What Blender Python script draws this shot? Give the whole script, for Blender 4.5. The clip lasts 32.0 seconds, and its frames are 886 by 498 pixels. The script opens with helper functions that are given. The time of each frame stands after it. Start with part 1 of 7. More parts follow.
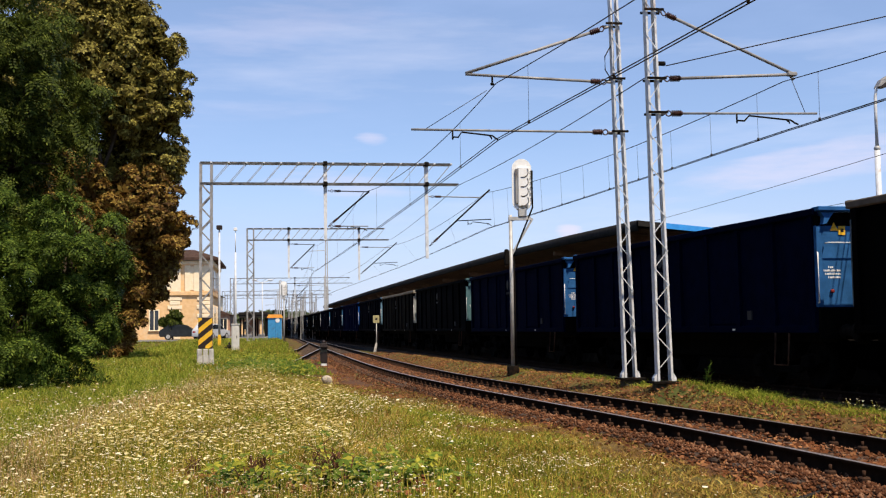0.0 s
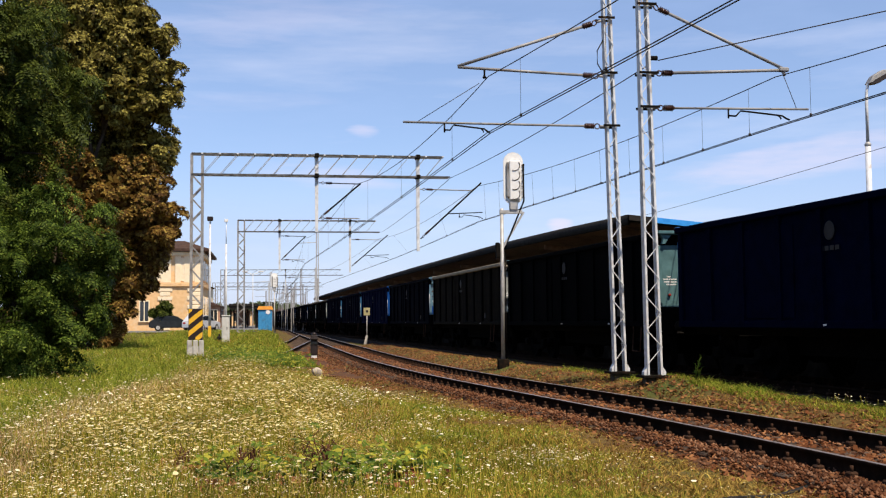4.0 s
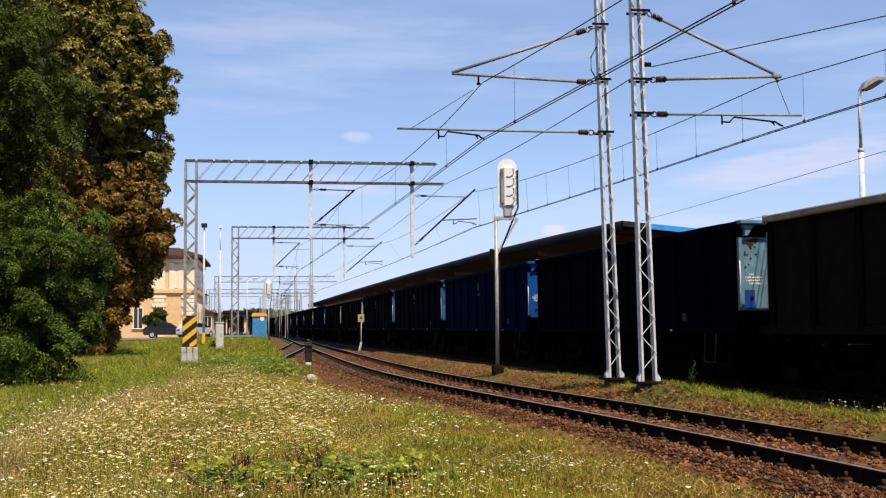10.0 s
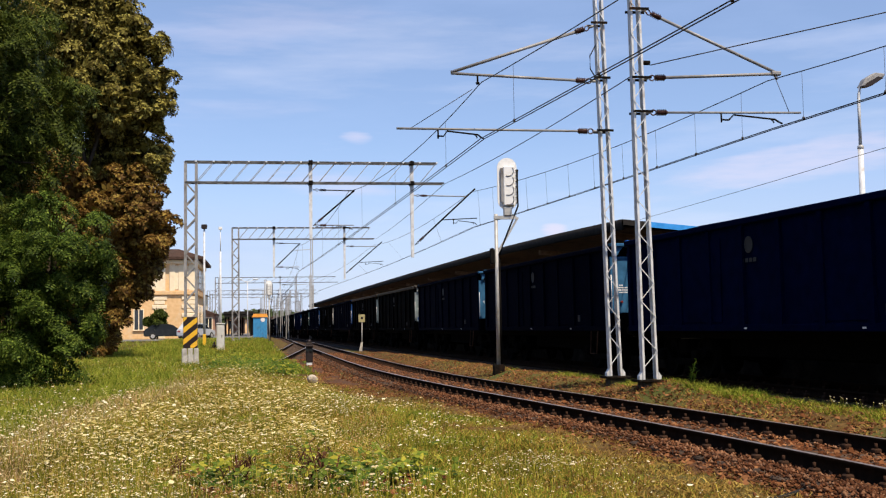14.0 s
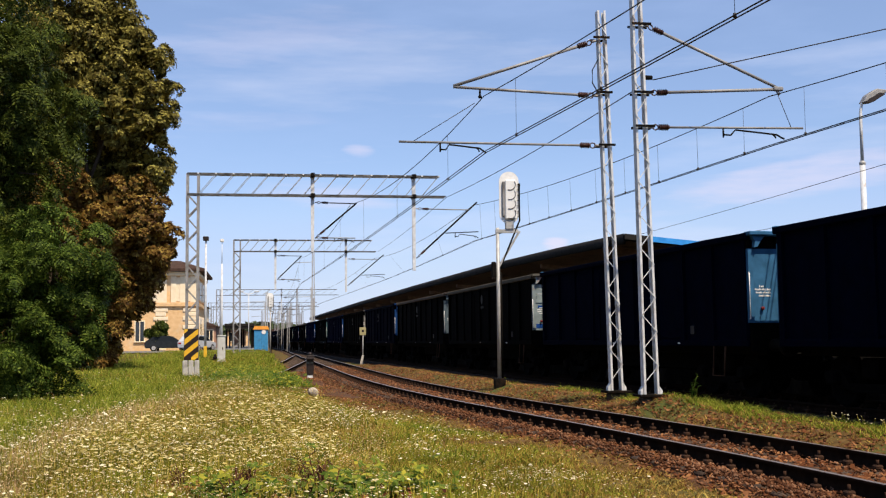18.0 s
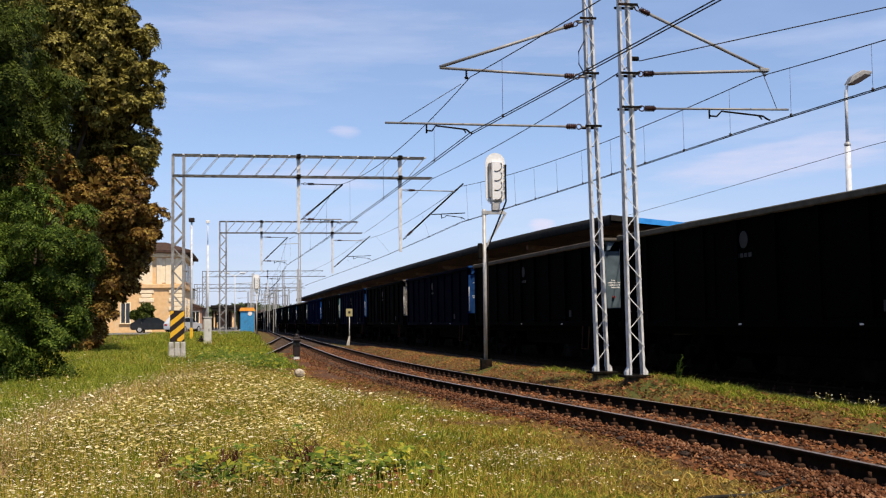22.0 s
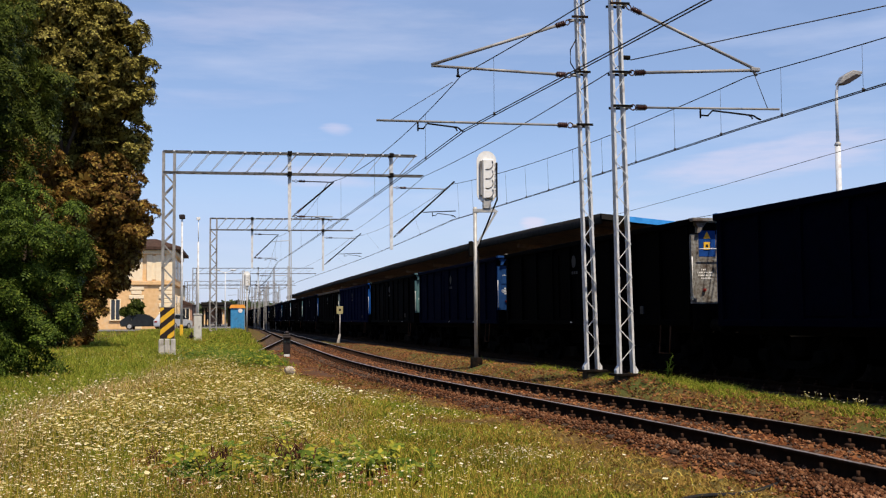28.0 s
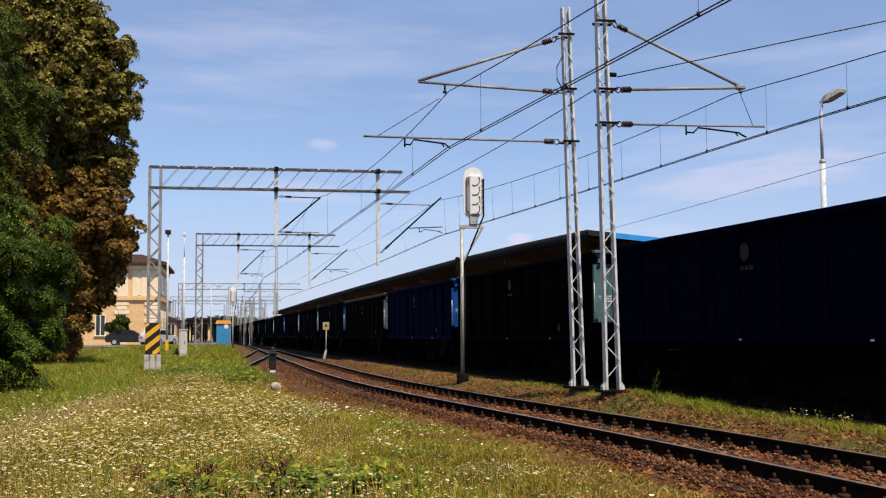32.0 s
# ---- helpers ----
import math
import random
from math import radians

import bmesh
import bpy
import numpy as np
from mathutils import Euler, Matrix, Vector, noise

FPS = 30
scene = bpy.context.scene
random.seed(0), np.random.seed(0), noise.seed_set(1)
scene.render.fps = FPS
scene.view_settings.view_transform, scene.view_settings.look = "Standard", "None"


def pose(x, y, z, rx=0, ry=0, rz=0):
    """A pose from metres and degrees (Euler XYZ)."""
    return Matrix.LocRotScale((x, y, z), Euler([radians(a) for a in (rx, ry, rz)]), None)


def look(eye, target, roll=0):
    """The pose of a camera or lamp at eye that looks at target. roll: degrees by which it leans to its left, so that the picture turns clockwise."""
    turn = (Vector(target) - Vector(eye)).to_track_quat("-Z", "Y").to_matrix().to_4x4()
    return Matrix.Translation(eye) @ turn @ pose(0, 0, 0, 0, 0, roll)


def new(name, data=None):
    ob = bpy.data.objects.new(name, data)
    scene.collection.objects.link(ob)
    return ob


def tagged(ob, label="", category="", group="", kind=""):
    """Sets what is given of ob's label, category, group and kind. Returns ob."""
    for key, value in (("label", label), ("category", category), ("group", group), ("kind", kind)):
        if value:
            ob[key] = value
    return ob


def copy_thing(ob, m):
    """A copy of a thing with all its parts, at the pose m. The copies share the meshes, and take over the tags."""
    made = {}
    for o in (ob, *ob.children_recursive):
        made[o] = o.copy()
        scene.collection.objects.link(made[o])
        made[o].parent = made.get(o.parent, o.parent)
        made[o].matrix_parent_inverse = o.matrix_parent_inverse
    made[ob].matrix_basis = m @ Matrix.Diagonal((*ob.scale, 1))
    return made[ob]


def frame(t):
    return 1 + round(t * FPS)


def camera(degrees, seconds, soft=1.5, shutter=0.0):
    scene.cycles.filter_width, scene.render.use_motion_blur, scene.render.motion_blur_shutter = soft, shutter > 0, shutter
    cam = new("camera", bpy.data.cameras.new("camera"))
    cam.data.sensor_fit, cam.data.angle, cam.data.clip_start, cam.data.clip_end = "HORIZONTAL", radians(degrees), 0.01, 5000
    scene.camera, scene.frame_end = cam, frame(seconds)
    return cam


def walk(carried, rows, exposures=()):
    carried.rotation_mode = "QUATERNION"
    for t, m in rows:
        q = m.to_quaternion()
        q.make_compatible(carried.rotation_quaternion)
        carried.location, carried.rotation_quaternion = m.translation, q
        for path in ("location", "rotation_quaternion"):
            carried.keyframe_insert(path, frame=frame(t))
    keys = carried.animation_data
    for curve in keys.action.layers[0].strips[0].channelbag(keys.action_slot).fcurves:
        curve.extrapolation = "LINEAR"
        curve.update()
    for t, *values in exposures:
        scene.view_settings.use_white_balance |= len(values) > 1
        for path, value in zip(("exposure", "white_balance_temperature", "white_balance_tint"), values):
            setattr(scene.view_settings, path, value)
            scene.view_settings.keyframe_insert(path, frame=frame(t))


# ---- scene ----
# ---- camera: stands still at chest height beside the track and is turned by hand ----
EYE = (0.0, 0.0, 1.36)
CAM_ROWS = [
    (0, 93.975, 0.799, -7.820), (0.5, 93.973, 0.833, -7.946), (1, 93.845, 0.800, -8.181), (1.5, 93.826, 0.853, -8.606),
    (2, 93.507, 0.937, -8.430), (2.5, 93.470, 0.653, -8.214), (3, 93.523, 0.477, -8.233), (3.5, 93.547, 0.429, -8.313),
    (5.5, 93.896, 0.485, -8.166), (6, 93.970, 0.597, -8.055), (6.5, 94.104, 0.647, -7.860), (7, 94.098, 0.584, -7.720),
    (7.5, 94.068, 0.682, -7.674), (8, 94.050, 0.510, -7.993), (8.5, 94.051, 0.602, -8.161), (9, 93.958, 0.663, -8.232),
    (9.5, 93.902, 0.477, -8.531), (10, 93.930, 0.530, -8.589), (10.5, 94.064, 0.421, -8.535), (11, 94.075, 0.311, -8.472),
    (11.5, 94.035, 0.805, -8.387), (12, 93.986, 1.042, -8.334), (12.5, 93.942, 0.878, -8.345), (13, 93.881, 0.778, -8.413),
    (13.5, 93.853, 0.948, -8.492), (14, 93.913, 0.903, -8.553), (14.5, 93.960, 0.868, -8.603), (16.5, 94.455, 0.765, -8.516),
    (17, 94.534, 0.805, -8.491), (17.5, 94.591, 0.683, -8.465), (18, 94.593, 0.569, -8.499), (18.5, 94.672, 0.340, -8.670),
    (19, 94.809, 0.223, -8.746), (19.5, 94.766, 0.184, -8.775), (20, 94.642, 0.449, -8.748), (20.5, 94.446, 0.542, -8.954),
    (21, 94.213, 0.484, -9.119), (21.5, 93.895, 0.259, -9.193), (22, 93.634, 0.655, -9.187), (22.5, 93.568, 0.518, -9.252),
    (23, 93.619, 0.554, -9.241), (23.5, 93.738, 0.516, -9.304), (24, 93.856, 0.416, -9.354), (24.5, 93.938, 0.470, -9.347),
    (25, 93.930, 0.300, -9.419), (25.5, 93.805, 0.341, -9.510), (27.5, 93.553, 0.560, -9.737), (28, 93.522, 0.434, -9.667),
    (28.5, 93.718, 0.518, -9.606), (29, 93.759, 0.372, -9.680), (29.5, 93.926, 0.391, -9.836), (30, 94.132, 0.472, -9.940),
    (30.5, 94.245, 0.300, -10.009), (31, 94.316, 0.366, -10.049), (31.5, 94.346, 0.305, -10.236), (32, 94.330, 0.367, -10.357),
]
EXPOSURES = [(0, 0.24, 6500, 14), (13, 0.22, 6500, 14), (20, 0.18, 6500, 14), (32, 0.06, 6500, 14)]
cam = camera(43.0, 32.0, soft=1.2)
walk(cam, [(t, pose(*EYE, rx, ry, rz)) for t, rx, ry, rz in CAM_ROWS], EXPOSURES)

# ---- light: a high sun behind the camera, along the tracks, and a clear sky with thin cloud ----
SUN_DIR = Vector((0.21, -0.49, 0.845)).normalized()
SKY_STRENGTH = 0.122
SUN_STRENGTH = 5.0
WISPS = [((0.435, 0.890, 0.132), 0.14, 0.019, 0.12, 0.45), ((0.073, 0.983, 0.166), 0.018, 0.007, 0.0, 0.42), ((0.2455, 0.9657, 0.0835), 0.013, 0.007, 0.0, 0.6),
         ((0.0, 0.965, 0.262), 0.12, 0.024, 0.15, 0.16), ((0.05, 0.99, 0.128), 0.07, 0.014, -0.08, 0.3), ((-0.02, 0.98, 0.19), 0.09, 0.010, 0.05, 0.10)]


def make_world():
    w = bpy.data.worlds.new("sky")
    scene.world = w
    w.use_nodes = True
    nt = w.node_tree
    bg = nt.nodes["Background"]
    sky = nt.nodes.new("ShaderNodeTexSky")
    sky.sky_type = "NISHITA"
    sky.sun_disc = False
    sky.sun_elevation = math.asin(SUN_DIR.z)
    sky.sun_rotation = math.atan2(SUN_DIR.x, SUN_DIR.y)
    sky.air_density, sky.dust_density, sky.ozone_density = 0.8, 0.0, 3.0
    coord = nt.nodes.new("ShaderNodeTexCoord")
    mapping = nt.nodes.new("ShaderNodeMapping")
    mapping.inputs["Scale"].default_value = (2.2, 2.2, 9.0)
    n1 = nt.nodes.new("ShaderNodeTexNoise")
    n1.inputs["Scale"].default_value = 1.7
    n1.inputs["Detail"].default_value = 6
    n1.inputs["Roughness"].default_value = 0.55
    ramp = nt.nodes.new("ShaderNodeValToRGB")
    ramp.color_ramp.elements[0].position = 0.45
    ramp.color_ramp.elements[0].color = (0.30, 0.30, 0.30, 1)
    ramp.color_ramp.elements[1].position = 0.74
    ramp.color_ramp.elements[1].color = (0.55, 0.55, 0.55, 1)
    mix = nt.nodes.new("ShaderNodeMixRGB")
    mix.inputs["Color2"].default_value = (3.3, 4.5, 7.0, 1)
    lk = nt.links.new
    lk(coord.outputs["Generated"], mapping.inputs["Vector"])
    lk(mapping.outputs["Vector"], n1.inputs["Vector"])
    lk(n1.outputs["Fac"], ramp.inputs["Fac"])
    # haze thins out towards the zenith
    sep = nt.nodes.new("ShaderNodeSeparateXYZ")
    lk(coord.outputs["Generated"], sep.inputs["Vector"])
    thin = nt.nodes.new("ShaderNodeMapRange")
    thin.interpolation_type = "SMOOTHSTEP"
    thin.inputs["From Min"].default_value, thin.inputs["From Max"].default_value = 0.34, 0.85
    thin.inputs["To Min"].default_value, thin.inputs["To Max"].default_value = 1.0, 0.12
    lk(sep.outputs["Z"], thin.inputs["Value"])
    haze = nt.nodes.new("ShaderNodeMath")
    haze.operation = "MULTIPLY"
    lk(ramp.outputs["Color"], haze.inputs[0])
    lk(thin.outputs["Result"], haze.inputs[1])
    lk(haze.outputs["Value"], mix.inputs["Fac"])
    lk(sky.outputs["Color"], mix.inputs["Color1"])
    low = nt.nodes.new("ShaderNodeMapRange")
    low.interpolation_type = "SMOOTHSTEP"
    low.inputs["From Min"].default_value, low.inputs["From Max"].default_value = -0.02, 0.17
    low.inputs["To Min"].default_value, low.inputs["To Max"].default_value = 0.85, 0.0
    lk(sep.outputs["Z"], low.inputs["Value"])
    dim = nt.nodes.new("ShaderNodeMixRGB")
    dim.inputs["Color2"].default_value = (4.1, 4.75, 6.2, 1)
    lk(low.outputs["Result"], dim.inputs["Fac"])
    lk(mix.outputs["Color"], dim.inputs["Color1"])
    map2 = nt.nodes.new("ShaderNodeMapping")
    map2.inputs["Scale"].default_value = (1.3, 1.3, 8.5)
    map2.inputs["Location"].default_value = (0.35, 0.2, 0.1)
    n2 = nt.nodes.new("ShaderNodeTexNoise")
    n2.inputs["Scale"].default_value, n2.inputs["Detail"].default_value, n2.inputs["Roughness"].default_value = 2.3, 7, 0.58
    ramp2 = nt.nodes.new("ShaderNodeValToRGB")
    ramp2.color_ramp.elements[0].position, ramp2.color_ramp.elements[1].position = 0.50, 0.72
    ramp2.color_ramp.elements[1].color = (0.30, 0.30, 0.30, 1)
    mix2 = nt.nodes.new("ShaderNodeMixRGB")
    mix2.inputs["Color2"].default_value = (6.3, 6.6, 7.6, 1)
    lk(coord.outputs["Generated"], map2.inputs["Vector"])
    lk(map2.outputs["Vector"], n2.inputs["Vector"])
    lk(n2.outputs["Fac"], ramp2.inputs["Fac"])
    lk(ramp2.outputs["Color"], mix2.inputs["Fac"])
    lk(dim.outputs["Color"], mix2.inputs["Color1"])
    # thin wisps of cloud low over the tracks: middle, half length, half height, rise of the long axis, strength
    out = mix2.outputs["Color"]
    fine = nt.nodes.new("ShaderNodeTexNoise")
    fine.inputs["Scale"].default_value, fine.inputs["Detail"].default_value, fine.inputs["Roughness"].default_value = 11, 5, 0.55
    lk(map2.outputs["Vector"], fine.inputs["Vector"])
    for c, half, high, rise, amount in WISPS:
        c = Vector(c).normalized()
        a = Vector((c.y, -c.x, 0)).normalized()
        up = c.cross(a).normalized() * -1
        if up.z < 0:
            up = -up
        a, up = (a + up * rise).normalized(), (up - a * rise).normalized()
        acc = None
        for axis, size in ((a, half), (up, high)):
            dot = nt.nodes.new("ShaderNodeVectorMath")
            dot.operation = "DOT_PRODUCT"
            dot.inputs[1].default_value = axis / size
            lk(coord.outputs["Generated"], dot.inputs[0])
            sq = nt.nodes.new("ShaderNodeMath")
            sq.operation = "MULTIPLY"
            lk(dot.outputs["Value"], sq.inputs[0])
            lk(dot.outputs["Value"], sq.inputs[1])
            if acc is None:
                acc = sq
            else:
                add = nt.nodes.new("ShaderNodeMath")
                lk(acc.outputs["Value"], add.inputs[0])
                lk(sq.outputs["Value"], add.inputs[1])
                acc = add
        ragged = nt.nodes.new("ShaderNodeMath")
        ragged.operation = "MULTIPLY_ADD"
        ragged.inputs[1].default_value, ragged.inputs[2].default_value = 2.4, -1.2
        lk(fine.outputs["Fac"], ragged.inputs[0])
        rough_edge = nt.nodes.new("ShaderNodeMath")
        lk(acc.outputs["Value"], rough_edge.inputs[0])
        lk(ragged.outputs["Value"], rough_edge.inputs[1])
        fade = nt.nodes.new("ShaderNodeMapRange")
        fade.interpolation_type = "SMOOTHSTEP"
        fade.inputs["From Min"].default_value, fade.inputs["From Max"].default_value = -0.2, 1.0
        fade.inputs["To Min"].default_value, fade.inputs["To Max"].default_value = amount, 0.0
        lk(rough_edge.outputs["Value"], fade.inputs["Value"])
        front = nt.nodes.new("ShaderNodeVectorMath")
        front.operation = "DOT_PRODUCT"
        front.inputs[1].default_value = c
        lk(coord.outputs["Generated"], front.inputs[0])
        ahead = nt.nodes.new("ShaderNodeMath")
        ahead.operation = "GREATER_THAN"
        lk(front.outputs["Value"], ahead.inputs[0])
        both = nt.nodes.new("ShaderNodeMath")
        both.operation = "MULTIPLY"
        lk(fade.outputs["Result"], both.inputs[0])
        lk(ahead.outputs["Value"], both.inputs[1])
        over = nt.nodes.new("ShaderNodeMixRGB")
        over.inputs["Color2"].default_value = (6.3, 5.9, 6.9, 1)
        lk(both.outputs["Value"], over.inputs["Fac"])
        lk(out, over.inputs["Color1"])
        out = over.outputs["Color"]
    lk(out, bg.inputs["Color"])
    bg.inputs["Strength"].default_value = SKY_STRENGTH


make_world()
sun = new("sun", bpy.data.lights.new("sun", "SUN"))
sun.data.energy, sun.data.angle, sun.data.color = SUN_STRENGTH, radians(0.53), (1.0, 0.875, 0.67)
sun.matrix_world = look(SUN_DIR * 100, (0, 0, 0))


# ---- materials ----
def surface(name, c1, c2, rough=0.8, metal=0.0, scale=6.0, stain=None, stain_scale=1.2, stain_amount=0.35, bump=0.15,
            bump_scale=60.0, random_value=0.0, spec=None):
    """A worn two-tone surface: fine mottling between c1 and c2, larger stains, fine relief."""
    m = bpy.data.materials.new(name)
    m.use_nodes = True
    nt = m.node_tree
    lk = nt.links.new
    p = nt.nodes["Principled BSDF"]
    p.inputs["Roughness"].default_value, p.inputs["Metallic"].default_value = rough, metal
    p.inputs["Specular IOR Level"].default_value = (0.1 if rough >= 0.75 else 0.4) if spec is None else spec
    co = nt.nodes.new("ShaderNodeTexCoord")
    n = nt.nodes.new("ShaderNodeTexNoise")
    n.inputs["Scale"].default_value, n.inputs["Detail"].default_value = scale, 5
    lk(co.outputs["Object"], n.inputs["Vector"])
    r = nt.nodes.new("ShaderNodeValToRGB")
    r.color_ramp.elements[0].position, r.color_ramp.elements[1].position = 0.32, 0.68
    r.color_ramp.elements[0].color, r.color_ramp.elements[1].color = (*c1, 1), (*c2, 1)
    lk(n.outputs["Fac"], r.inputs["Fac"])
    out = r.outputs["Color"]
    if stain:
        n2 = nt.nodes.new("ShaderNodeTexNoise")
        n2.inputs["Scale"].default_value, n2.inputs["Detail"].default_value = stain_scale, 7
        n2.inputs["Roughness"].default_value = 0.65
        lk(co.outputs["Object"], n2.inputs["Vector"])
        r2 = nt.nodes.new("ShaderNodeValToRGB")
        r2.color_ramp.elements[0].position, r2.color_ramp.elements[1].position = 0.62 - 0.3 * stain_amount, 0.74 - 0.2 * stain_amount
        lk(n2.outputs["Fac"], r2.inputs["Fac"])
        mx = nt.nodes.new("ShaderNodeMixRGB")
        mx.inputs["Color2"].default_value = (*stain, 1)
        lk(r2.outputs["Color"], mx.inputs["Fac"])
        lk(out, mx.inputs["Color1"])
        out = mx.outputs["Color"]
    if random_value:
        info = nt.nodes.new("ShaderNodeObjectInfo")
        mr = nt.nodes.new("ShaderNodeMapRange")
        mr.inputs["To Min"].default_value, mr.inputs["To Max"].default_value = 1 - random_value, 1 + random_value
        lk(info.outputs["Random"], mr.inputs["Value"])
        hsv = nt.nodes.new("ShaderNodeHueSaturation")
        lk(mr.outputs["Result"], hsv.inputs["Value"])
        lk(out, hsv.inputs["Color"])
        out = hsv.outputs["Color"]
    lk(out, p.inputs["Base Color"])
    if bump:
        nb = nt.nodes.new("ShaderNodeTexNoise")
        nb.inputs["Scale"].default_value, nb.inputs["Detail"].default_value = bump_scale, 3
        lk(co.outputs["Object"], nb.inputs["Vector"])
        b = nt.nodes.new("ShaderNodeBump")
        b.inputs["Strength"].default_value = bump
        b.inputs["Distance"].default_value = 0.02
        lk(nb.outputs["Fac"], b.inputs["Height"])
        lk(b.outputs["Normal"], p.inputs["Normal"])
    return m


def foliage(name, c1, c2, c3, translucent=0.35, rough=0.55):
    """Leaves: each island takes its own tint between three colours; some light passes through."""
    m = bpy.data.materials.new(name)
    m.use_nodes = True
    nt = m.node_tree
    lk = nt.links.new
    p = nt.nodes["Principled BSDF"]
    p.inputs["Roughness"].default_value = rough
    p.inputs["Specular IOR Level"].default_value = 0.08
    geo = nt.nodes.new("ShaderNodeNewGeometry")
    r = nt.nodes.new("ShaderNodeValToRGB")
    r.color_ramp.elements[0].color, r.color_ramp.elements[1].color = (*c1, 1), (*c3, 1)
    e = r.color_ramp.elements.new(0.55)
    e.color = (*c2, 1)
    lk(geo.outputs["Random Per Island"], r.inputs["Fac"])
    co = nt.nodes.new("ShaderNodeTexCoord")
    n = nt.nodes.new("ShaderNodeTexNoise")
    n.inputs["Scale"].default_value = 0.55
    n.inputs["Detail"].default_value = 3
    lk(co.outputs["Object"], n.inputs["Vector"])
    mr = nt.nodes.new("ShaderNodeMapRange")
    mr.inputs["From Min"].default_value, mr.inputs["From Max"].default_value = 0.3, 0.7
    mr.inputs["To Min"].default_value, mr.inputs["To Max"].default_value = 0.7, 1.25
    lk(n.outputs["Fac"], mr.inputs["Value"])
    hsv = nt.nodes.new("ShaderNodeHueSaturation")
    lk(mr.outputs["Result"], hsv.inputs["Value"])
    lk(r.outputs["Color"], hsv.inputs["Color"])
    lk(hsv.outputs["Color"], p.inputs["Base Color"])
    tr = nt.nodes.new("ShaderNodeBsdfTranslucent")
    lk(hsv.outputs["Color"], tr.inputs["Color"])
    mx = nt.nodes.new("ShaderNodeMixShader")
    mx.inputs["Fac"].default_value = translucent
    lk(p.outputs["BSDF"], mx.inputs[1])
    lk(tr.outputs["BSDF"], mx.inputs[2])
    lk(mx.outputs["Shader"], nt.nodes["Material Output"].inputs["Surface"])
    return m


def glass(name, tint):
    m = bpy.data.materials.new(name)
    m.use_nodes = True
    p = m.node_tree.nodes["Principled BSDF"]
    p.inputs["Base Color"].default_value = (*tint, 1)
    p.inputs["Roughness"].default_value = 0.06
    p.inputs["Specular IOR Level"].default_value = 0.8
    return m


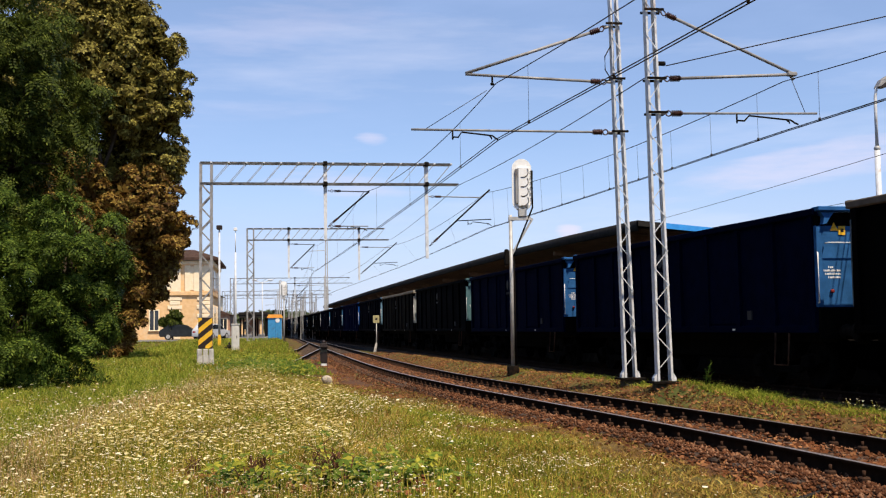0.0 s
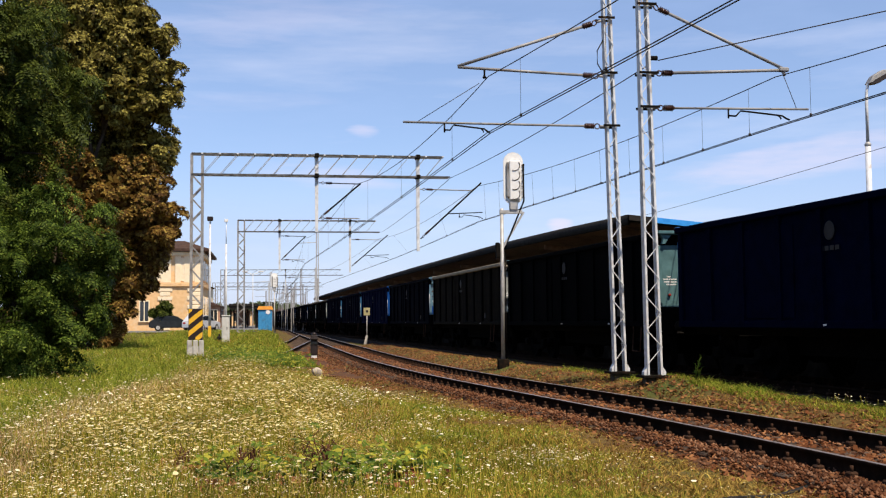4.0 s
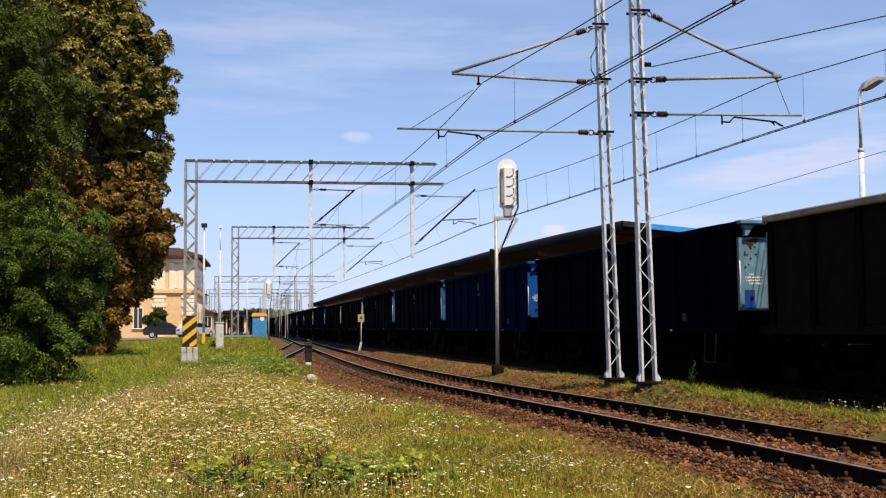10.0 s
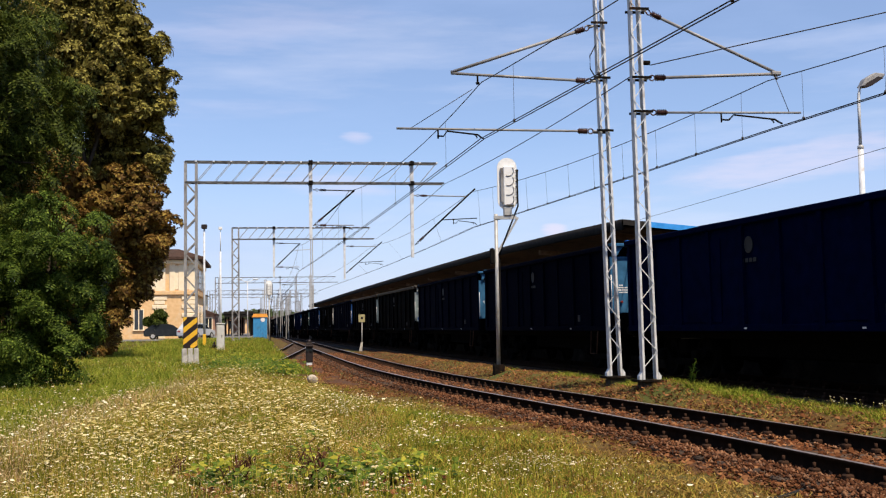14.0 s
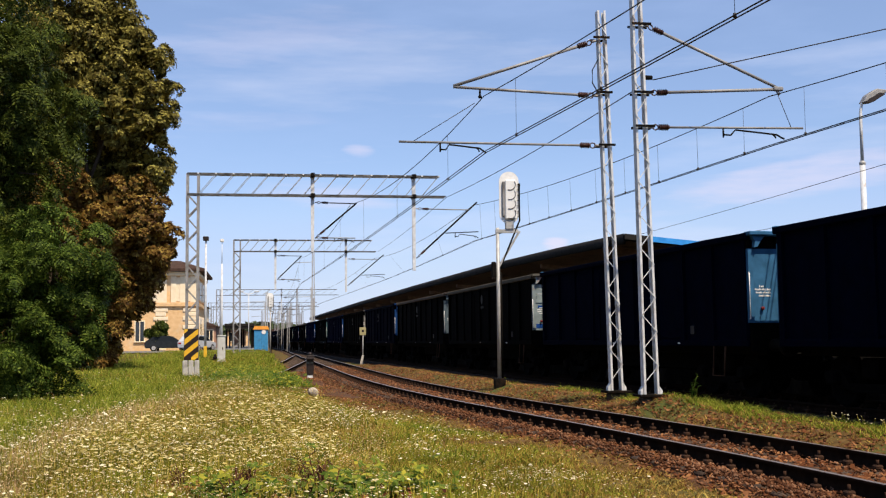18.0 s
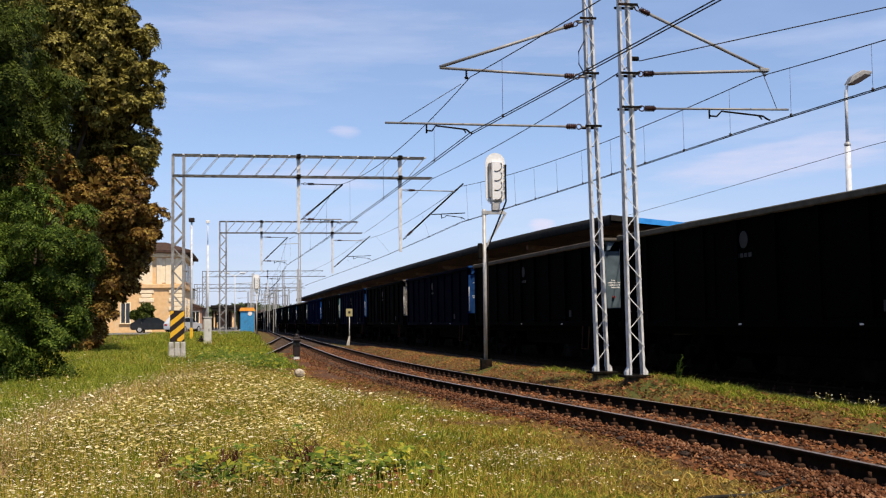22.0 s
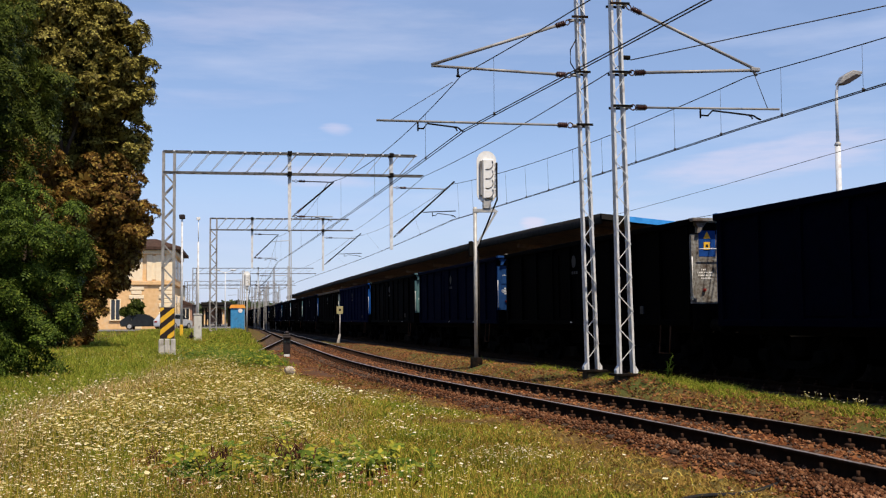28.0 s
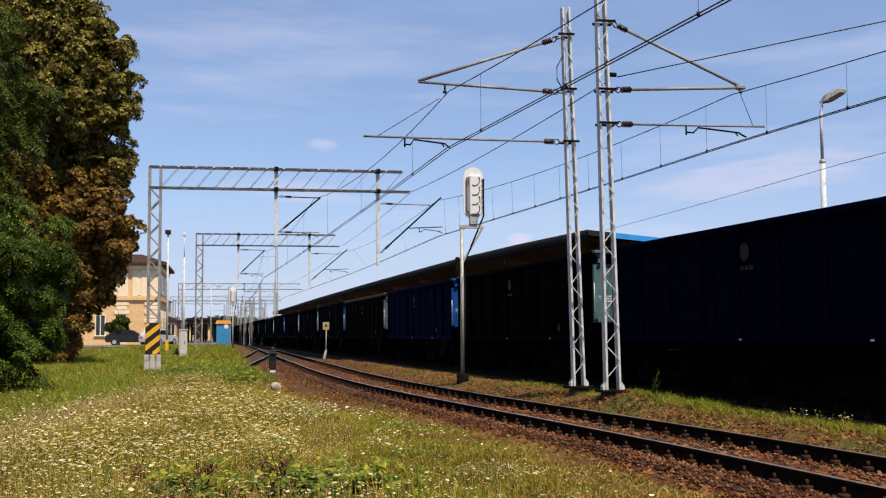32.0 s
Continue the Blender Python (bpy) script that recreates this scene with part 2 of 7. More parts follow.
RUST = (0.13, 0.055, 0.028)
MAT = {
    "galvanised": surface("galvanised", (0.36, 0.36, 0.35), (0.50, 0.49, 0.47), 0.55, 0.25, 8, (0.22, 0.19, 0.16), 1.5, 0.2),
    "mast_paint": surface("mast_paint", (0.52, 0.54, 0.56), (0.70, 0.72, 0.74), 0.6, 0.0, 7, (0.32, 0.24, 0.18), 2.0, 0.25),
    "gantry_steel": surface("gantry_steel", (0.22, 0.22, 0.22), (0.36, 0.35, 0.34), 0.6, 0.2, 6, (0.09, 0.075, 0.065), 1.5, 0.3),
    # ballast colour that already holds the shade beneath the train
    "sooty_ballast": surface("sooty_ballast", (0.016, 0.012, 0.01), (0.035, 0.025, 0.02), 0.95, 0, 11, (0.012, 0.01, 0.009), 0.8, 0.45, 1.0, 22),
    "old_stone": surface("old_stone", (0.40, 0.34, 0.28), (0.58, 0.50, 0.42), 0.95, 0, 9, (0.14, 0.12, 0.09), 3.0, 0.35, 0.5, 30),
    "thatch": foliage("thatch", (0.14, 0.075, 0.024), (0.30, 0.185, 0.045), (0.45, 0.33, 0.08), 0.15, 0.9),
    "dark_chord": surface("dark_chord", (0.03, 0.03, 0.03), (0.17, 0.165, 0.16), 0.6, 0.1, 5, (0.03, 0.027, 0.025), 2.2, 0.4),
    # platform darkened in colour to stand for the shade behind the train
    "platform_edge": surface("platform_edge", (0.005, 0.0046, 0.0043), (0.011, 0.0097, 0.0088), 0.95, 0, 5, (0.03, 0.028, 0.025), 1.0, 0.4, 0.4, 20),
    # near black: shade below the wagons put into the colour; dark spots use it too
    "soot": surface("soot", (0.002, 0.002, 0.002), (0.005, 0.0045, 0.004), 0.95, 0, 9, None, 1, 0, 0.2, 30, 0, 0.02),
    "flaked": surface("flaked", (0.10, 0.085, 0.07), (0.27, 0.275, 0.27), 0.85, 0, 17, (0.075, 0.045, 0.03), 1.6, 0.35, 0.2, 30),
    # pale side markings, darkened to hold the shade of the wagon sides
    "pale_mark": surface("pale_mark", (0.005, 0.0062, 0.009), (0.010, 0.012, 0.017), 0.7, 0, 9, None, 1, 0, 0),
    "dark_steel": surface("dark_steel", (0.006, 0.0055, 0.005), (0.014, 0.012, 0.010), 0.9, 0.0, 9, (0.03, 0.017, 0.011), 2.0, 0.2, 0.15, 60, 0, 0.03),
    "wire": surface("wire", (0.035, 0.03, 0.028), (0.06, 0.05, 0.045), 0.6, 0.4, 9, None, 1, 0, 0),
    "insulator": surface("insulator", (0.035, 0.014, 0.01), (0.07, 0.03, 0.02), 0.25, 0, 12, None, 1, 0, 0),
    "concrete": surface("concrete", (0.42, 0.40, 0.37), (0.55, 0.53, 0.49), 0.9, 0, 9, (0.25, 0.23, 0.2), 1.6, 0.35, 0.4, 40),
    "rail_head": surface("rail_head", (0.30, 0.25, 0.22), (0.44, 0.39, 0.36), 0.38, 0.6, 12, RUST, 3.0, 0.2, 0.05),
    "rail_side": surface("rail_side", (0.012, 0.007, 0.005), (0.024, 0.014, 0.009), 0.95, 0.0, 9, (0.009, 0.006, 0.0045), 2.0, 0.4, 0.15, 60, 0, 0.02),
    "sleeper": surface("sleeper", (0.06, 0.042, 0.032), (0.13, 0.09, 0.065), 0.95, 0, 7, (0.04, 0.03, 0.025), 2.0, 0.4, 0.4, 30, 0.25),
    "ballast": surface("ballast", (0.06, 0.028, 0.015), (0.14, 0.068, 0.036), 0.95, 0, 11, (0.07, 0.045, 0.032), 0.8, 0.45, 1.0, 22),
    "stone": foliage("stone", (0.05, 0.02, 0.01), (0.14, 0.055, 0.025), (0.26, 0.14, 0.08), 0.0, 0.95),
    "rusty_iron": surface("rusty_iron", (0.035, 0.018, 0.011), (0.085, 0.042, 0.024), 0.9, 0, 12, (0.03, 0.018, 0.012), 3.0, 0.3),
    "litter": foliage("litter", (0.055, 0.02, 0.009), (0.155, 0.056, 0.022), (0.32, 0.15, 0.065), 0.1, 0.9),
    "old_concrete": surface("old_concrete", (0.045, 0.04, 0.034), (0.11, 0.095, 0.08), 0.95, 0, 9, (0.05, 0.055, 0.03), 2.0, 0.35, 0.5, 30),
    "white_enamel": surface("white_enamel", (0.74, 0.74, 0.72), (0.82, 0.82, 0.8), 0.35, 0, 9, (0.5, 0.48, 0.44), 2.0, 0.1, 0.03),
    "cream_board": surface("cream_board", (0.34, 0.30, 0.15), (0.44, 0.39, 0.2), 0.6, 0, 6, (0.4, 0.34, 0.2), 2.0, 0.2, 0.05),
    "black_paint": surface("black_paint", (0.011, 0.006, 0.005), (0.022, 0.012, 0.010), 0.55, 0, 9, None, 1, 0, 0.05),
    "yellow_paint": surface("yellow_paint", (0.72, 0.40, 0.02), (0.82, 0.48, 0.03), 0.5, 0, 9, (0.4, 0.26, 0.08), 3.0, 0.15, 0.05),
    "red_paint": surface("red_paint", (0.22, 0.016, 0.012), (0.32, 0.025, 0.02), 0.5, 0, 9, None, 1, 0, 0.05),
    "grey_cabinet": surface("grey_cabinet", (0.50, 0.50, 0.48), (0.60, 0.60, 0.57), 0.6, 0, 5, (0.3, 0.28, 0.25), 2.0, 0.2),
    "booth_blue": surface("booth_blue", (0.03, 0.20, 0.42), (0.05, 0.27, 0.52), 0.5, 0, 5, (0.06, 0.14, 0.22), 2.0, 0.15),
    "orange_paint": surface("orange_paint", (0.78, 0.30, 0.04), (0.88, 0.38, 0.06), 0.6, 0, 5, None, 1, 0, 0.05),
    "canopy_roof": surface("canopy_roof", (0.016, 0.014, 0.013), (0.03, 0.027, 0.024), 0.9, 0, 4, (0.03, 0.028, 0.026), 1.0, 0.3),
    "canopy_ceiling": surface("canopy_ceiling", (0.16, 0.085, 0.045), (0.24, 0.14, 0.08), 0.8, 0, 6, (0.09, 0.05, 0.03), 1.0, 0.3),
    "fascia_blue": surface("fascia_blue", (0.02, 0.24, 0.66), (0.04, 0.33, 0.82), 0.5, 0, 5, None, 1, 0, 0.05),
    "render_yellow": surface("render_yellow", (0.70, 0.44, 0.21), (0.80, 0.54, 0.29), 0.9, 0, 3, (0.66, 0.52, 0.36), 0.6, 0.3, 0.2, 30),
    "render_cream": surface("render_cream", (0.84, 0.69, 0.47), (0.88, 0.76, 0.56), 0.9, 0, 3, (0.74, 0.6, 0.42), 0.6, 0.2, 0.2, 30),
    "roof_tile": surface("roof_tile", (0.045, 0.028, 0.022), (0.09, 0.052, 0.038), 0.85, 0, 4, (0.07, 0.05, 0.04), 1.0, 0.3, 0.4, 12),
    "window_glass": glass("window_glass", (0.02, 0.025, 0.03)),
    "asphalt": surface("asphalt", (0.16, 0.155, 0.15), (0.24, 0.23, 0.22), 0.95, 0, 6, (0.1, 0.1, 0.1), 0.5, 0.4, 0.4, 80),
    "car_dark": surface("car_dark", (0.02, 0.024, 0.028), (0.03, 0.035, 0.04), 0.25, 0.2, 3, None, 1, 0, 0),
    "car_light": surface("car_light", (0.55, 0.57, 0.6), (0.62, 0.64, 0.66), 0.25, 0.2, 3, None, 1, 0, 0),
    "rubber": surface("rubber", (0.015, 0.015, 0.015), (0.03, 0.03, 0.03), 0.9, 0, 9, None, 1, 0, 0.1),
    "bark": surface("bark", (0.03, 0.022, 0.015), (0.065, 0.05, 0.036), 0.95, 0, 8, (0.04, 0.04, 0.025), 1.5, 0.3, 0.9, 18),
    "soil": surface("soil", (0.08, 0.042, 0.016), (0.18, 0.106, 0.038), 0.98, 0, 5.0, (0.07, 0.085, 0.022), 0.35, 0.6, 0.8, 14),
    "chestnut_leaf": foliage("chestnut_leaf", (0.04, 0.030, 0.006), (0.115, 0.095, 0.018), (0.36, 0.315, 0.075), 0.08),
    "chestnut_brown": foliage("chestnut_brown", (0.055, 0.025, 0.007), (0.135, 0.073, 0.016), (0.30, 0.21, 0.046), 0.1),
    "robinia_leaf": foliage("robinia_leaf", (0.026, 0.035, 0.006), (0.050, 0.072, 0.011), (0.12, 0.142, 0.023), 0.16),
    "bush_leaf": foliage("bush_leaf", (0.022, 0.038, 0.006), (0.052, 0.090, 0.012), (0.15, 0.20, 0.03), 0.18),
    "grass": foliage("grass", (0.06, 0.075, 0.008), (0.22, 0.225, 0.02), (0.54, 0.44, 0.07), 0.2, 0.8),
    "dry_grass": foliage("dry_grass", (0.20, 0.095, 0.02), (0.38, 0.215, 0.042), (0.58, 0.40, 0.105), 0.18, 0.85),
    "lush_grass": foliage("lush_grass", (0.06, 0.105, 0.010), (0.22, 0.285, 0.026), (0.52, 0.49, 0.08), 0.22, 0.8),
    "seed_grass": foliage("seed_grass", (0.38, 0.22, 0.09), (0.50, 0.33, 0.15), (0.62, 0.47, 0.24), 0.3, 0.85),
    "umbel": foliage("umbel", (0.20, 0.13, 0.03), (0.46, 0.37, 0.11), (0.80, 0.72, 0.40), 0.25, 0.9),
    "herb_leaf": foliage("herb_leaf", (0.035, 0.075, 0.012), (0.08, 0.15, 0.02), (0.20, 0.25, 0.03), 0.4, 0.6),
    "weed_leaf": foliage("weed_leaf", (0.05, 0.10, 0.014), (0.17, 0.23, 0.03), (0.48, 0.42, 0.05), 0.35, 0.6),
    "flower": foliage("flower", (0.55, 0.44, 0.20), (0.76, 0.67, 0.42), (0.92, 0.88, 0.70), 0.25, 0.9),
    "dead_stalk": surface("dead_stalk", (0.05, 0.022, 0.012), (0.13, 0.06, 0.03), 0.95, 0, 9, None, 1, 0, 0.3),
    "white_mark": surface("white_mark", (0.72, 0.72, 0.72), (0.8, 0.8, 0.8), 0.6, 0, 9, None, 1, 0, 0),
    "distant_green": surface("distant_green", (0.05, 0.07, 0.03), (0.09, 0.11, 0.05), 0.95, 0, 0.4, (0.03, 0.045, 0.02), 0.15, 0.4, 0),
    "red_brown_wall": surface("red_brown_wall", (0.34, 0.18, 0.12), (0.45, 0.27, 0.18), 0.9, 0, 2, (0.5, 0.42, 0.32), 0.3, 0.4, 0.2, 20),
}
PAINTS = {}


def paint(name, c, rust_amount):
    """Sun-bleached wagon paint with rust and coal dirt; body colours carry the sides' shade."""
    if name not in PAINTS:
        dark = tuple(0.62 * v for v in c)
        PAINTS[name] = surface("paint_" + name, dark, c, 0.85, 0, 3.5, tuple(min(0.9 * max(c) + 0.02, 1) * v / 0.13 for v in RUST) if rust_amount > 0.3 else tuple(0.55 * v for v in c), 1.1, rust_amount, 0.12, 25, 0, 0.012)
    return PAINTS[name]


# ---- mesh helpers ----
def part(name, bm, material, parent=None, label=""):
    """One mesh object from bm, under a thing or under a part."""
    me = bpy.data.meshes.new(name)
    bm.to_mesh(me)
    bm.free()
    me.materials.append(MAT[material] if isinstance(material, str) else material)
    ob = new(name, me)
    if parent:
        ob.parent = parent
    if label:
        ob["label"] = label
    return ob


def share(ob, m, parent=None):
    """Another object on the same mesh."""
    o = new(ob.name.split(".")[0], ob.data)
    o.matrix_basis = m
    o.parent = parent if parent else ob.parent
    return o


def mesh_object(name, verts, faces, material, parent=None, smooth=False):
    """A mesh from arrays: verts (n, 3), faces a list of index rows of one length."""
    me = bpy.data.meshes.new(name)
    verts = np.asarray(verts, dtype=np.float32)
    faces = np.asarray(faces, dtype=np.int32)
    k = faces.shape[1]
    me.vertices.add(len(verts))
    me.vertices.foreach_set("co", verts.ravel())
    me.loops.add(faces.size)
    me.loops.foreach_set("vertex_index", faces.ravel())
    me.polygons.add(len(faces))
    me.polygons.foreach_set("loop_start", np.arange(0, faces.size, k, dtype=np.int32))
    me.update(calc_edges=True)
    if smooth:
        me.polygons.foreach_set("use_smooth", np.ones(len(faces), dtype=bool))
    me.materials.append(MAT[material] if isinstance(material, str) else material)
    ob = new(name, me)
    if parent:
        ob.parent = parent
    return ob


def empty(name, m=None, label="", category="", group="", kind=""):
    ob = new(name)
    if m is not None:
        ob.matrix_basis = m
    return tagged(ob, label, category, group, kind)


def hexa(bm, corners):
    v = [bm.verts.new(c) for c in corners]
    for f in ((0, 3, 2, 1), (4, 5, 6, 7), (0, 1, 5, 4), (1, 2, 6, 5), (2, 3, 7, 6), (3, 0, 4, 7)):
        bm.faces.new([v[i] for i in f])
    return bm


def box(bm, x0, y0, z0, x1, y1, z1):
    return hexa(bm, [(x0, y0, z0), (x1, y0, z0), (x1, y1, z0), (x0, y1, z0), (x0, y0, z1), (x1, y0, z1), (x1, y1, z1), (x0, y1, z1)])


def bbox(bm, x0, y0, z0, x1, y1, z1, r=0.02):
    """A box with chamfered edges."""
    b = bmesh.new()
    box(b, x0, y0, z0, x1, y1, z1)
    bmesh.ops.bevel(b, geom=b.edges[:], offset=r, segments=1, affect="EDGES")
    me = bpy.data.meshes.new("tmp")
    b.to_mesh(me)
    b.free()
    bm.from_mesh(me)
    bpy.data.meshes.remove(me)
    return bm


def frame_of(p, q):
    p, q = Vector(p), Vector(q)
    d = (q - p).normalized()
    a = d.cross(Vector((0, 0, 1)))
    a = a.normalized() if a.length > 1e-4 else Vector((1, 0, 0))
    return p, q, a, a.cross(d)


def bar(bm, p, q, w, h, w2=None, h2=None):
    """A straight bar of section w by h between two points."""
    p, q, a, b = frame_of(p, q)
    w2, h2 = w2 or w, h2 or h
    c = []
    for o, ww, hh in ((p, w, h), (q, w2, h2)):
        c += [o - a * ww / 2 - b * hh / 2, o + a * ww / 2 - b * hh / 2, o + a * ww / 2 + b * hh / 2, o - a * ww / 2 + b * hh / 2]
    return hexa(bm, c)


def tube(bm, points, r, n=8, r2=None):
    """A tube along a polyline, its radius going from r to r2."""
    pts = [Vector(p) for p in points]
    r2 = r if r2 is None else r2
    rings = []
    for i, p in enumerate(pts):
        d = (pts[min(i + 1, len(pts) - 1)] - pts[max(i - 1, 0)]).normalized()
        a = d.cross(Vector((0, 0, 1)))
        a = a.normalized() if a.length > 1e-3 else Vector((1, 0, 0))
        b = a.cross(d)
        rr = r + (r2 - r) * i / max(1, len(pts) - 1)
        rings.append([bm.verts.new(p + rr * (math.cos(2 * math.pi * k / n) * a + math.sin(2 * math.pi * k / n) * b)) for k in range(n)])
    for u, v in zip(rings, rings[1:]):
        for k in range(n):
            f = bm.faces.new((u[k], u[(k + 1) % n], v[(k + 1) % n], v[k]))
            f.smooth = True
    bm.faces.new(rings[0][::-1])
    bm.faces.new(rings[-1])
    return bm


def lathe(bm, profile, n=14, axis="z", origin=(0, 0, 0)):
    """A turned shape: profile of (radius, height) along an axis."""
    o = Vector(origin)
    rings = []
    for r, h in profile:
        ring = []
        for k in range(n):
            c, s = r * math.cos(2 * math.pi * k / n), r * math.sin(2 * math.pi * k / n)
            ring.append(bm.verts.new(o + Vector({"z": (c, s, h), "y": (c, h, s), "x": (h, c, s)}[axis])))
        rings.append(ring)
    for u, v in zip(rings, rings[1:]):
        for k in range(n):
            f = bm.faces.new((u[k], u[(k + 1) % n], v[(k + 1) % n], v[k]))
            f.smooth = True
    bm.faces.new(rings[0][::-1])
    bm.faces.new(rings[-1])
    bmesh.ops.recalc_face_normals(bm, faces=bm.faces[:])
    return bm


def prism(bm, outline, y0, y1):
    """An outline in x and z, drawn out along y."""
    a = [bm.verts.new((x, y0, z)) for x, z in outline]
    b = [bm.verts.new((x, y1, z)) for x, z in outline]
    bm.faces.new(a)
    bm.faces.new(b[::-1])
    for i in range(len(a)):
        j = (i + 1) % len(a)
        bm.faces.new((a[j], a[i], b[i], b[j]))
    bmesh.ops.recalc_face_normals(bm, faces=bm.faces[:])
    return bm


def B():
    return bmesh.new()


# ---- plan: the two tracks as lines seen from above (y away from the camera, x to its right) ----
class Line:
    def __init__(self, knots):
        ky, kx = np.array([k[0] for k in knots]), np.array([k[1] for k in knots])
        self.y = np.linspace(ky[0], ky[-1], 3000)
        k = np.hanning(121)
        k /= k.sum()
        self.x = np.convolve(np.pad(np.interp(self.y, ky, kx), 60, mode="reflect", reflect_type="odd"), k, "valid")
        self.s = np.r_[0, np.cumsum(np.hypot(np.diff(self.x), np.diff(self.y)))]
        self.s -= np.interp(0, self.y, self.s)

    def at(self, s):
        return float(np.interp(s, self.s, self.x)), float(np.interp(s, self.s, self.y))

    def x_of(self, y):
        return np.interp(y, self.y, self.x)

    def side(self, s, off):
        """The point off metres to the right of the line at s."""
        x, y = self.at(s)
        x2, y2 = self.at(s + 0.5)
        d = math.hypot(x2 - x, y2 - y)
        return x + off * (y2 - y) / d, y - off * (x2 - x) / d


NEAR = Line([(-120, 9.5), (-20, 7.6), (0, 6.75), (9, 6.38), (13, 6.12), (17, 5.68), (20, 5.28), (25, 4.72), (30, 4.25), (40, 3.78), (50, 3.62), (100, 3.0), (250, 1.4), (420, -2.2)])
TRAIN = Line([(-260, 30.9), (-220, 28.0), (-58, 16.44), (-19.3, 13.83), (0, 12.18), (9.7, 11.36), (20.3, 10.54), (33.5, 9.43), (41.6, 9.09), (59, 8.22), (117, 5.61), (290, -0.97), (420, -5.5), (560, -10.5)])
TRAIN_Z = 0.12


def ground_z(x, y):
    """The height of the open ground."""
    x, y = np.asarray(x, float), np.asarray(y, float)
    xn, xt = NEAR.x_of(y), TRAIN.x_of(y)
    left = np.interp(y, [-50, 0, 10, 30, 54, 75, 90, 110, 400], [-0.3, -0.3, -0.24, -0.15, -0.1, 0.1, 0.45, 0.5, 0.5])
    bed = np.full_like(left, -0.26)
    mid = np.interp(y, [-50, 60, 100], [0.02, 0.02, -0.1])
    right = np.full_like(left, 0.02)
    z = np.where(x < xn - 4.2, left, bed)
    t = np.clip((x - (xn - 4.2)) / 2.2, 0, 1)
    z = np.where(x < xn - 2, left + (bed - left) * t * t * (3 - 2 * t), z)
    u = np.clip((x - (xn + 1.5)) / 1.2, 0, 1)
    z = np.where(x > xn + 1.5, bed + (mid - bed) * u * u * (3 - 2 * u), z)
    z = np.where(x > xt, right, z)
    z = z - 0.26 * np.clip((2.1 - np.abs(x - xt)) / 0.5, 0, 1)
    # the earth is heaped round the foot of the second mast
    z = z + 0.2 * np.exp(-((x - 7.45) / 0.75) ** 2 - ((y - 21.6) / 1.1) ** 2)
    return z + 0.03 * np.sin(0.9 * x + 0.3) * np.sin(0.7 * y) * (np.hypot(x, y) < 200)


def make_ground():
    def axis(fine0, fine1, step, far):
        a = list(np.arange(fine0, fine1 + 1e-6, step))
        d = step
        while a[-1] < far:
            d *= 1.25
            a.append(a[-1] + d)
        d = step
        while a[0] > -far:
            d *= 1.25
            a.insert(0, a[0] - d)
        return np.array(a)
    xs, ys = axis(-12, 15, 0.3, 3500), axis(6, 100, 0.5, 3500)
    X, Y = np.meshgrid(xs, ys)
    Z = ground_z(X, Y)
    rng = np.random.RandomState(3)
    Z += rng.normal(0, 0.012, Z.shape) * (np.abs(X) < 15)
    nx = len(xs)
    i, j = np.meshgrid(np.arange(len(ys) - 1), np.arange(nx - 1), indexing="ij")
    a = (i * nx + j).ravel()
    g = mesh_object("ground", np.stack([X, Y, Z], -1).reshape(-1, 3), np.stack([a, a + 1, a + nx + 1, a + nx], -1), "soil", smooth=True)
    tagged(g, "uneven meadow soil with dry and green patches", "ground", kind="structure")


make_ground()


def strip(name, line, s0, s1, step, offsets, heights, material, label, z=0.0, jitter=0.0):
    """A long bed along a track: a section of offsets and heights drawn out along the line."""
    ss = np.arange(s0, s1 + step, step)
    rng = np.random.RandomState(5)
    V = []
    for s in ss:
        for o, h in zip(offsets, heights):
            x, y = line.side(s, o + rng.normal(0, jitter))
            V.append((x, y, h + z + rng.normal(0, jitter * 0.25)))
    n = len(offsets)
    F = [(i * n + k, i * n + k + 1, (i + 1) * n + k + 1, (i + 1) * n + k) for i in range(len(ss) - 1) for k in range(n - 1)]
    return tagged(mesh_object(name, V, F, material, smooth=True), label, "track bed", kind="structure")


strip("ballast_bed", NEAR, -60, 300, 0.5, [-2.0, -1.6, -1.3, 0, 1.3, 1.7, 2.2], [-0.38, -0.3, -0.24, -0.215, -0.225, -0.25, -0.32],
      "ballast", "rusty brown ballast bed under the rails", jitter=0.04)
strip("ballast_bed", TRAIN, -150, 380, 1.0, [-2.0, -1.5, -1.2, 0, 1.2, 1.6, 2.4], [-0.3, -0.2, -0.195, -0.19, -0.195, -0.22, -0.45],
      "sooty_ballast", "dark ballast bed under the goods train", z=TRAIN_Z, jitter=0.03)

RAIL = [(-0.075, -0.172), (0.075, -0.172), (0.075, -0.16), (0.012, -0.138), (0.010, -0.04), (0.036, -0.034), (0.036, -0.006), (0.030, 0.0),
        (-0.030, 0.0), (-0.036, -0.006), (-0.036, -0.034), (-0.010, -0.04), (-0.012, -0.138), (-0.075, -0.16)]


def rail(parent, line, s0, s1, off, z, step=1.5, head="rail_head"):
    ss = np.arange(s0, s1 + step, step)
    V, F = [], []
    n = len(RAIL)
    for s in ss:
        for o, h in RAIL:
            x, y = line.side(s, off + o)
            V.append((x, y, h + z))
    for i in range(len(ss) - 1):
        for k in range(n):
            F.append((i * n + k, i * n + (k + 1) % n, (i + 1) * n + (k + 1) % n, (i + 1) * n + k))
    ob = mesh_object("rail", V, F, "rail_side", parent)
    ob.data.materials.append(MAT[head])
    idx = np.zeros(len(F), dtype=np.int32)
    idx[7::n] = 1
    ob.data.polygons.foreach_set("material_index", idx)
    return ob


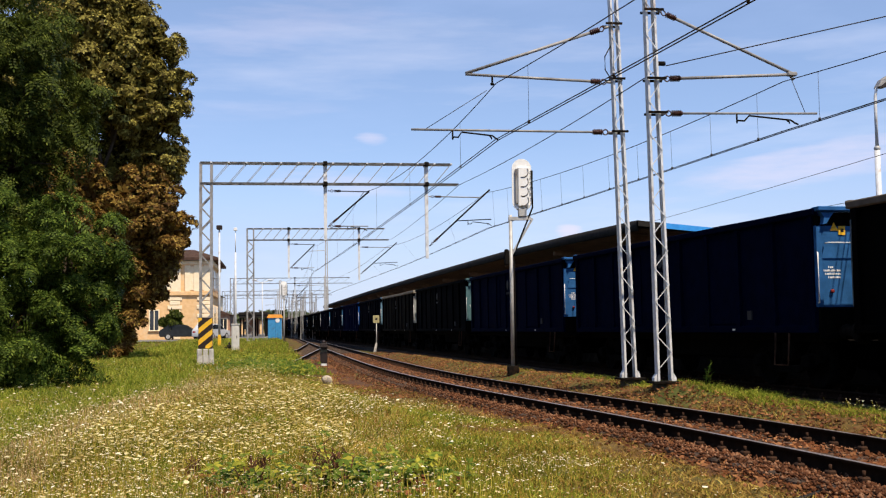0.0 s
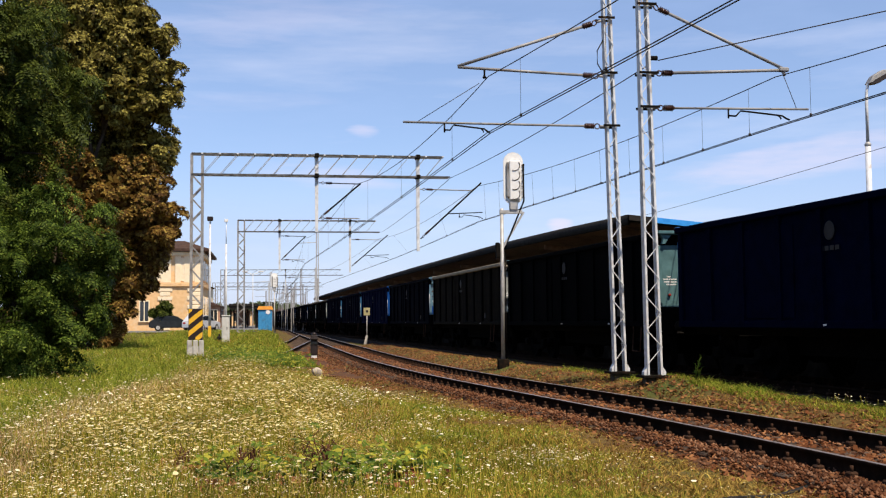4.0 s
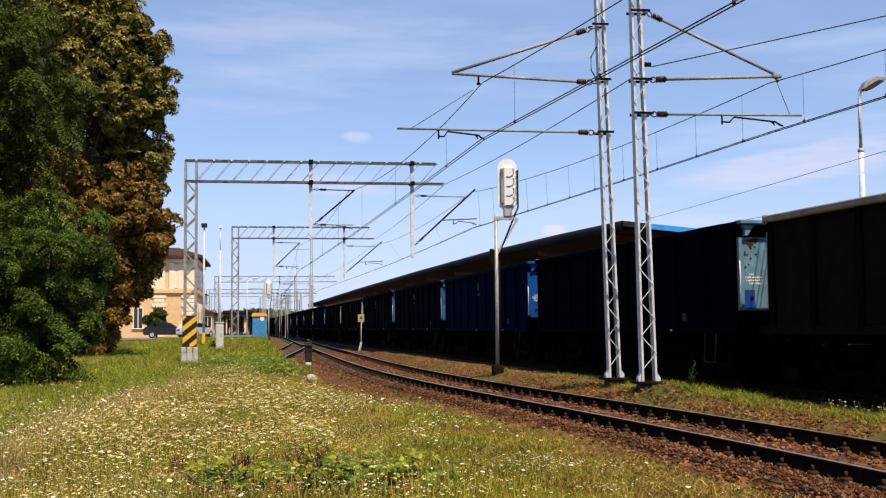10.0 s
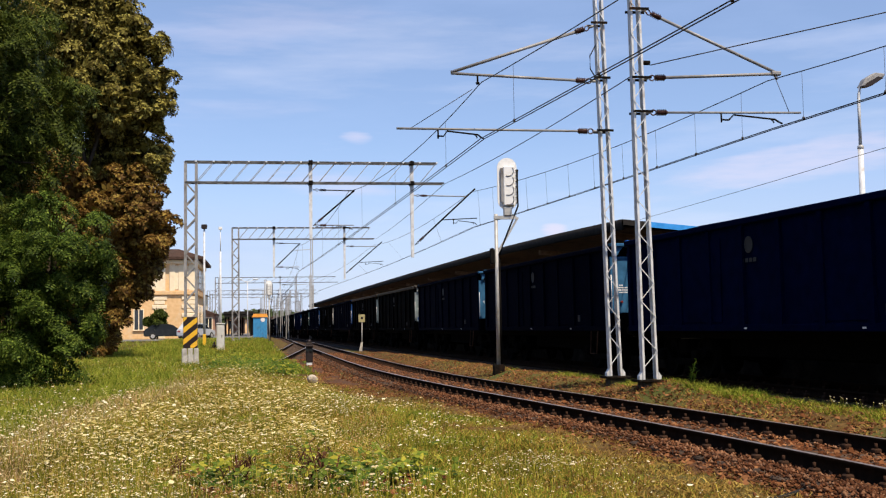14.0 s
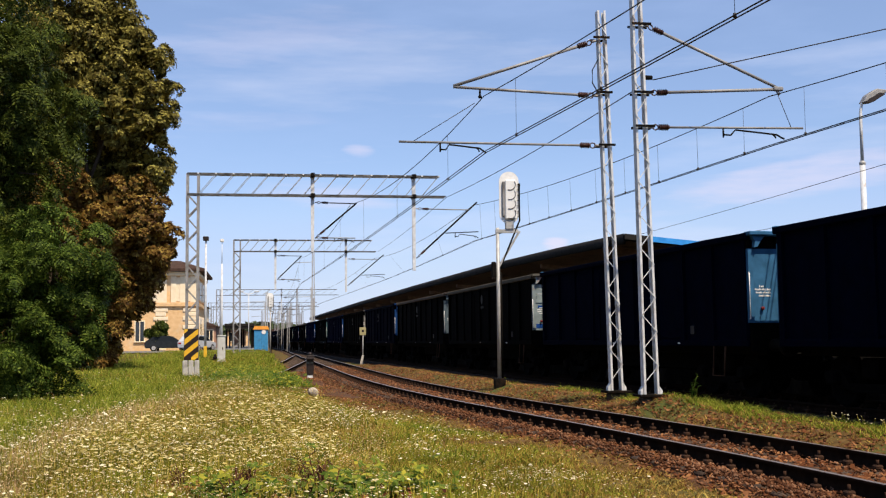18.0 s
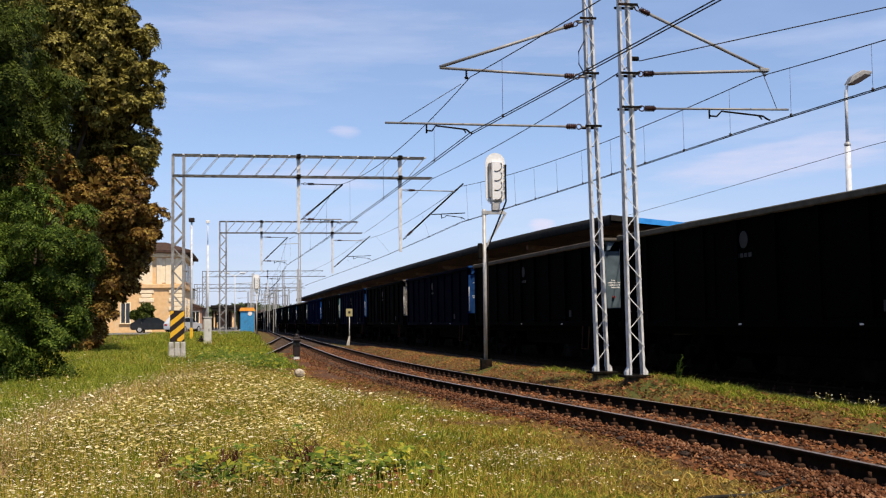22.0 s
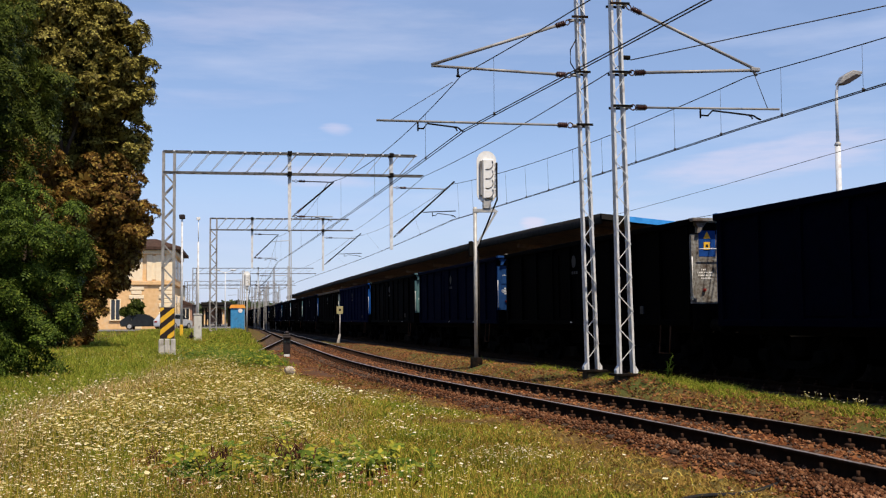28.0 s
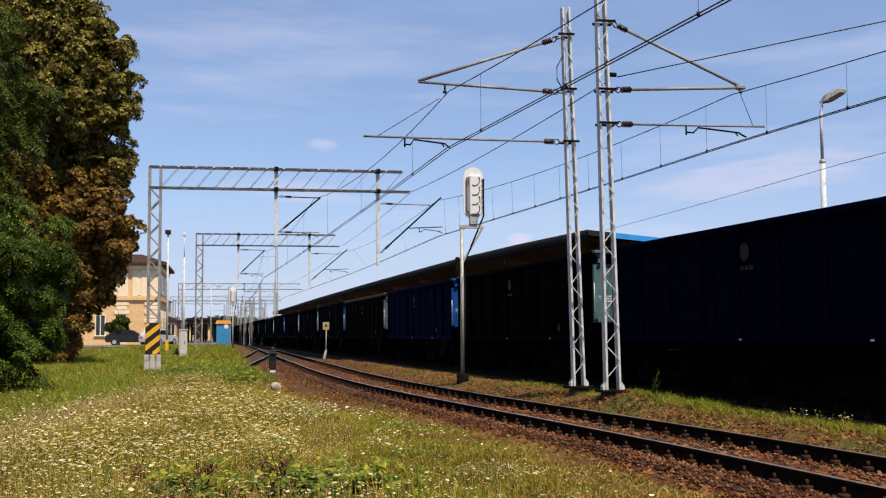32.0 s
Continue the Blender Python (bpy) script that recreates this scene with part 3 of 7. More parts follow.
def make_track(line, z, label, s0, s1, near0, near1):
    t = empty("railway_track", None, label, "railway track", "railway tracks")
    for off in (-0.7535, 0.7535):
        # rail heads under the train are dark: their shade is put into the material
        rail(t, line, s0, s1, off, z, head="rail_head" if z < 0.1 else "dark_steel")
    b = B()
    bbox(b, -1.3, -0.12, -0.34, 1.3, 0.12, -0.18, 0.02)
    sl = part("sleeper", b, "sleeper", t)
    b = B()
    bbox(b, -0.15, -0.09, -0.183, 0.15, 0.09, -0.168, 0.004)
    for sx in (-0.1, 0.1):
        bbox(b, sx - 0.045, -0.055, -0.168, sx + 0.045, 0.055, -0.11, 0.015)
        tube(b, [(sx, 0, -0.115), (sx, 0, -0.055)], 0.019, 6)
    ch = part("rail_chair", b, "rusty_iron", sl, "rusty rail chair with a bolt on each side")
    ch.location.x = -0.7535
    share(ch, pose(0.7535, 0, 0), sl)
    first = near1 > near0 >= 0
    if near0 < 0:
        for o in (*sl.children, sl):
            bpy.data.objects.remove(o)
    rest = B()
    for s in np.arange(s0, s1, 0.6):
        x, y = line.at(s)
        x2, y2 = line.at(s + 0.4)
        rz = math.degrees(math.atan2(-(x2 - x), y2 - y)) + random.uniform(-0.8, 0.8)
        m = pose(x, y, z + random.uniform(-0.008, 0.004), 0, 0, rz)
        if near0 <= s < near1:
            if first:
                sl.matrix_basis = m
                first = False
            else:
                o = share(sl, m)
                share(ch, pose(-0.7535, 0, 0), o)
                share(ch, pose(0.7535, 0, 0), o)
        else:
            c = [m @ Vector(v) for v in ((-1.3, -0.12, -0.3), (1.3, -0.12, -0.3), (1.3, 0.12, -0.3), (-1.3, 0.12, -0.3),
                                         (-1.3, -0.12, -0.18), (1.3, -0.12, -0.18), (1.3, 0.12, -0.18), (-1.3, 0.12, -0.18))]
            hexa(rest, c)
    o = part("sleeper_bed", rest, "sleeper", t)
    o["kind"] = "stuff"
    return t


make_track(NEAR, 0.0, "rusty railway track on timber sleepers in brown ballast", -60, 300, 5, 62)
make_track(TRAIN, TRAIN_Z, "railway track carrying the moving goods train", -150, 390, 12, 30)


SIDING = Line([(44, -1.1), (53, -0.3), (80, 1.45), (112, 2.75)])
make_track(SIDING, -0.03, "overgrown siding that joins the near track", 1, 66, -2, -1)


# ---- goods train ----
WAGON_PITCH, WAGON_BODY = 14.04, 12.94
# the first two are side colours with the shade of the sides mixed in
SHADED_BLUE, SHADED_DEEP, BRIGHT, PALE = (0.0006, 0.0026, 0.016), (0.0005, 0.0014, 0.0075), (0.013, 0.085, 0.33), (0.045, 0.15, 0.29)


def wheel_profile():
    return [(0.05, -0.07), (0.12, -0.07), (0.13, -0.03), (0.38, -0.045), (0.40, -0.07), (0.46, -0.07), (0.465, 0.03), (0.488, 0.045), (0.488, 0.07), (0.40, 0.07), (0.38, 0.02), (0.13, 0.03), (0.12, 0.08), (0.05, 0.08)]


def make_wagon(name_paint, body, panel, rust, rim=None, sign=0):
    """An open bogie wagon. Its own space: the end that leads stands at y = 0, the rail tops at z = 0."""
    w = empty("open_wagon", None, "", "goods wagon", "wagons of the goods train")
    # side paint far darker than the end: shade of the unlit side painted in
    pb_shaded = paint(name_paint + "_body", body, min(rust, 0.2))
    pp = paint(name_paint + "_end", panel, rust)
    if sign == 2:
        pp = MAT["flaked"]
    pr = paint(name_paint + "_rim", rim, 0.2) if rim else pb_shaded
    L = WAGON_BODY
    b = B()
    box(b, -1.33, 0.08, 1.14, 1.33, L - 0.08, 1.24)
    part("floor", b, "dark_steel", w)
    rib_b = B()
    hexa(rib_b, [(-0.05, -0.09, 1.14), (0.02, -0.09, 1.14), (0.02, 0.09, 1.14), (-0.05, 0.09, 1.14), (-0.05, -0.07, 3.12), (0.02, -0.07, 3.12), (0.02, 0.07, 3.12), (-0.05, 0.07, 3.12)])
    rib0 = None
    for sx in (-1, 1):
        b = B()
        box(b, min(sx * 1.36, sx * 1.33), 0.03, 1.06, max(sx * 1.36, sx * 1.33), L - 0.03, 3.16)
        bbox(b, min(sx * 1.42, sx * 1.36), 0.02, 1.04, max(sx * 1.42, sx * 1.36), L - 0.02, 1.18, 0.015)
        for y0, y1 in ((2.9, 4.7), (8.1, 9.9)):
            bbox(b, min(sx * 1.385, sx * 1.36), y0, 1.22, max(sx * 1.385, sx * 1.36), y1, 2.95, 0.01)
        side = part("side_wall", b, pb_shaded, w)
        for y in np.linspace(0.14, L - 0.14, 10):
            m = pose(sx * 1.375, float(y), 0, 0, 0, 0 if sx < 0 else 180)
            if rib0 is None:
                rib0 = part("rib", rib_b, "soot" if sign == 3 else pb_shaded, side, "near-black rib" if sign == 3 else "")
                rib0.matrix_basis = m
            else:
                share(rib0, m, side)
    b = B()
    for sx in (-1, 1):
        bbox(b, min(sx * 1.46, sx * 1.34), -0.05, 3.12, max(sx * 1.46, sx * 1.34), L + 0.05, 3.25, 0.02)
    part("top_rail", b, pr, w)
    for y in (0.0, L):
        b = B()
        bbox(b, -1.43, y - (0.2 if y < 1 else 0.06), 3.1 if sign == 3 else 3.19, 1.43, y + (0.06 if y < 1 else 0.1), 3.27, 0.015)
        part("end_beam", b, pr if rim else pp, w)
    for y, out in ((0.0, -1), (L, 1)):
        b = B()
        yi = y - out * 0.06
        box(b, -1.33, min(y - out * 0.02, yi), 1.5, 1.33, max(y - out * 0.02, yi), 2.94)
        for x in (-1.34, 1.34):
            box(b, x - 0.05, min(y + out * 0.03, yi), 1.5, x + 0.05, max(y + out * 0.03, yi), 2.94)
        if sign == 3:
            bbox(b, -1.3, min(y, y + out * 0.16), 2.0, 1.3, max(y, y + out * 0.16), 2.05, 0.012)
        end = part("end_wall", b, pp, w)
        # black strip stands for the deep shade below the overhanging beam
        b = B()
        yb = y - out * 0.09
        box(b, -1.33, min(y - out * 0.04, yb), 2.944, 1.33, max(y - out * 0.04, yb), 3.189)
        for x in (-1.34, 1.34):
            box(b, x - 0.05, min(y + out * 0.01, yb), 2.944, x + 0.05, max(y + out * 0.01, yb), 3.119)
        part("upper_band", b, "soot", end, "black band painted for the shade under the top beam")
        for x in (-1.2, 1.2):
            b = B()
            prism(b, [(x - 0.15, 3.185), (x + 0.13, 3.185), (x + 0.03, 3.07), (x - 0.03, 2.97), (x - 0.1, 2.96), (x - 0.08, 3.08)], y - out * 0.05, y + out * 0.12)
            part("gusset", b, pp, end)
        b = B()
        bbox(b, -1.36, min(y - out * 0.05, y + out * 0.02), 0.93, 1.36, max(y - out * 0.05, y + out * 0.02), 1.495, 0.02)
        # headstock drawn black for the shade below the end panel
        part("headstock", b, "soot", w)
        for x in (-0.875, 0.875):
            b = B()
            lathe(b, [(0.13, 0), (0.13, 0.1), (0.1, 0.1), (0.1, 0.48), (0.2, 0.5), (0.22, 0.56), (0.16, 0.6)], 12, "y")
            o = part("buffer", b, "dark_steel", w)
            o.matrix_basis = pose(x, y + out * 0.02, 1.06, 0, 0, 0 if out > 0 else 180)
        b = B()
        tube(b, [(0, y, 1.02), (0, y + out * 0.25, 1.02), (0.0, y + out * 0.32, 1.08)], 0.04, 6)
        tube(b, [(0, y + out * 0.24, 1.0), (0, y + out * 0.3, 0.75), (0, y + out * 0.5, 0.8)], 0.025, 6)
        part("coupling", b, "dark_steel", w)
    b = B()
    tube(b, [(-1.37, 0.04, 1.56), (-1.385, -0.05, 1.58), (-1.385, -0.05, 2.46), (-1.37, 0.04, 2.5)], 0.013, 6)
    part("handrail", b, "white_mark", w, "white corner handrail")
    if sign in (1, 2, 4, 5):
        b = B()
        tube(b, [(-1.22, -0.02, 2.63), (-1.22, -0.15, 2.63), (0.6, -0.15, 2.63), (0.6, -0.02, 2.63)], 0.013, 6)
        part("grab_rail", b, "white_mark", w, "painted grab rail across the end")
    b = B()
    tube(b, [(-1.4, 1.0, 1.05), (-1.44, 1.0, 0.45), (-1.44, 1.5, 0.45), (-1.4, 1.5, 1.05)], 0.02, 6)
    part("step", b, "rusty_iron", w, "bent steel step below the sill")
    b = B()
    lathe(b, [(0.02, 0), (0.036, 0.015), (0.036, 0.05), (0.02, 0.06)], 10, "y", (-1.1, -0.045, 1.78))
    part("lamp_bracket", b, "red_paint", w, "small red lamp bracket")
    # markings on the end: unreadable bars
    for k, (x, z, l) in enumerate(((-1.24, 2.13, 0.34), (-1.22, 2.07, 0.32), (-1.16, 2.01, 0.26), (-1.15, 2.19, 0.1))):
        b = B()
        n = max(3, int(l / 0.028))
        for q in range(n):
            x0 = x + q * l / n
            box(b, x0, 0.014, z, x0 + l / n * (0.78 if q % 4 else 0.45), 0.0196, z + (0.03 if q % 3 else 0.036))
        part("marking", b, "white_mark", w, "row of white bars")
    if sign in (1, 2, 4, 6):
        z = 2.86
        b = B()
        prism(b, [(-1.09, z), (-0.94, z), (-1.015, z + 0.14)], 0.003, 0.014)
        if sign != 6:
            part("warning_sign", b, "yellow_paint", w, "yellow triangular warning sign")
        else:
            b.free()
    if sign in (1, 2):
        b = B()
        if sign == 2:
            box(b, -1.09, 0.003, 2.62, -0.95, 0.014, 2.78)
        else:
            box(b, -0.93, 0.003, 2.78, -0.80, 0.014, 2.94)
        plate = part("plate", b, "yellow_paint", w, "square yellow sign plate")
        b = B()
        box(b, *((-1.05, 0.001, 2.67, -0.99, 0.0028, 2.73) if sign == 2 else (-0.89, 0.001, 2.83, -0.83, 0.0028, 2.89)))
        part("symbol", b, "black_paint", plate)
    if sign == 2:
        b = B()
        box(b, -1.2, 0.0155, 2.48, -0.82, 0.0185, 3.02)
        part("panel_square", b, paint("blue_square", (0.015, 0.07, 0.30), 0.1), w, "blue painted square")
    if sign == 3:
        b = B()
        lathe(b, [(0.085, -0.012), (0.085, 0.012), (0.03, 0.014)], 14, "y", (-0.93, -0.01, 2.84))
        disc = part("round_sign", b, "yellow_paint", w, "round yellow sign with a dark centre")
        b = B()
        lathe(b, [(0.034, -0.026), (0.034, -0.023)], 10, "y", (-0.93, 0.0, 2.84))
        part("symbol", b, "black_paint", disc)
        b = B()
        prism(b, [(-1.13, 2.6), (-1.05, 2.6), (-1.09, 2.67)], 0.003, 0.014)
        part("warning_sign", b, "yellow_paint", w, "small yellow triangular sign")
        b = B()
        for x, z in ((-1.1, 1.55), (-0.92, 1.62)):
            tube(b, [(x, -0.04, z), (x, -0.1, z + 0.22), (x + 0.1, -0.1, z + 0.26), (x + 0.13, -0.04, z + 0.2)], 0.018, 6)
        part("hose", b, "black_paint", w, "black brake hoses")
        b = B()
        box(b, -1.27, 0.0125, 1.53, 1.27, 0.0185, 1.97)
        part("panel_patch", b, paint("lower_patch", (0.15, 0.20, 0.26), 0.2), w, "blue-grey lower panel")
    if sign == 6:
        for k, (x, z, rr, mat) in enumerate(((-1.16, 2.84, 0.13, "rusty_iron"), (-1.0, 2.9, 0.1, "rusty_iron"), (-1.24, 2.6, 0.08, "rusty_iron"), (-1.25, 2.35, 0.06, "rusty_iron"),
                                             (-1.1, 2.72, 0.035, "soot"), (-1.02, 2.74, 0.03, "soot"), (-1.12, 2.52, 0.03, "soot"), (-1.0, 2.6, 0.03, "soot"), (-1.16, 2.4, 0.025, "soot"))):
            b = B()
            pts = [(x + rr * (0.7 + 0.5 * math.sin(q * 2.3 + k)) * math.cos(0.628 * q), z + 0.8 * rr * (0.7 + 0.5 * math.sin(q * 1.7 + 2 * k)) * math.sin(0.628 * q)) for q in range(10)]
            prism(b, [(max(px, -1.28), pz) for px, pz in pts], 0.0145 + 0.0003 * k, 0.0185)
            part("rust_patch", b, mat, w, "rusty or bare patch in the paint")
        b = B()
        box(b, -1.27, 0.0135, 1.53, -1.04, 0.0185, 1.9)
        part("panel_patch", b, paint("blue_square", (0.015, 0.07, 0.30), 0.1), w, "blue painted patch")
    if sign == 5:
        for x0, z0, x1, z1 in ((-1.0, 2.66, -0.3, 3.1), (-1.2, 2.2, -0.9, 2.28), (-1.26, 1.56, -0.75, 1.7)):
            b = B()
            box(b, x0, 0.0155, z0, x1, 0.0185, z1)
            part("panel_patch", b, paint("blue_square", (0.02, 0.10, 0.42), 0.1), w, "blue painted patch")
    # markings on the side
    for y in (3.1, 7.0):
        b = B()
        box(b, -1.428, y, 1.09, -1.4205, y + 0.10, 1.12)
        part("marking", b, "white_mark", w, "small white bar on the sill")
    b = B()
    lathe(b, [(0.16, 0), (0.17, 0.003), (0.10, 0.004)], 14, "x", (-1.388, 6.9, 2.72))
    part("emblem", b, "pale_mark", w, "round pale emblem")
    b = B()
    for q in range(4):
        box(b, -1.3945, 6.6 + 0.16 * q, 2.38, -1.389, 6.72 + 0.16 * q, 2.46)
    part("marking", b, "pale_mark", w, "row of pale bars, darkened by the side's shade")
    b = B()
    box(b, -1.392, 2.45, 1.3, -1.3605, 2.62, 1.48)
    part("plate", b, "pale_mark", w, "grey data plate")
    # underframe and running gear in black: the shade under the floor is painted in
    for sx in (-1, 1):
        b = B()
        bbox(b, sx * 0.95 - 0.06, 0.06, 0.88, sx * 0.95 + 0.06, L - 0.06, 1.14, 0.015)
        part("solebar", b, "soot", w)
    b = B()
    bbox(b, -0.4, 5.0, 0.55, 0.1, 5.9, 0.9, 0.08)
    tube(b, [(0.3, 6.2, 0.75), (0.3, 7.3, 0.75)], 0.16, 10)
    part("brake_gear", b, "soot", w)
    # added boxes that close off the sunlit ground seen beneath the wagon
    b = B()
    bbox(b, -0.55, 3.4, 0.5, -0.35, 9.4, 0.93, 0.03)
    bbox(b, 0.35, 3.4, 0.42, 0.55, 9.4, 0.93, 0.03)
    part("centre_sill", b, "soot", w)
    for y in (1.9, 10.9):
        bo = B()
        for sx in (-1, 1):
            prism_pts = [(-1.25, 0.62), (-0.75, 0.66), (-0.5, 0.42), (0.5, 0.42), (0.75, 0.66), (1.25, 0.62), (1.25, 0.5), (0.95, 0.36), (0.62, 0.34), (0.4, 0.28), (-0.4, 0.28), (-0.62, 0.34), (-0.95, 0.36), (-1.25, 0.5)]
            t = B()
            prism(t, prism_pts, 0.95 * sx - 0.05, 0.95 * sx + 0.05)
            bmesh.ops.rotate(t, verts=t.verts[:], cent=(0, 0, 0), matrix=Matrix.Rotation(radians(90), 3, "Z"))
            me = bpy.data.meshes.new("tmp")
            t.to_mesh(me)
            t.free()
            bo.from_mesh(me)
            bpy.data.meshes.remove(me)
            for yy in (-0.9, 0.9):
                bbox(bo, sx * 1.0 - 0.12, yy - 0.16, 0.38, sx * 1.0 + 0.12, yy + 0.16, 0.62, 0.04)
        bbox(bo, -0.95, -0.22, 0.5, 0.95, 0.22, 0.86, 0.04)
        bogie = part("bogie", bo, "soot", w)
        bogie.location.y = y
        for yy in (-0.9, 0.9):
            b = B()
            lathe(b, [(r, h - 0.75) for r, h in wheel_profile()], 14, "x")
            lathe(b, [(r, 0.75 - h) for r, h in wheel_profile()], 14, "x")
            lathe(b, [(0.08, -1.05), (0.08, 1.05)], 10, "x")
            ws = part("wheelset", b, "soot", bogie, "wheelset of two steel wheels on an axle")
            ws.location = (0, yy, 0.46)
    return w


# second entry: side colour with its shade put in; third: end colour
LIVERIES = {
    "blue": (("blue", SHADED_BLUE, (0.03, 0.12, 0.31), 0.12, None, 1), "dirty blue open wagon with warning signs on its end"),
    "deep": (("deep", SHADED_DEEP, (0.017, 0.06, 0.19), 0.15, None, 4), "dark blue open wagon with a yellow sign"),
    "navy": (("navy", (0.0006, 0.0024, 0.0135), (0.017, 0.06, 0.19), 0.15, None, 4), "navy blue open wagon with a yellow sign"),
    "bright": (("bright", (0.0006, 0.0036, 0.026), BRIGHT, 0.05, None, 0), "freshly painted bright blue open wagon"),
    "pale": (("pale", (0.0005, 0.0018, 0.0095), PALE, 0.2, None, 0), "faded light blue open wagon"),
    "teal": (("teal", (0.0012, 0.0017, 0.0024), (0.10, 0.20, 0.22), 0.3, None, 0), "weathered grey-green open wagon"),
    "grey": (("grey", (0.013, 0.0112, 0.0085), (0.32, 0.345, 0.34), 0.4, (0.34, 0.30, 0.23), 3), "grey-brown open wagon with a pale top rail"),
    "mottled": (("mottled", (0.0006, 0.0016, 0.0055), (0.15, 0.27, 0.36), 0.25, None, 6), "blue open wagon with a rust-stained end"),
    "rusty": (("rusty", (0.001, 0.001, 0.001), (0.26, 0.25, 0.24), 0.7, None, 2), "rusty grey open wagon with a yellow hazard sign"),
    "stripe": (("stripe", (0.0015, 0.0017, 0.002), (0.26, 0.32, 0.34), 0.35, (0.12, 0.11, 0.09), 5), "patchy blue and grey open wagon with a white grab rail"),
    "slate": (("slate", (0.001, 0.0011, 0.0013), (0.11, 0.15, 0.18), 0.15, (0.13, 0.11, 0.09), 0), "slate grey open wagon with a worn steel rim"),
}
ORDER = ["slate", "blue", "blue", "teal", "grey", "mottled", "bright", "pale", "pale", "stripe", "slate", "deep", "rusty", "navy", "teal", "bright", "slate",
         "deep", "teal", "mottled", "blue", "grey", "deep", "pale", "slate", "blue", "teal", "deep", "mottled", "slate", "blue", "deep"]
FIRST = -1
WAGONS = []


def make_train():
    models = {}
    for k, kind in enumerate(ORDER):
        args, label = LIVERIES[kind]
        if kind not in models:
            models[kind] = make_wagon(*args)
            ob = models[kind]
        else:
            ob = copy_thing(models[kind], Matrix.Identity(4))
        tagged(ob, label)
        WAGONS.append((FIRST + k, ob))


make_train()


# ---- overhead line ----
def insulator(parent, p, q, n=5):
    """A ribbed insulator between two points."""
    b = B()
    p, q = Vector(p), Vector(q)
    # a steel eye next to the mast, then a stout ribbed body
    e, q0 = p.lerp(q, 0.34), p.lerp(q, 0.4)
    for k in range(n):
        a = q0.lerp(q, k / n)
        c = q0.lerp(q, (k + 0.55) / n)
        tube(b, [a, c], 0.075, 8, 0.05)
    tube(b, [q0, q], 0.045, 6)
    d, u, v = (q - p).normalized(), Vector((0, 0, 1)), 0.06
    tube(b, [p + d * (v + v * math.cos(g)) + u * v * math.sin(g) for g in np.linspace(math.pi, 3 * math.pi, 9)], 0.016, 5)
    tube(b, [p + d * 2 * v, q0], 0.022, 5)
    return part("insulator", b, "insulator", parent, "dark brown ribbed insulator")


def lattice_mast(m, height, w0, w1, depth, label, lean=0.0, panels=22):
    """Two tapering channels joined by zigzag lacing, on a plate and a concrete foot."""
    t = empty("catenary_mast", m, label, "catenary mast", "catenary masts")
    for sx in (-1, 1):
        b = B()
        rings = []
        for z, w in ((0.02, w0), (height, w1)):
            o, e = sx * w / 2 + lean * z, -sx * 0.045
            d = depth / 2
            sec = [(0, -d), (e, -d), (e, -d + 0.012), (e * 0.2, -d + 0.012), (e * 0.2, d - 0.012), (e, d - 0.012), (e, d), (0, d)]
            rings.append([b.verts.new((o + x, y, z)) for x, y in sec])
        for k in range(8):
            b.faces.new((rings[0][k], rings[0][(k + 1) % 8], rings[1][(k + 1) % 8], rings[1][k]))
        b.faces.new(rings[0])
        b.faces.new(rings[1])
        bmesh.ops.recalc_face_normals(b, faces=b.faces[:])
        part("channel", b, "mast_paint", t)
    y = -depth / 2 - 0.012
    for k in range(panels):
        za, zb = 0.25 + (height - 0.5) * k / panels, 0.25 + (height - 0.5) * (k + 1) / panels
        sa = 1 if k % 2 else -1
        wa, wb = w0 + (w1 - w0) * za / height, w0 + (w1 - w0) * zb / height
        b = B()
        bar(b, (sa * wa / 2 + lean * za, y, za), (-sa * wb / 2 + lean * zb, y, zb), 0.008, 0.017)
        part("lacing_bar", b, "mast_paint", t)
    b = B()
    bbox(b, -w0 / 2 - 0.14, -0.26, -0.03, w0 / 2 + 0.14, 0.26, 0.02, 0.008)
    part("base_plate", b, "dark_steel", t)
    for sx in (-1, 1):
        b = B()
        prism(b, [(sx * (w0 / 2 + 0.012), 0.02), (sx * (w0 / 2 + 0.07), 0.02), (sx * (w0 / 2 + 0.07), 0.09), (sx * (w0 / 2 + 0.012), 0.18)], -0.08, 0.08)
        part("foot_bracket", b, "mast_paint", t)
    b = B()
    bbox(b, -w0 / 2 - 0.04, -0.2, -0.4, w0 / 2 + 0.04, 0.2, -0.035, 0.03)
    part("foundation", b, "old_concrete", t, "dark weathered concrete foundation")
    return t


def clamp(parent, x, z, w, depth=0.3):
    for y in (-depth / 2 - 0.03, depth / 2 + 0.03):
        b = B()
        bar(b, (x - w / 2 - 0.07, y, z), (x + w / 2 + 0.07, y, z), 0.03, 0.05)
        part("clamp", b, "dark_steel", parent)


def arm(parent, p, q, r, ins=0.55, grey=True):
    """A tubular arm held at p by an insulator; its free end is q."""
    p, q = Vector(p), Vector(q)
    d = (q - p).normalized()
    a, c = p + d * 0.12, p + d * (0.12 + ins)
    b = B()
    tube(b, [p, a], 0.03, 6)
    tube(b, [c, q], r, 8)
    part("arm", b, "gantry_steel" if grey else "dark_steel", parent, "steel tubular arm")
    insulator(parent, a, c)


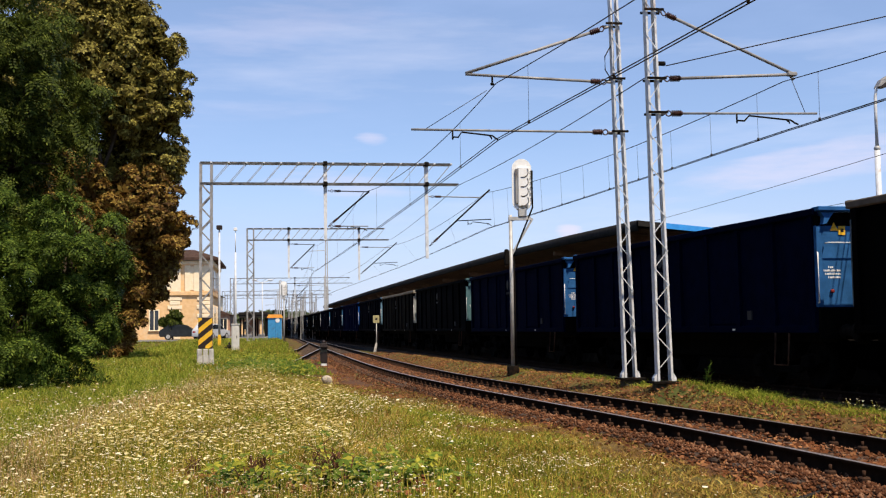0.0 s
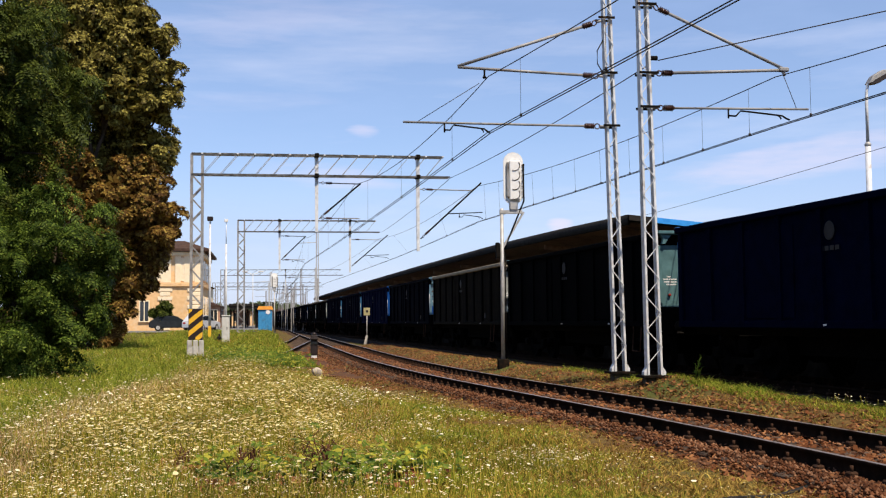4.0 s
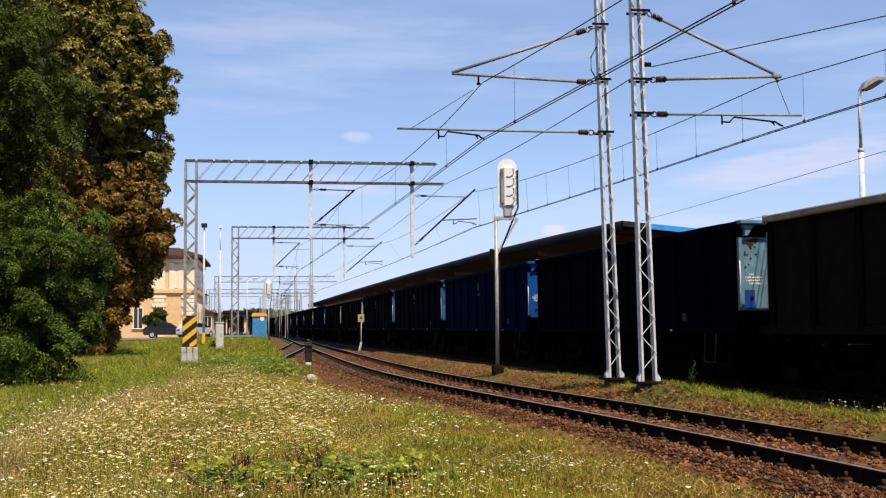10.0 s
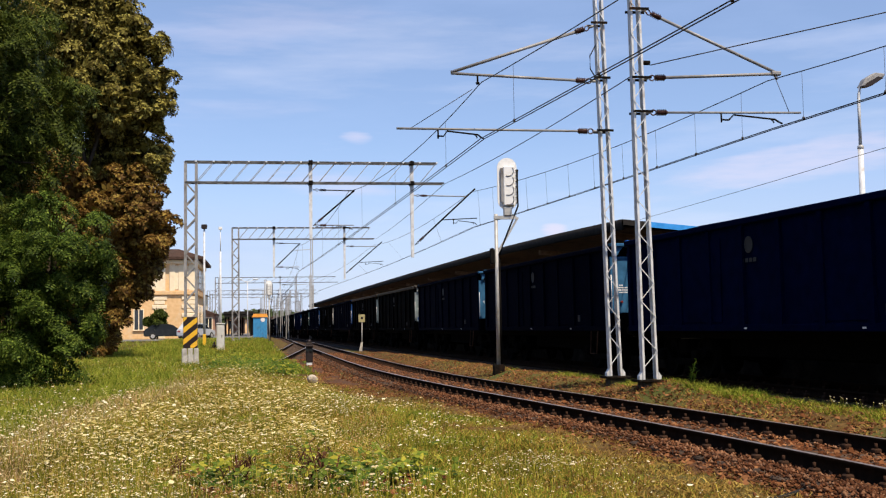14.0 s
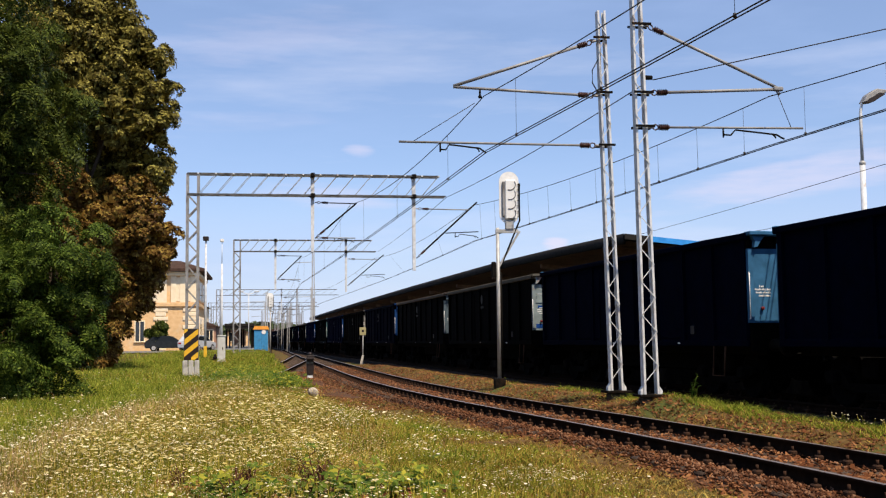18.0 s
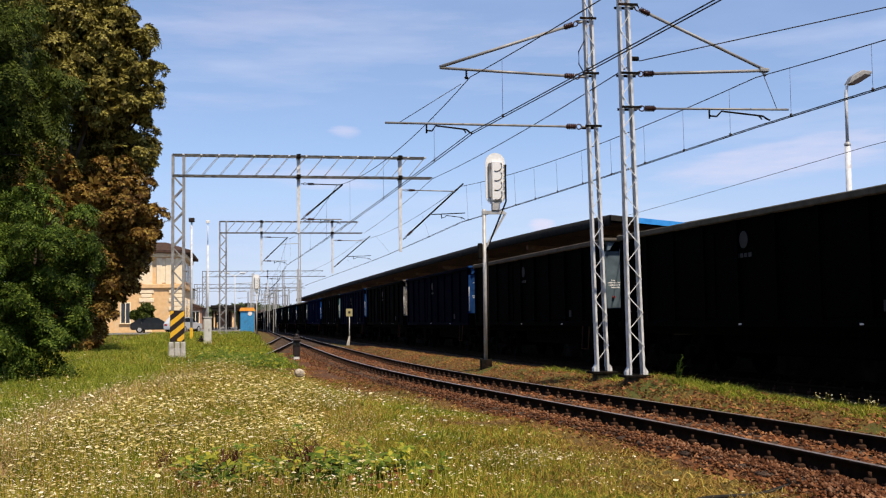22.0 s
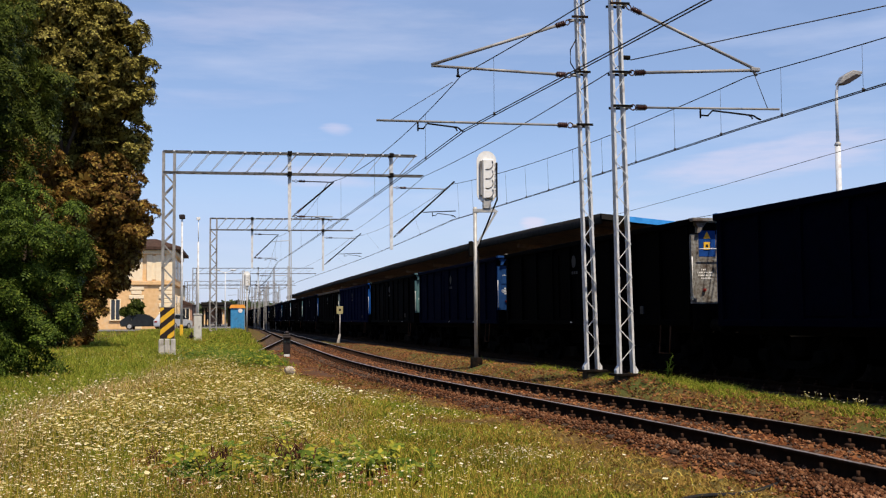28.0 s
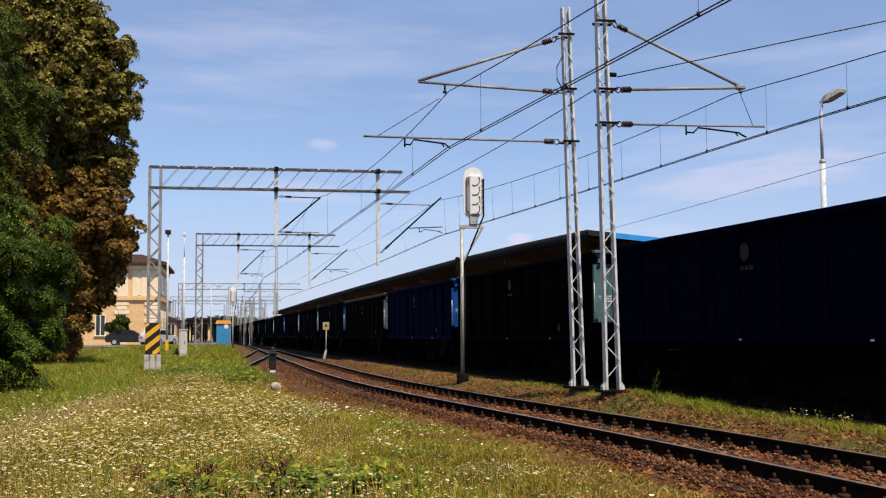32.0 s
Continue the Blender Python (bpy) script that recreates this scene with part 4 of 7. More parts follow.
def registration(parent, p, q):
    """A short drop bracket and a bent steady arm whose two hooks hold the contact wires."""
    p, q = Vector(p), Vector(q)
    b = B()
    d = q - p
    tube(b, [p + Vector((0, 0, 0.16)), p + Vector((0, 0, -0.06))], 0.02, 6)
    tube(b, [p, p + d * 0.12, p + d * 0.2 + Vector((0, 0, 0.12)), p + d * 0.88 + Vector((0, 0, 0.08)), q - d * 0.06 + Vector((0, 0, 0.03)), q], 0.02, 6)
    tube(b, [p + d * 0.8 + Vector((0, 0, 0.085)), q - d * 0.15 + Vector((0, 0, 0.04)), q - d * 0.14], 0.016, 6)
    part("steady_arm", b, "dark_steel", parent)


# two masts between the tracks; the first reaches over the near track, the second over the train
M1 = lattice_mast(pose(7.53, 24.36, 0.17), 8.62, 0.28, 0.19, 0.2, "tall grey lattice mast with arms over the near track", lean=-0.0215, panels=24)
for z, x in ((5.52, -0.18), (6.72, -0.22), (7.98, -0.26)):
    clamp(M1, x + 0.05, z, 0.24, 0.24)
arm(M1, (-0.25, 0, 5.52), (-4.83, 0, 5.54), 0.026, 0.36)
arm(M1, (-0.27, 0, 6.66), (-3.6, 0, 6.79), 0.032, 0.36)
arm(M1, (-0.29, 0, 7.94), (-3.6, 0, 6.81), 0.036, 0.36)
registration(M1, (-3.91, 0, 5.38), (-2.89, 0, 5.33))
b = B()
tube(b, [(-3.0, 0, 6.77), (-3.0, 0, 6.57)], 0.022, 6)
lathe(b, [(0.035, 6.55), (0.05, 6.58), (0.02, 6.62)], 8, "z", (-3.0, 0, 0))
part("hanger", b, "dark_steel", M1)
b = B()
tube(b, [(-3.12, 0.02, 6.44), (-4.5, 0, 5.56)], 0.008, 5)
part("stay_wire", b, "wire", M1)
b = B()
tube(b, [(-0.26, 0.0, 7.5), (-0.4, 0.0, 7.25), (-0.4, 0.0, 6.95), (-0.26, 0.0, 6.72)], 0.014, 6)
part("cable_loop", b, "wire", M1)
M2_SIZE = 0.965
M2 = lattice_mast(Matrix.Translation((0, 0, 1.36 * (1 - M2_SIZE))) @ Matrix.Scale(M2_SIZE, 4) @ pose(7.685, 22.5, 0.17), 9.6, 0.33, 0.2, 0.2, "tall grey lattice mast with arms over the train", lean=-0.0145, panels=26)
for z, x in ((5.6, -0.05), (6.32, -0.06), (7.78, -0.08)):
    clamp(M2, x + 0.03, z, 0.28, 0.24)
arm(M2, (0.07, 0, 5.60), (3.55, 0, 5.64), 0.024, 0.36)
arm(M2, (0.06, 0, 6.33), (3.08, 0, 6.48), 0.034, 0.36)
arm(M2, (0.03, 0, 7.82), (3.0, 0, 6.51), 0.036, 0.36)
b = B()
bbox(b, 2.9, -0.06, 6.44, 3.12, 0.06, 6.53, 0.02)
tube(b, [(2.98, 0, 6.45), (3.05, 0, 6.36)], 0.03, 6)
part("tip_clamp", b, "gantry_steel", M2)
registration(M2, (1.75, 0, 5.47), (3.12, 0, 5.40))
b = B()
tube(b, [(2.99, 0, 6.4), (3.28, 0, 5.66)], 0.008, 5)
part("stay_wire", b, "wire", M2)
b = B()
tube(b, [(0.02, 0, 6.66), (0.2, 0, 6.66)], 0.05, 8)
part("wire_clamp", b, "dark_steel", M2)


def sagging(p, q, sag, n=16):
    p, q = Vector(p), Vector(q)
    return [p.lerp(q, k / n) - Vector((0, 0, 4 * sag * (k / n) * (1 - k / n))) for k in range(n + 1)]


def overhead_line(label, supports, sags, droppers, r=0.011):
    """Messenger wire, two contact wires and their droppers over a row of supports (x, y, contact height, messenger height, stagger)."""
    t = empty("overhead_line", None, label, "overhead line", "overhead lines")
    for (x0, y0, c0, m0, d0), (x1, y1, c1, m1, d1), sag, dropper in zip(supports, supports[1:], sags, droppers):
        b = B()
        tube(b, sagging((x0, y0, m0), (x1, y1, m1), sag), r, 5)
        part("messenger_wire", b, "wire", t)
        for o in (-0.042, 0.042):
            b = B()
            tube(b, sagging((x0 + o + d0, y0, c0), (x1 + o + d1, y1, c1), 0.03, 4), r, 5)
            part("contact_wire", b, "wire", t)
        n = max(2, int(math.hypot(x1 - x0, y1 - y0) / dropper))
        for k in range(n):
            u = (k + 0.5) / n
            b = B()
            top, low = m0 + (m1 - m0) * u - 4 * sag * u * (1 - u), c0 + (c1 - c0) * u - 0.12 * u * (1 - u)
            x, y = x0 + (x1 - x0) * u, y0 + (y1 - y0) * u
            dx = d0 + (d1 - d0) * u
            tube(b, [(x, y, top), (x + dx, y, low)], 0.004, 4)
            tube(b, [(x + dx, y, low - 0.01), (x + dx, y, low + 0.05)], 0.025, 5)
            part("dropper", b, "wire", t)
    return t


overhead_line("double contact wire over the near track", [(13.6, -42, 5.5, 6.9, 0), (8.13, -6, 5.5, 6.9, 0), (4.62, 24.36, 5.5, 6.77, 0), (3.18, 47.2, 5.15, 7.09, 0), (2.05, 90.2, 5.9, 7.95, 0), (1.6, 140, 5.7, 7.2, 0), (0.2, 230, 5.7, 7.2, 0)],
              [0.5, 0.40, 0.45, 0.5, 0.5, 0.5], [4.0, 4.2, 6.0, 9.0, 12.0, 12.0])
overhead_line("contact wire over the goods train", [(17.2, -62, 5.1, 6.4, 0), (13.58, -20, 4.95, 6.4, 0), (10.13, 21.7, 5.28, 6.31, 0), (8.44, 47.33, 5.56, 7.09, 0.07), (8.0, 90.4, 6.4, 7.95, 1.35), (5.2, 140, 6.1, 7.4, 0.8), (2.2, 230, 5.9, 7.2, 0.3)],
              [0.75, 0.78, 0.28, 0.45, 0.4, 0.4], [3.0, 2.6, 2.3, 30.0, 40.0, 40.0])


def feeder(label, pts, sag, r=0.012):
    b = B()
    for p, q in zip(pts, pts[1:]):
        tube(b, sagging(p, q, sag), r, 5)
    t = part("feeder_cable", b, "wire")
    return tagged(t, label, "cable", "feeder cables")


feeder("thin black feeder cable from mast to gantry end", [(7.48, 21.8, 6.53), (7.26, 47.15, 7.41), (8.2, 90.2, 8.45)], 0.13)
feeder("black cross cable from the mast over the train", [(7.62, 21.7, 6.59), (22.0, 12.9, 8.6)], 0.0)
feeder("black catenary wire of a farther track", [(21, 10, 7.0), (20, 34.6, 7.0), (19.9, 58, 7.0), (17, 100, 7.0)], 0.03, 0.011)
feeder("black contact wire of a farther track", [(23, 10, 5.75), (20.9, 35, 5.75), (18, 60, 5.75)], 0.02, 0.011)


def gantry(m, x0, x1, top, low, drops, label, legw=0.5, panels=14, ground=0.0):
    """A lattice portal: one leg, a long girder and hanging posts with arms."""
    g = empty("gantry", m, label, "catenary gantry", "catenary gantries")
    for sx in (-1, 1):
        for y in (-0.2, 0.2):
            b = B()
            bar(b, (x0 + sx * legw / 2, y, ground), (x0 + sx * legw / 2, y, top), 0.11, 0.11)
            part("leg_chord", b, "gantry_steel", g)
    n = 14
    for y in (-0.25, 0.25):
        for k in range(n):
            za, zb = ground + 0.3 + (low - ground - 0.3) * k / n, ground + 0.3 + (low - ground - 0.3) * (k + 1) / n
            s = 1 if k % 2 else -1
            b = B()
            bar(b, (x0 + s * legw / 2, y, za), (x0 - s * legw / 2, y, zb), 0.012, 0.06)
            part("lacing_bar", b, "gantry_steel", g)
    for z in (low, top):
        for y in (-0.25, 0.25):
            b = B()
            bar(b, (x0 - legw / 2, y, z), (x1 if z == top else x1 + 0.35, y, z), 0.07, 0.07)
            part("girder_chord", b, "dark_chord", g)
    for y in (-0.26, 0.26):
        for k in range(panels):
            xa, xb = x0 + legw / 2 + (x1 - x0 - legw / 2) * k / panels, x0 + legw / 2 + (x1 - x0 - legw / 2) * (k + 1) / panels
            b = B()
            bar(b, (xa, y, low), (xb, y, top), 0.024, 0.024)
            part("lacing_bar", b, "gantry_steel", g)
    for k in range(panels + 1):
        xa = x0 + legw / 2 + (x1 - x0 - legw / 2) * k / panels
        b = B()
        bar(b, (xa, -0.3, top + 0.004), (xa, 0.25, top + 0.004), 0.09, 0.06)
        part("cross_bar", b, "mast_paint", g)
    for x, zl, wire_z, tip, reg_z in drops:
        b = B()
        bar(b, (x, 0, zl), (x, 0, top + 0.12), 0.14, 0.12, 0.18, 0.14)
        part("hanging_post", b, "mast_paint", g)
        for z in (low, top):
            b = B()
            bbox(b, x - 0.1, -0.3, z - 0.1, x + 0.1, 0.3, z + 0.1, 0.02)
            part("clamp", b, "dark_steel", g)
        dz = 0.26 if reg_z else 0.0
        arm(g, (x + 0.12, 0, low - 0.32 - dz), (x + tip - dz, 0, low - 0.36 - dz), 0.028, 0.5)
        arm(g, (x + 0.12, 0, wire_z), (x + tip + 0.06 + dz * 0.3, 0, low - 0.34 + dz * 0.4), 0.04, 0.5, False)
        if reg_z:
            # the registration tube hangs from the slanting arm
            b = B()
            u = (reg_z + 0.3 - wire_z) / (low - 0.34 - wire_z)
            xs = x + 0.12 + (tip - 0.06) * u
            tube(b, [(xs, 0, reg_z + 0.25), (x + tip + 0.2, 0, reg_z + 0.33)], 0.026, 6)
            part("registration_tube", b, "dark_steel", g)
            registration(g, (xs + 0.5, 0, reg_z + 0.1), (x + tip + 0.2, 0, reg_z + 0.02))
        else:
            arm(g, (x + 0.12, 0, wire_z + 0.02), (x + tip, 0, wire_z + 0.02), 0.026, 0.5)
            registration(g, (x + tip - 1.0, 0, wire_z - 0.12), (x + tip - 0.05, 0, wire_z - 0.2))
    b = B()
    for sx in (-1, 1):
        prism(b, [(x0 + sx * 0.16 - 0.2, ground - 0.5), (x0 + sx * 0.16 + 0.2, ground - 0.5), (x0 + sx * 0.2 + 0.12, ground + 0.05), (x0 + sx * 0.2 - 0.12, ground + 0.05)], -0.4, 0.4)
    part("foundation", b, "concrete", g, "pale concrete foot")
    return g


G1_SIZE = 0.87
G1 = gantry(Matrix.Translation((0, 0, 1.36 * (1 - G1_SIZE))) @ Matrix.Scale(G1_SIZE, 4) @ pose(0, 54, 0, 0, 0, 0.6), -3.82, 7.9, 9.28, 8.3, [(1.8, 5.6, 6.25, 2.05, 0), (6.7, 4.7, 5.3, 3.0, 6.28)], "grey lattice gantry over the tracks with a striped board", ground=0.15)
b = B()
bbox(b, -4.16, -0.32, 0.52, -3.5, -0.27, 1.96, 0.01)
board = part("hazard_board", b, "black_paint", G1, "black and yellow striped board")
for z in (0.12, 0.66, 1.20, 1.74):
    b = B()
    band = []
    for x, za in ((-4.15, z), (-3.99, z + 0.13), (-3.83, z + 0.26), (-3.67, z + 0.39), (-3.51, z + 0.52)):
        lo, hi = max(za, 0.53), min(za + 0.26, 1.95)
        if hi - lo > 0.01:
            band.append((x, lo, hi))
    prism(b, [(x, lo) for x, lo, hi in band] + [(x, hi) for x, lo, hi in band[::-1]], -0.326, -0.321)
    part("stripe", b, "yellow_paint", board, "slanting yellow stripe")
for x in (-4.1, -3.83, -3.56):
    b = B()
    bbox(b, x - 0.11, -0.46, -0.3, x + 0.11, -0.28, 0.5, 0.03)
    part("foot_block", b, "concrete", G1, "pale concrete foot block")
gantry(pose(0, 90, 0, 0, 0, 0.6), -2.93, 7.7, 9.34, 8.44, [(0.07, 5.4, 6.2, 2.0, 0), (5.66, 5.2, 5.7, 2.9, 6.3)], "grey lattice gantry farther down the line", ground=0.5)
for y, xa, xb, zt in ((165, -8, 9, 8.8), (215, -12, 8, 8.6), (262, -14, 9, 9.4)):
    gantry(pose(0, y, 0), xa, xb, zt, zt - 0.8, [(1.0, 5.4, 6.0, 1.8, 0)], "distant grey lattice gantry over the station tracks", ground=0.3)


def far_mast(x, y, z, h, label="slim grey pole beside the tracks", mat="galvanised"):
    t = empty("line_post", pose(x, y, z), label, "line post", "line posts")
    for sx in (-0.16, 0.16):
        b = B()
        bar(b, (sx, 0, 0), (sx * 0.6, 0, h), 0.12, 0.12)
        part("post_leg", b, mat, t)
    b = B()
    tube(b, [(-0.1, 0, h - 1.2), (-2.2, 0, h - 1.3)], 0.04, 6)
    part("arm", b, mat, t)
    b = B()
    bbox(b, -0.35, -0.35, -0.4, 0.35, 0.35, 0.02, 0.04)
    part("foundation", b, "concrete", t)
    return t


for x, y, h in ((4.6, 136, 12.2), (4.9, 150, 8.6), (3.0, 235, 8.4), (2.2, 265, 8.2), (-1.0, 150, 8.0), (-1.6, 190, 8.0)):
    far_mast(x, y, -0.2, h)
for x, y, h in ((3.55, 180, 9.8), (3.0, 205, 8.4), (2.5, 172, 6.6), (4.4, 222, 9.0), (1.6, 240, 7.4), (0.7, 205, 6.8), (5.3, 250, 9.6), (0.2, 260, 9.0), (1.0, 300, 10.0), (4.0, 300, 10.5), (-2.6, 240, 8.0), (6.4, 185, 8.5), (1.9, 158, 5.6), (2.9, 262, 9.4), (1.25, 182, 7.2), (5.0, 205, 7.6), (3.4, 152, 5.2)):
    far_mast(x, y, -0.2, h, "slim dark pole in the distance beside the tracks", "gantry_steel")


# ---- signals and trackside things ----
def colour_light_signal(m, h_post, h_head, off, label):
    """A post with a bracket, carrying a tall rounded board of lamps seen from behind, white and ribbed."""
    s = empty("railway_signal", m, label, "railway signal", "railway signals")
    b = B()
    tube(b, [(0, 0, 0), (0, 0, h_post)], 0.058, 10, 0.052)
    part("post", b, "galvanised", s)
    b = B()
    tube(b, [(0.095, 0.0, 0.1), (0.085, 0.0, h_post - 1.3)], 0.022, 6)
    part("conduit", b, "dark_steel", s)
    b = B()
    bbox(b, -0.16, -0.16, -0.2, 0.16, 0.16, 0.12, 0.02)
    part("foot", b, "dark_steel", s)
    b = B()
    bar(b, (-0.06, 0, h_post - 0.1), (off + 0.25, 0, h_post - 0.1), 0.12, 0.1)
    bar(b, (0.02, 0, h_post - 1.15), (off + 0.3, 0, h_post - 0.1), 0.06, 0.06)
    bbox(b, off - 0.12, -0.1, h_post - 0.05, off + 0.12, 0.1, h_post + 0.2, 0.02)
    part("bracket", b, "galvanised", s)
    b = B()
    w, z0, z1 = 0.29, h_post + 0.12, h_post + 0.16 + h_head
    pts = []
    for k in range(13):
        a = math.pi * k / 12
        pts.append((off + w * math.cos(a), z1 - w + w * math.sin(a)))
    for k in range(13):
        a = math.pi + math.pi * k / 12
        pts.append((off + w * math.cos(a), z0 + w + w * math.sin(a)))
    prism(b, pts, -0.02, 0.02)
    head = part("lamp_board", b, "white_enamel", s, "white rounded board")
    b = B()
    bbox(b, off - 0.13, -0.13, z0 + 0.12, off + 0.2, -0.022, z1 - 0.25, 0.03)
    part("lamp_housing", b, "white_enamel", head, "white ribbed lamp housing")
    # darker strip drawn for the shaded side of the lamp housing
    b = B()
    bbox(b, off - 0.2, -0.1, z0 + 0.22, off - 0.135, -0.022, z1 - 0.3, 0.01)
    part("housing_side", b, "gantry_steel", head, "grey strip for the shade on the housing's side")
    for k in range(4):
        z = z0 + 0.3 + k * (h_head - 0.66) / 3
        b = B()
        tube(b, [(off + 0.02 + 0.16 * math.cos(a), -0.14, z + 0.16 * math.sin(a)) for a in np.linspace(4.3, 6.9, 8)], 0.011, 5)
        part("seam", b, "black_paint", head)
    b = B()
    tube(b, [(off + 0.3, -0.05, z1 - 0.35), (off + 0.3, -0.05, z0 + 0.1), (0.06, 0, h_post - 1.2)], 0.028, 6)
    for k in range(7):
        z = z0 + 0.2 + k * 0.16
        tube(b, [(off + 0.24, -0.05, z), (off + 0.3, -0.05, z)], 0.012, 5)
    part("ladder_rail", b, "dark_steel", s)
    b = B()
    bbox(b, -0.19, -0.1, h_post - 1.45, -0.08, 0.1, h_post - 1.0, 0.015)
    part("junction_box", b, "dark_steel", s)
    return s


colour_light_signal(pose(6.46, 32.2, 0.1, 0, 0, -4), 4.50, 1.50, 0.35, "colour-light signal with a white head on a grey post")
colour_light_signal(pose(-0.35, 98, 0.1, 0, 0, 2), 3.9, 1.35, -0.02, "distant signal with a white head on a slim post")


def dwarf_signal(m):
    s = empty("dwarf_signal", m, "small black ground signal with white foot beside the points", "ground signal")
    b = B()
    bbox(b, -0.15, -0.13, 0.08, 0.15, 0.13, 0.92, 0.03)
    part("case", b, "black_paint", s)
    b = B()
    bbox(b, -0.17, -0.24, 0.74, 0.17, 0.15, 0.82, 0.02)
    part("hood", b, "black_paint", s)
    for x in (-0.08, 0.08):
        b = B()
        lathe(b, [(0.06, -0.17), (0.05, -0.14)], 10, "y", (x, 0, 0.6))
        part("lens", b, "window_glass", s)
    b = B()
    lathe(b, [(0.1, 0.9), (0.09, 1.02), (0.03, 1.05)], 10)
    part("cap", b, "black_paint", s)
    b = B()
    bbox(b, -0.12, -0.1, -0.15, 0.12, 0.1, 0.1, 0.02)
    part("foot", b, "white_enamel", s, "white painted foot")


dwarf_signal(pose(1.5, 48.4, -0.18))

b = B()
bmesh.ops.create_icosphere(b, subdivisions=2, radius=0.145)
for v in b.verts:
    v.co *= 1 + 0.18 * noise.noise(v.co * 6)
    v.co.z *= 0.85
o = part("stone", b, "old_stone")
o.location = (1.0, 29.9, 0.02)
tagged(o, "pale rounded boundary stone in the grass", "stone")


def track_sign(m):
    s = empty("track_sign", m, "pale yellow sign board on a slim white post", "track sign")
    b = B()
    tube(b, [(0, 0, -0.25), (0.02, 0, 1.7)], 0.028, 8)
    part("post", b, "galvanised", s)
    b = B()
    bbox(b, -0.2, -0.04, 1.62, 0.2, -0.015, 2.1, 0.008)
    board = part("board", b, "cream_board", s)
    b = B()
    box(b, -0.06, -0.045, 1.8, 0.08, -0.0405, 1.95)
    part("symbol", b, "black_paint", board)
    b = B()
    hexa(b, [(-0.2, -0.12, -0.2), (0.0, -0.12, -0.2), (0.0, -0.06, -0.2), (-0.2, -0.06, -0.2), (-0.06, -0.08, 0.36), (0.06, -0.08, 0.36), (0.06, -0.04, 0.36), (-0.06, -0.04, 0.36)])
    part("foot_plate", b, "concrete", s, "pale slab leaning at the foot")


track_sign(pose(5.5, 71, 0.06))


def ground_box(m):
    s = empty("ground_box", m, "small dark trackside box on pale feet", "trackside box")
    b = B()
    bbox(b, -0.14, -0.12, 0.12, 0.14, 0.12, 0.36, 0.02)
    lathe(b, [(0.06, 0.36), (0.06, 0.5), (0.03, 0.54)], 8)
    part("case", b, "black_paint", s)
    b = B()
    bar(b, (-0.3, 0, 0.2), (0.3, 0, 0.2), 0.06, 0.06)
    part("rod", b, "black_paint", s)
    for x in (-0.12, 0.12):
        b = B()
        bbox(b, x - 0.05, -0.06, -0.1, x + 0.05, 0.06, 0.12, 0.01)
        part("foot", b, "yellow_paint", s)


ground_box(pose(-3.62, 71.2, 0.08))


def cabinet(m, w, d, h, mat, label):
    c = empty("trackside_cabinet", m, label, "equipment cabinet", "trackside cabinets")
    b = B()
    bbox(b, -w / 2, -d / 2, 0.1, w / 2, d / 2, h, 0.02)
    body = part("body", b, mat, c)
    b = B()
    bbox(b, -w / 2 - 0.04, -d / 2 - 0.04, h + 0.003, w / 2 + 0.04, d / 2 + 0.04, h + 0.07, 0.02)
    part("lid", b, mat, c)
    b = B()
    bbox(b, -w / 2 + 0.06, -d / 2 - 0.02, 0.2, w / 2 - 0.06, -d / 2 - 0.002, h - 0.1, 0.008)
    door = part("door", b, mat, c)
    b = B()
    bbox(b, w / 2 - 0.16, -d / 2 - 0.05, h * 0.5, w / 2 - 0.12, -d / 2 - 0.022, h * 0.6, 0.005)
    part("handle", b, "dark_steel", door)
    b = B()
    bbox(b, -w / 2 - 0.05, -d / 2 - 0.05, -0.3, w / 2 + 0.05, d / 2 + 0.05, 0.1, 0.03)
    part("plinth", b, "concrete", c)
    return c


cabinet(pose(-3.19, 70, 0.05), 0.46, 0.5, 1.62, "grey_cabinet", "tall light grey equipment cabinet in the grass")


def booth(m):
    c = empty("booth", m, "small blue booth with an orange roof", "booth")
    b = B()
    bbox(b, -0.62, -0.6, 0, 0.62, 0.6, 1.95, 0.03)
    body = part("body", b, "booth_blue", c)
    for x in (-0.3, 0.3):
        b = B()
        bbox(b, x - 0.24, -0.63, 0.15, x + 0.24, -0.602, 1.55, 0.01)
        part("panel", b, "booth_blue", body)
    b = B()
    prism(b, [(-0.72, 1.953), (0.72, 1.953), (0.6, 2.26), (-0.6, 2.26)], -0.7, 0.7)
    part("roof", b, "orange_paint", c, "orange sloping roof")
    b = B()
    lathe(b, [(0.2, -0.66), (0.2, -0.634), (0.1, -0.633)], 16, "y", (0.25, 0, 1.72))
    part("round_sign", b, "white_enamel", c, "round white sign")


booth(pose(-1.2, 104, 0.46))


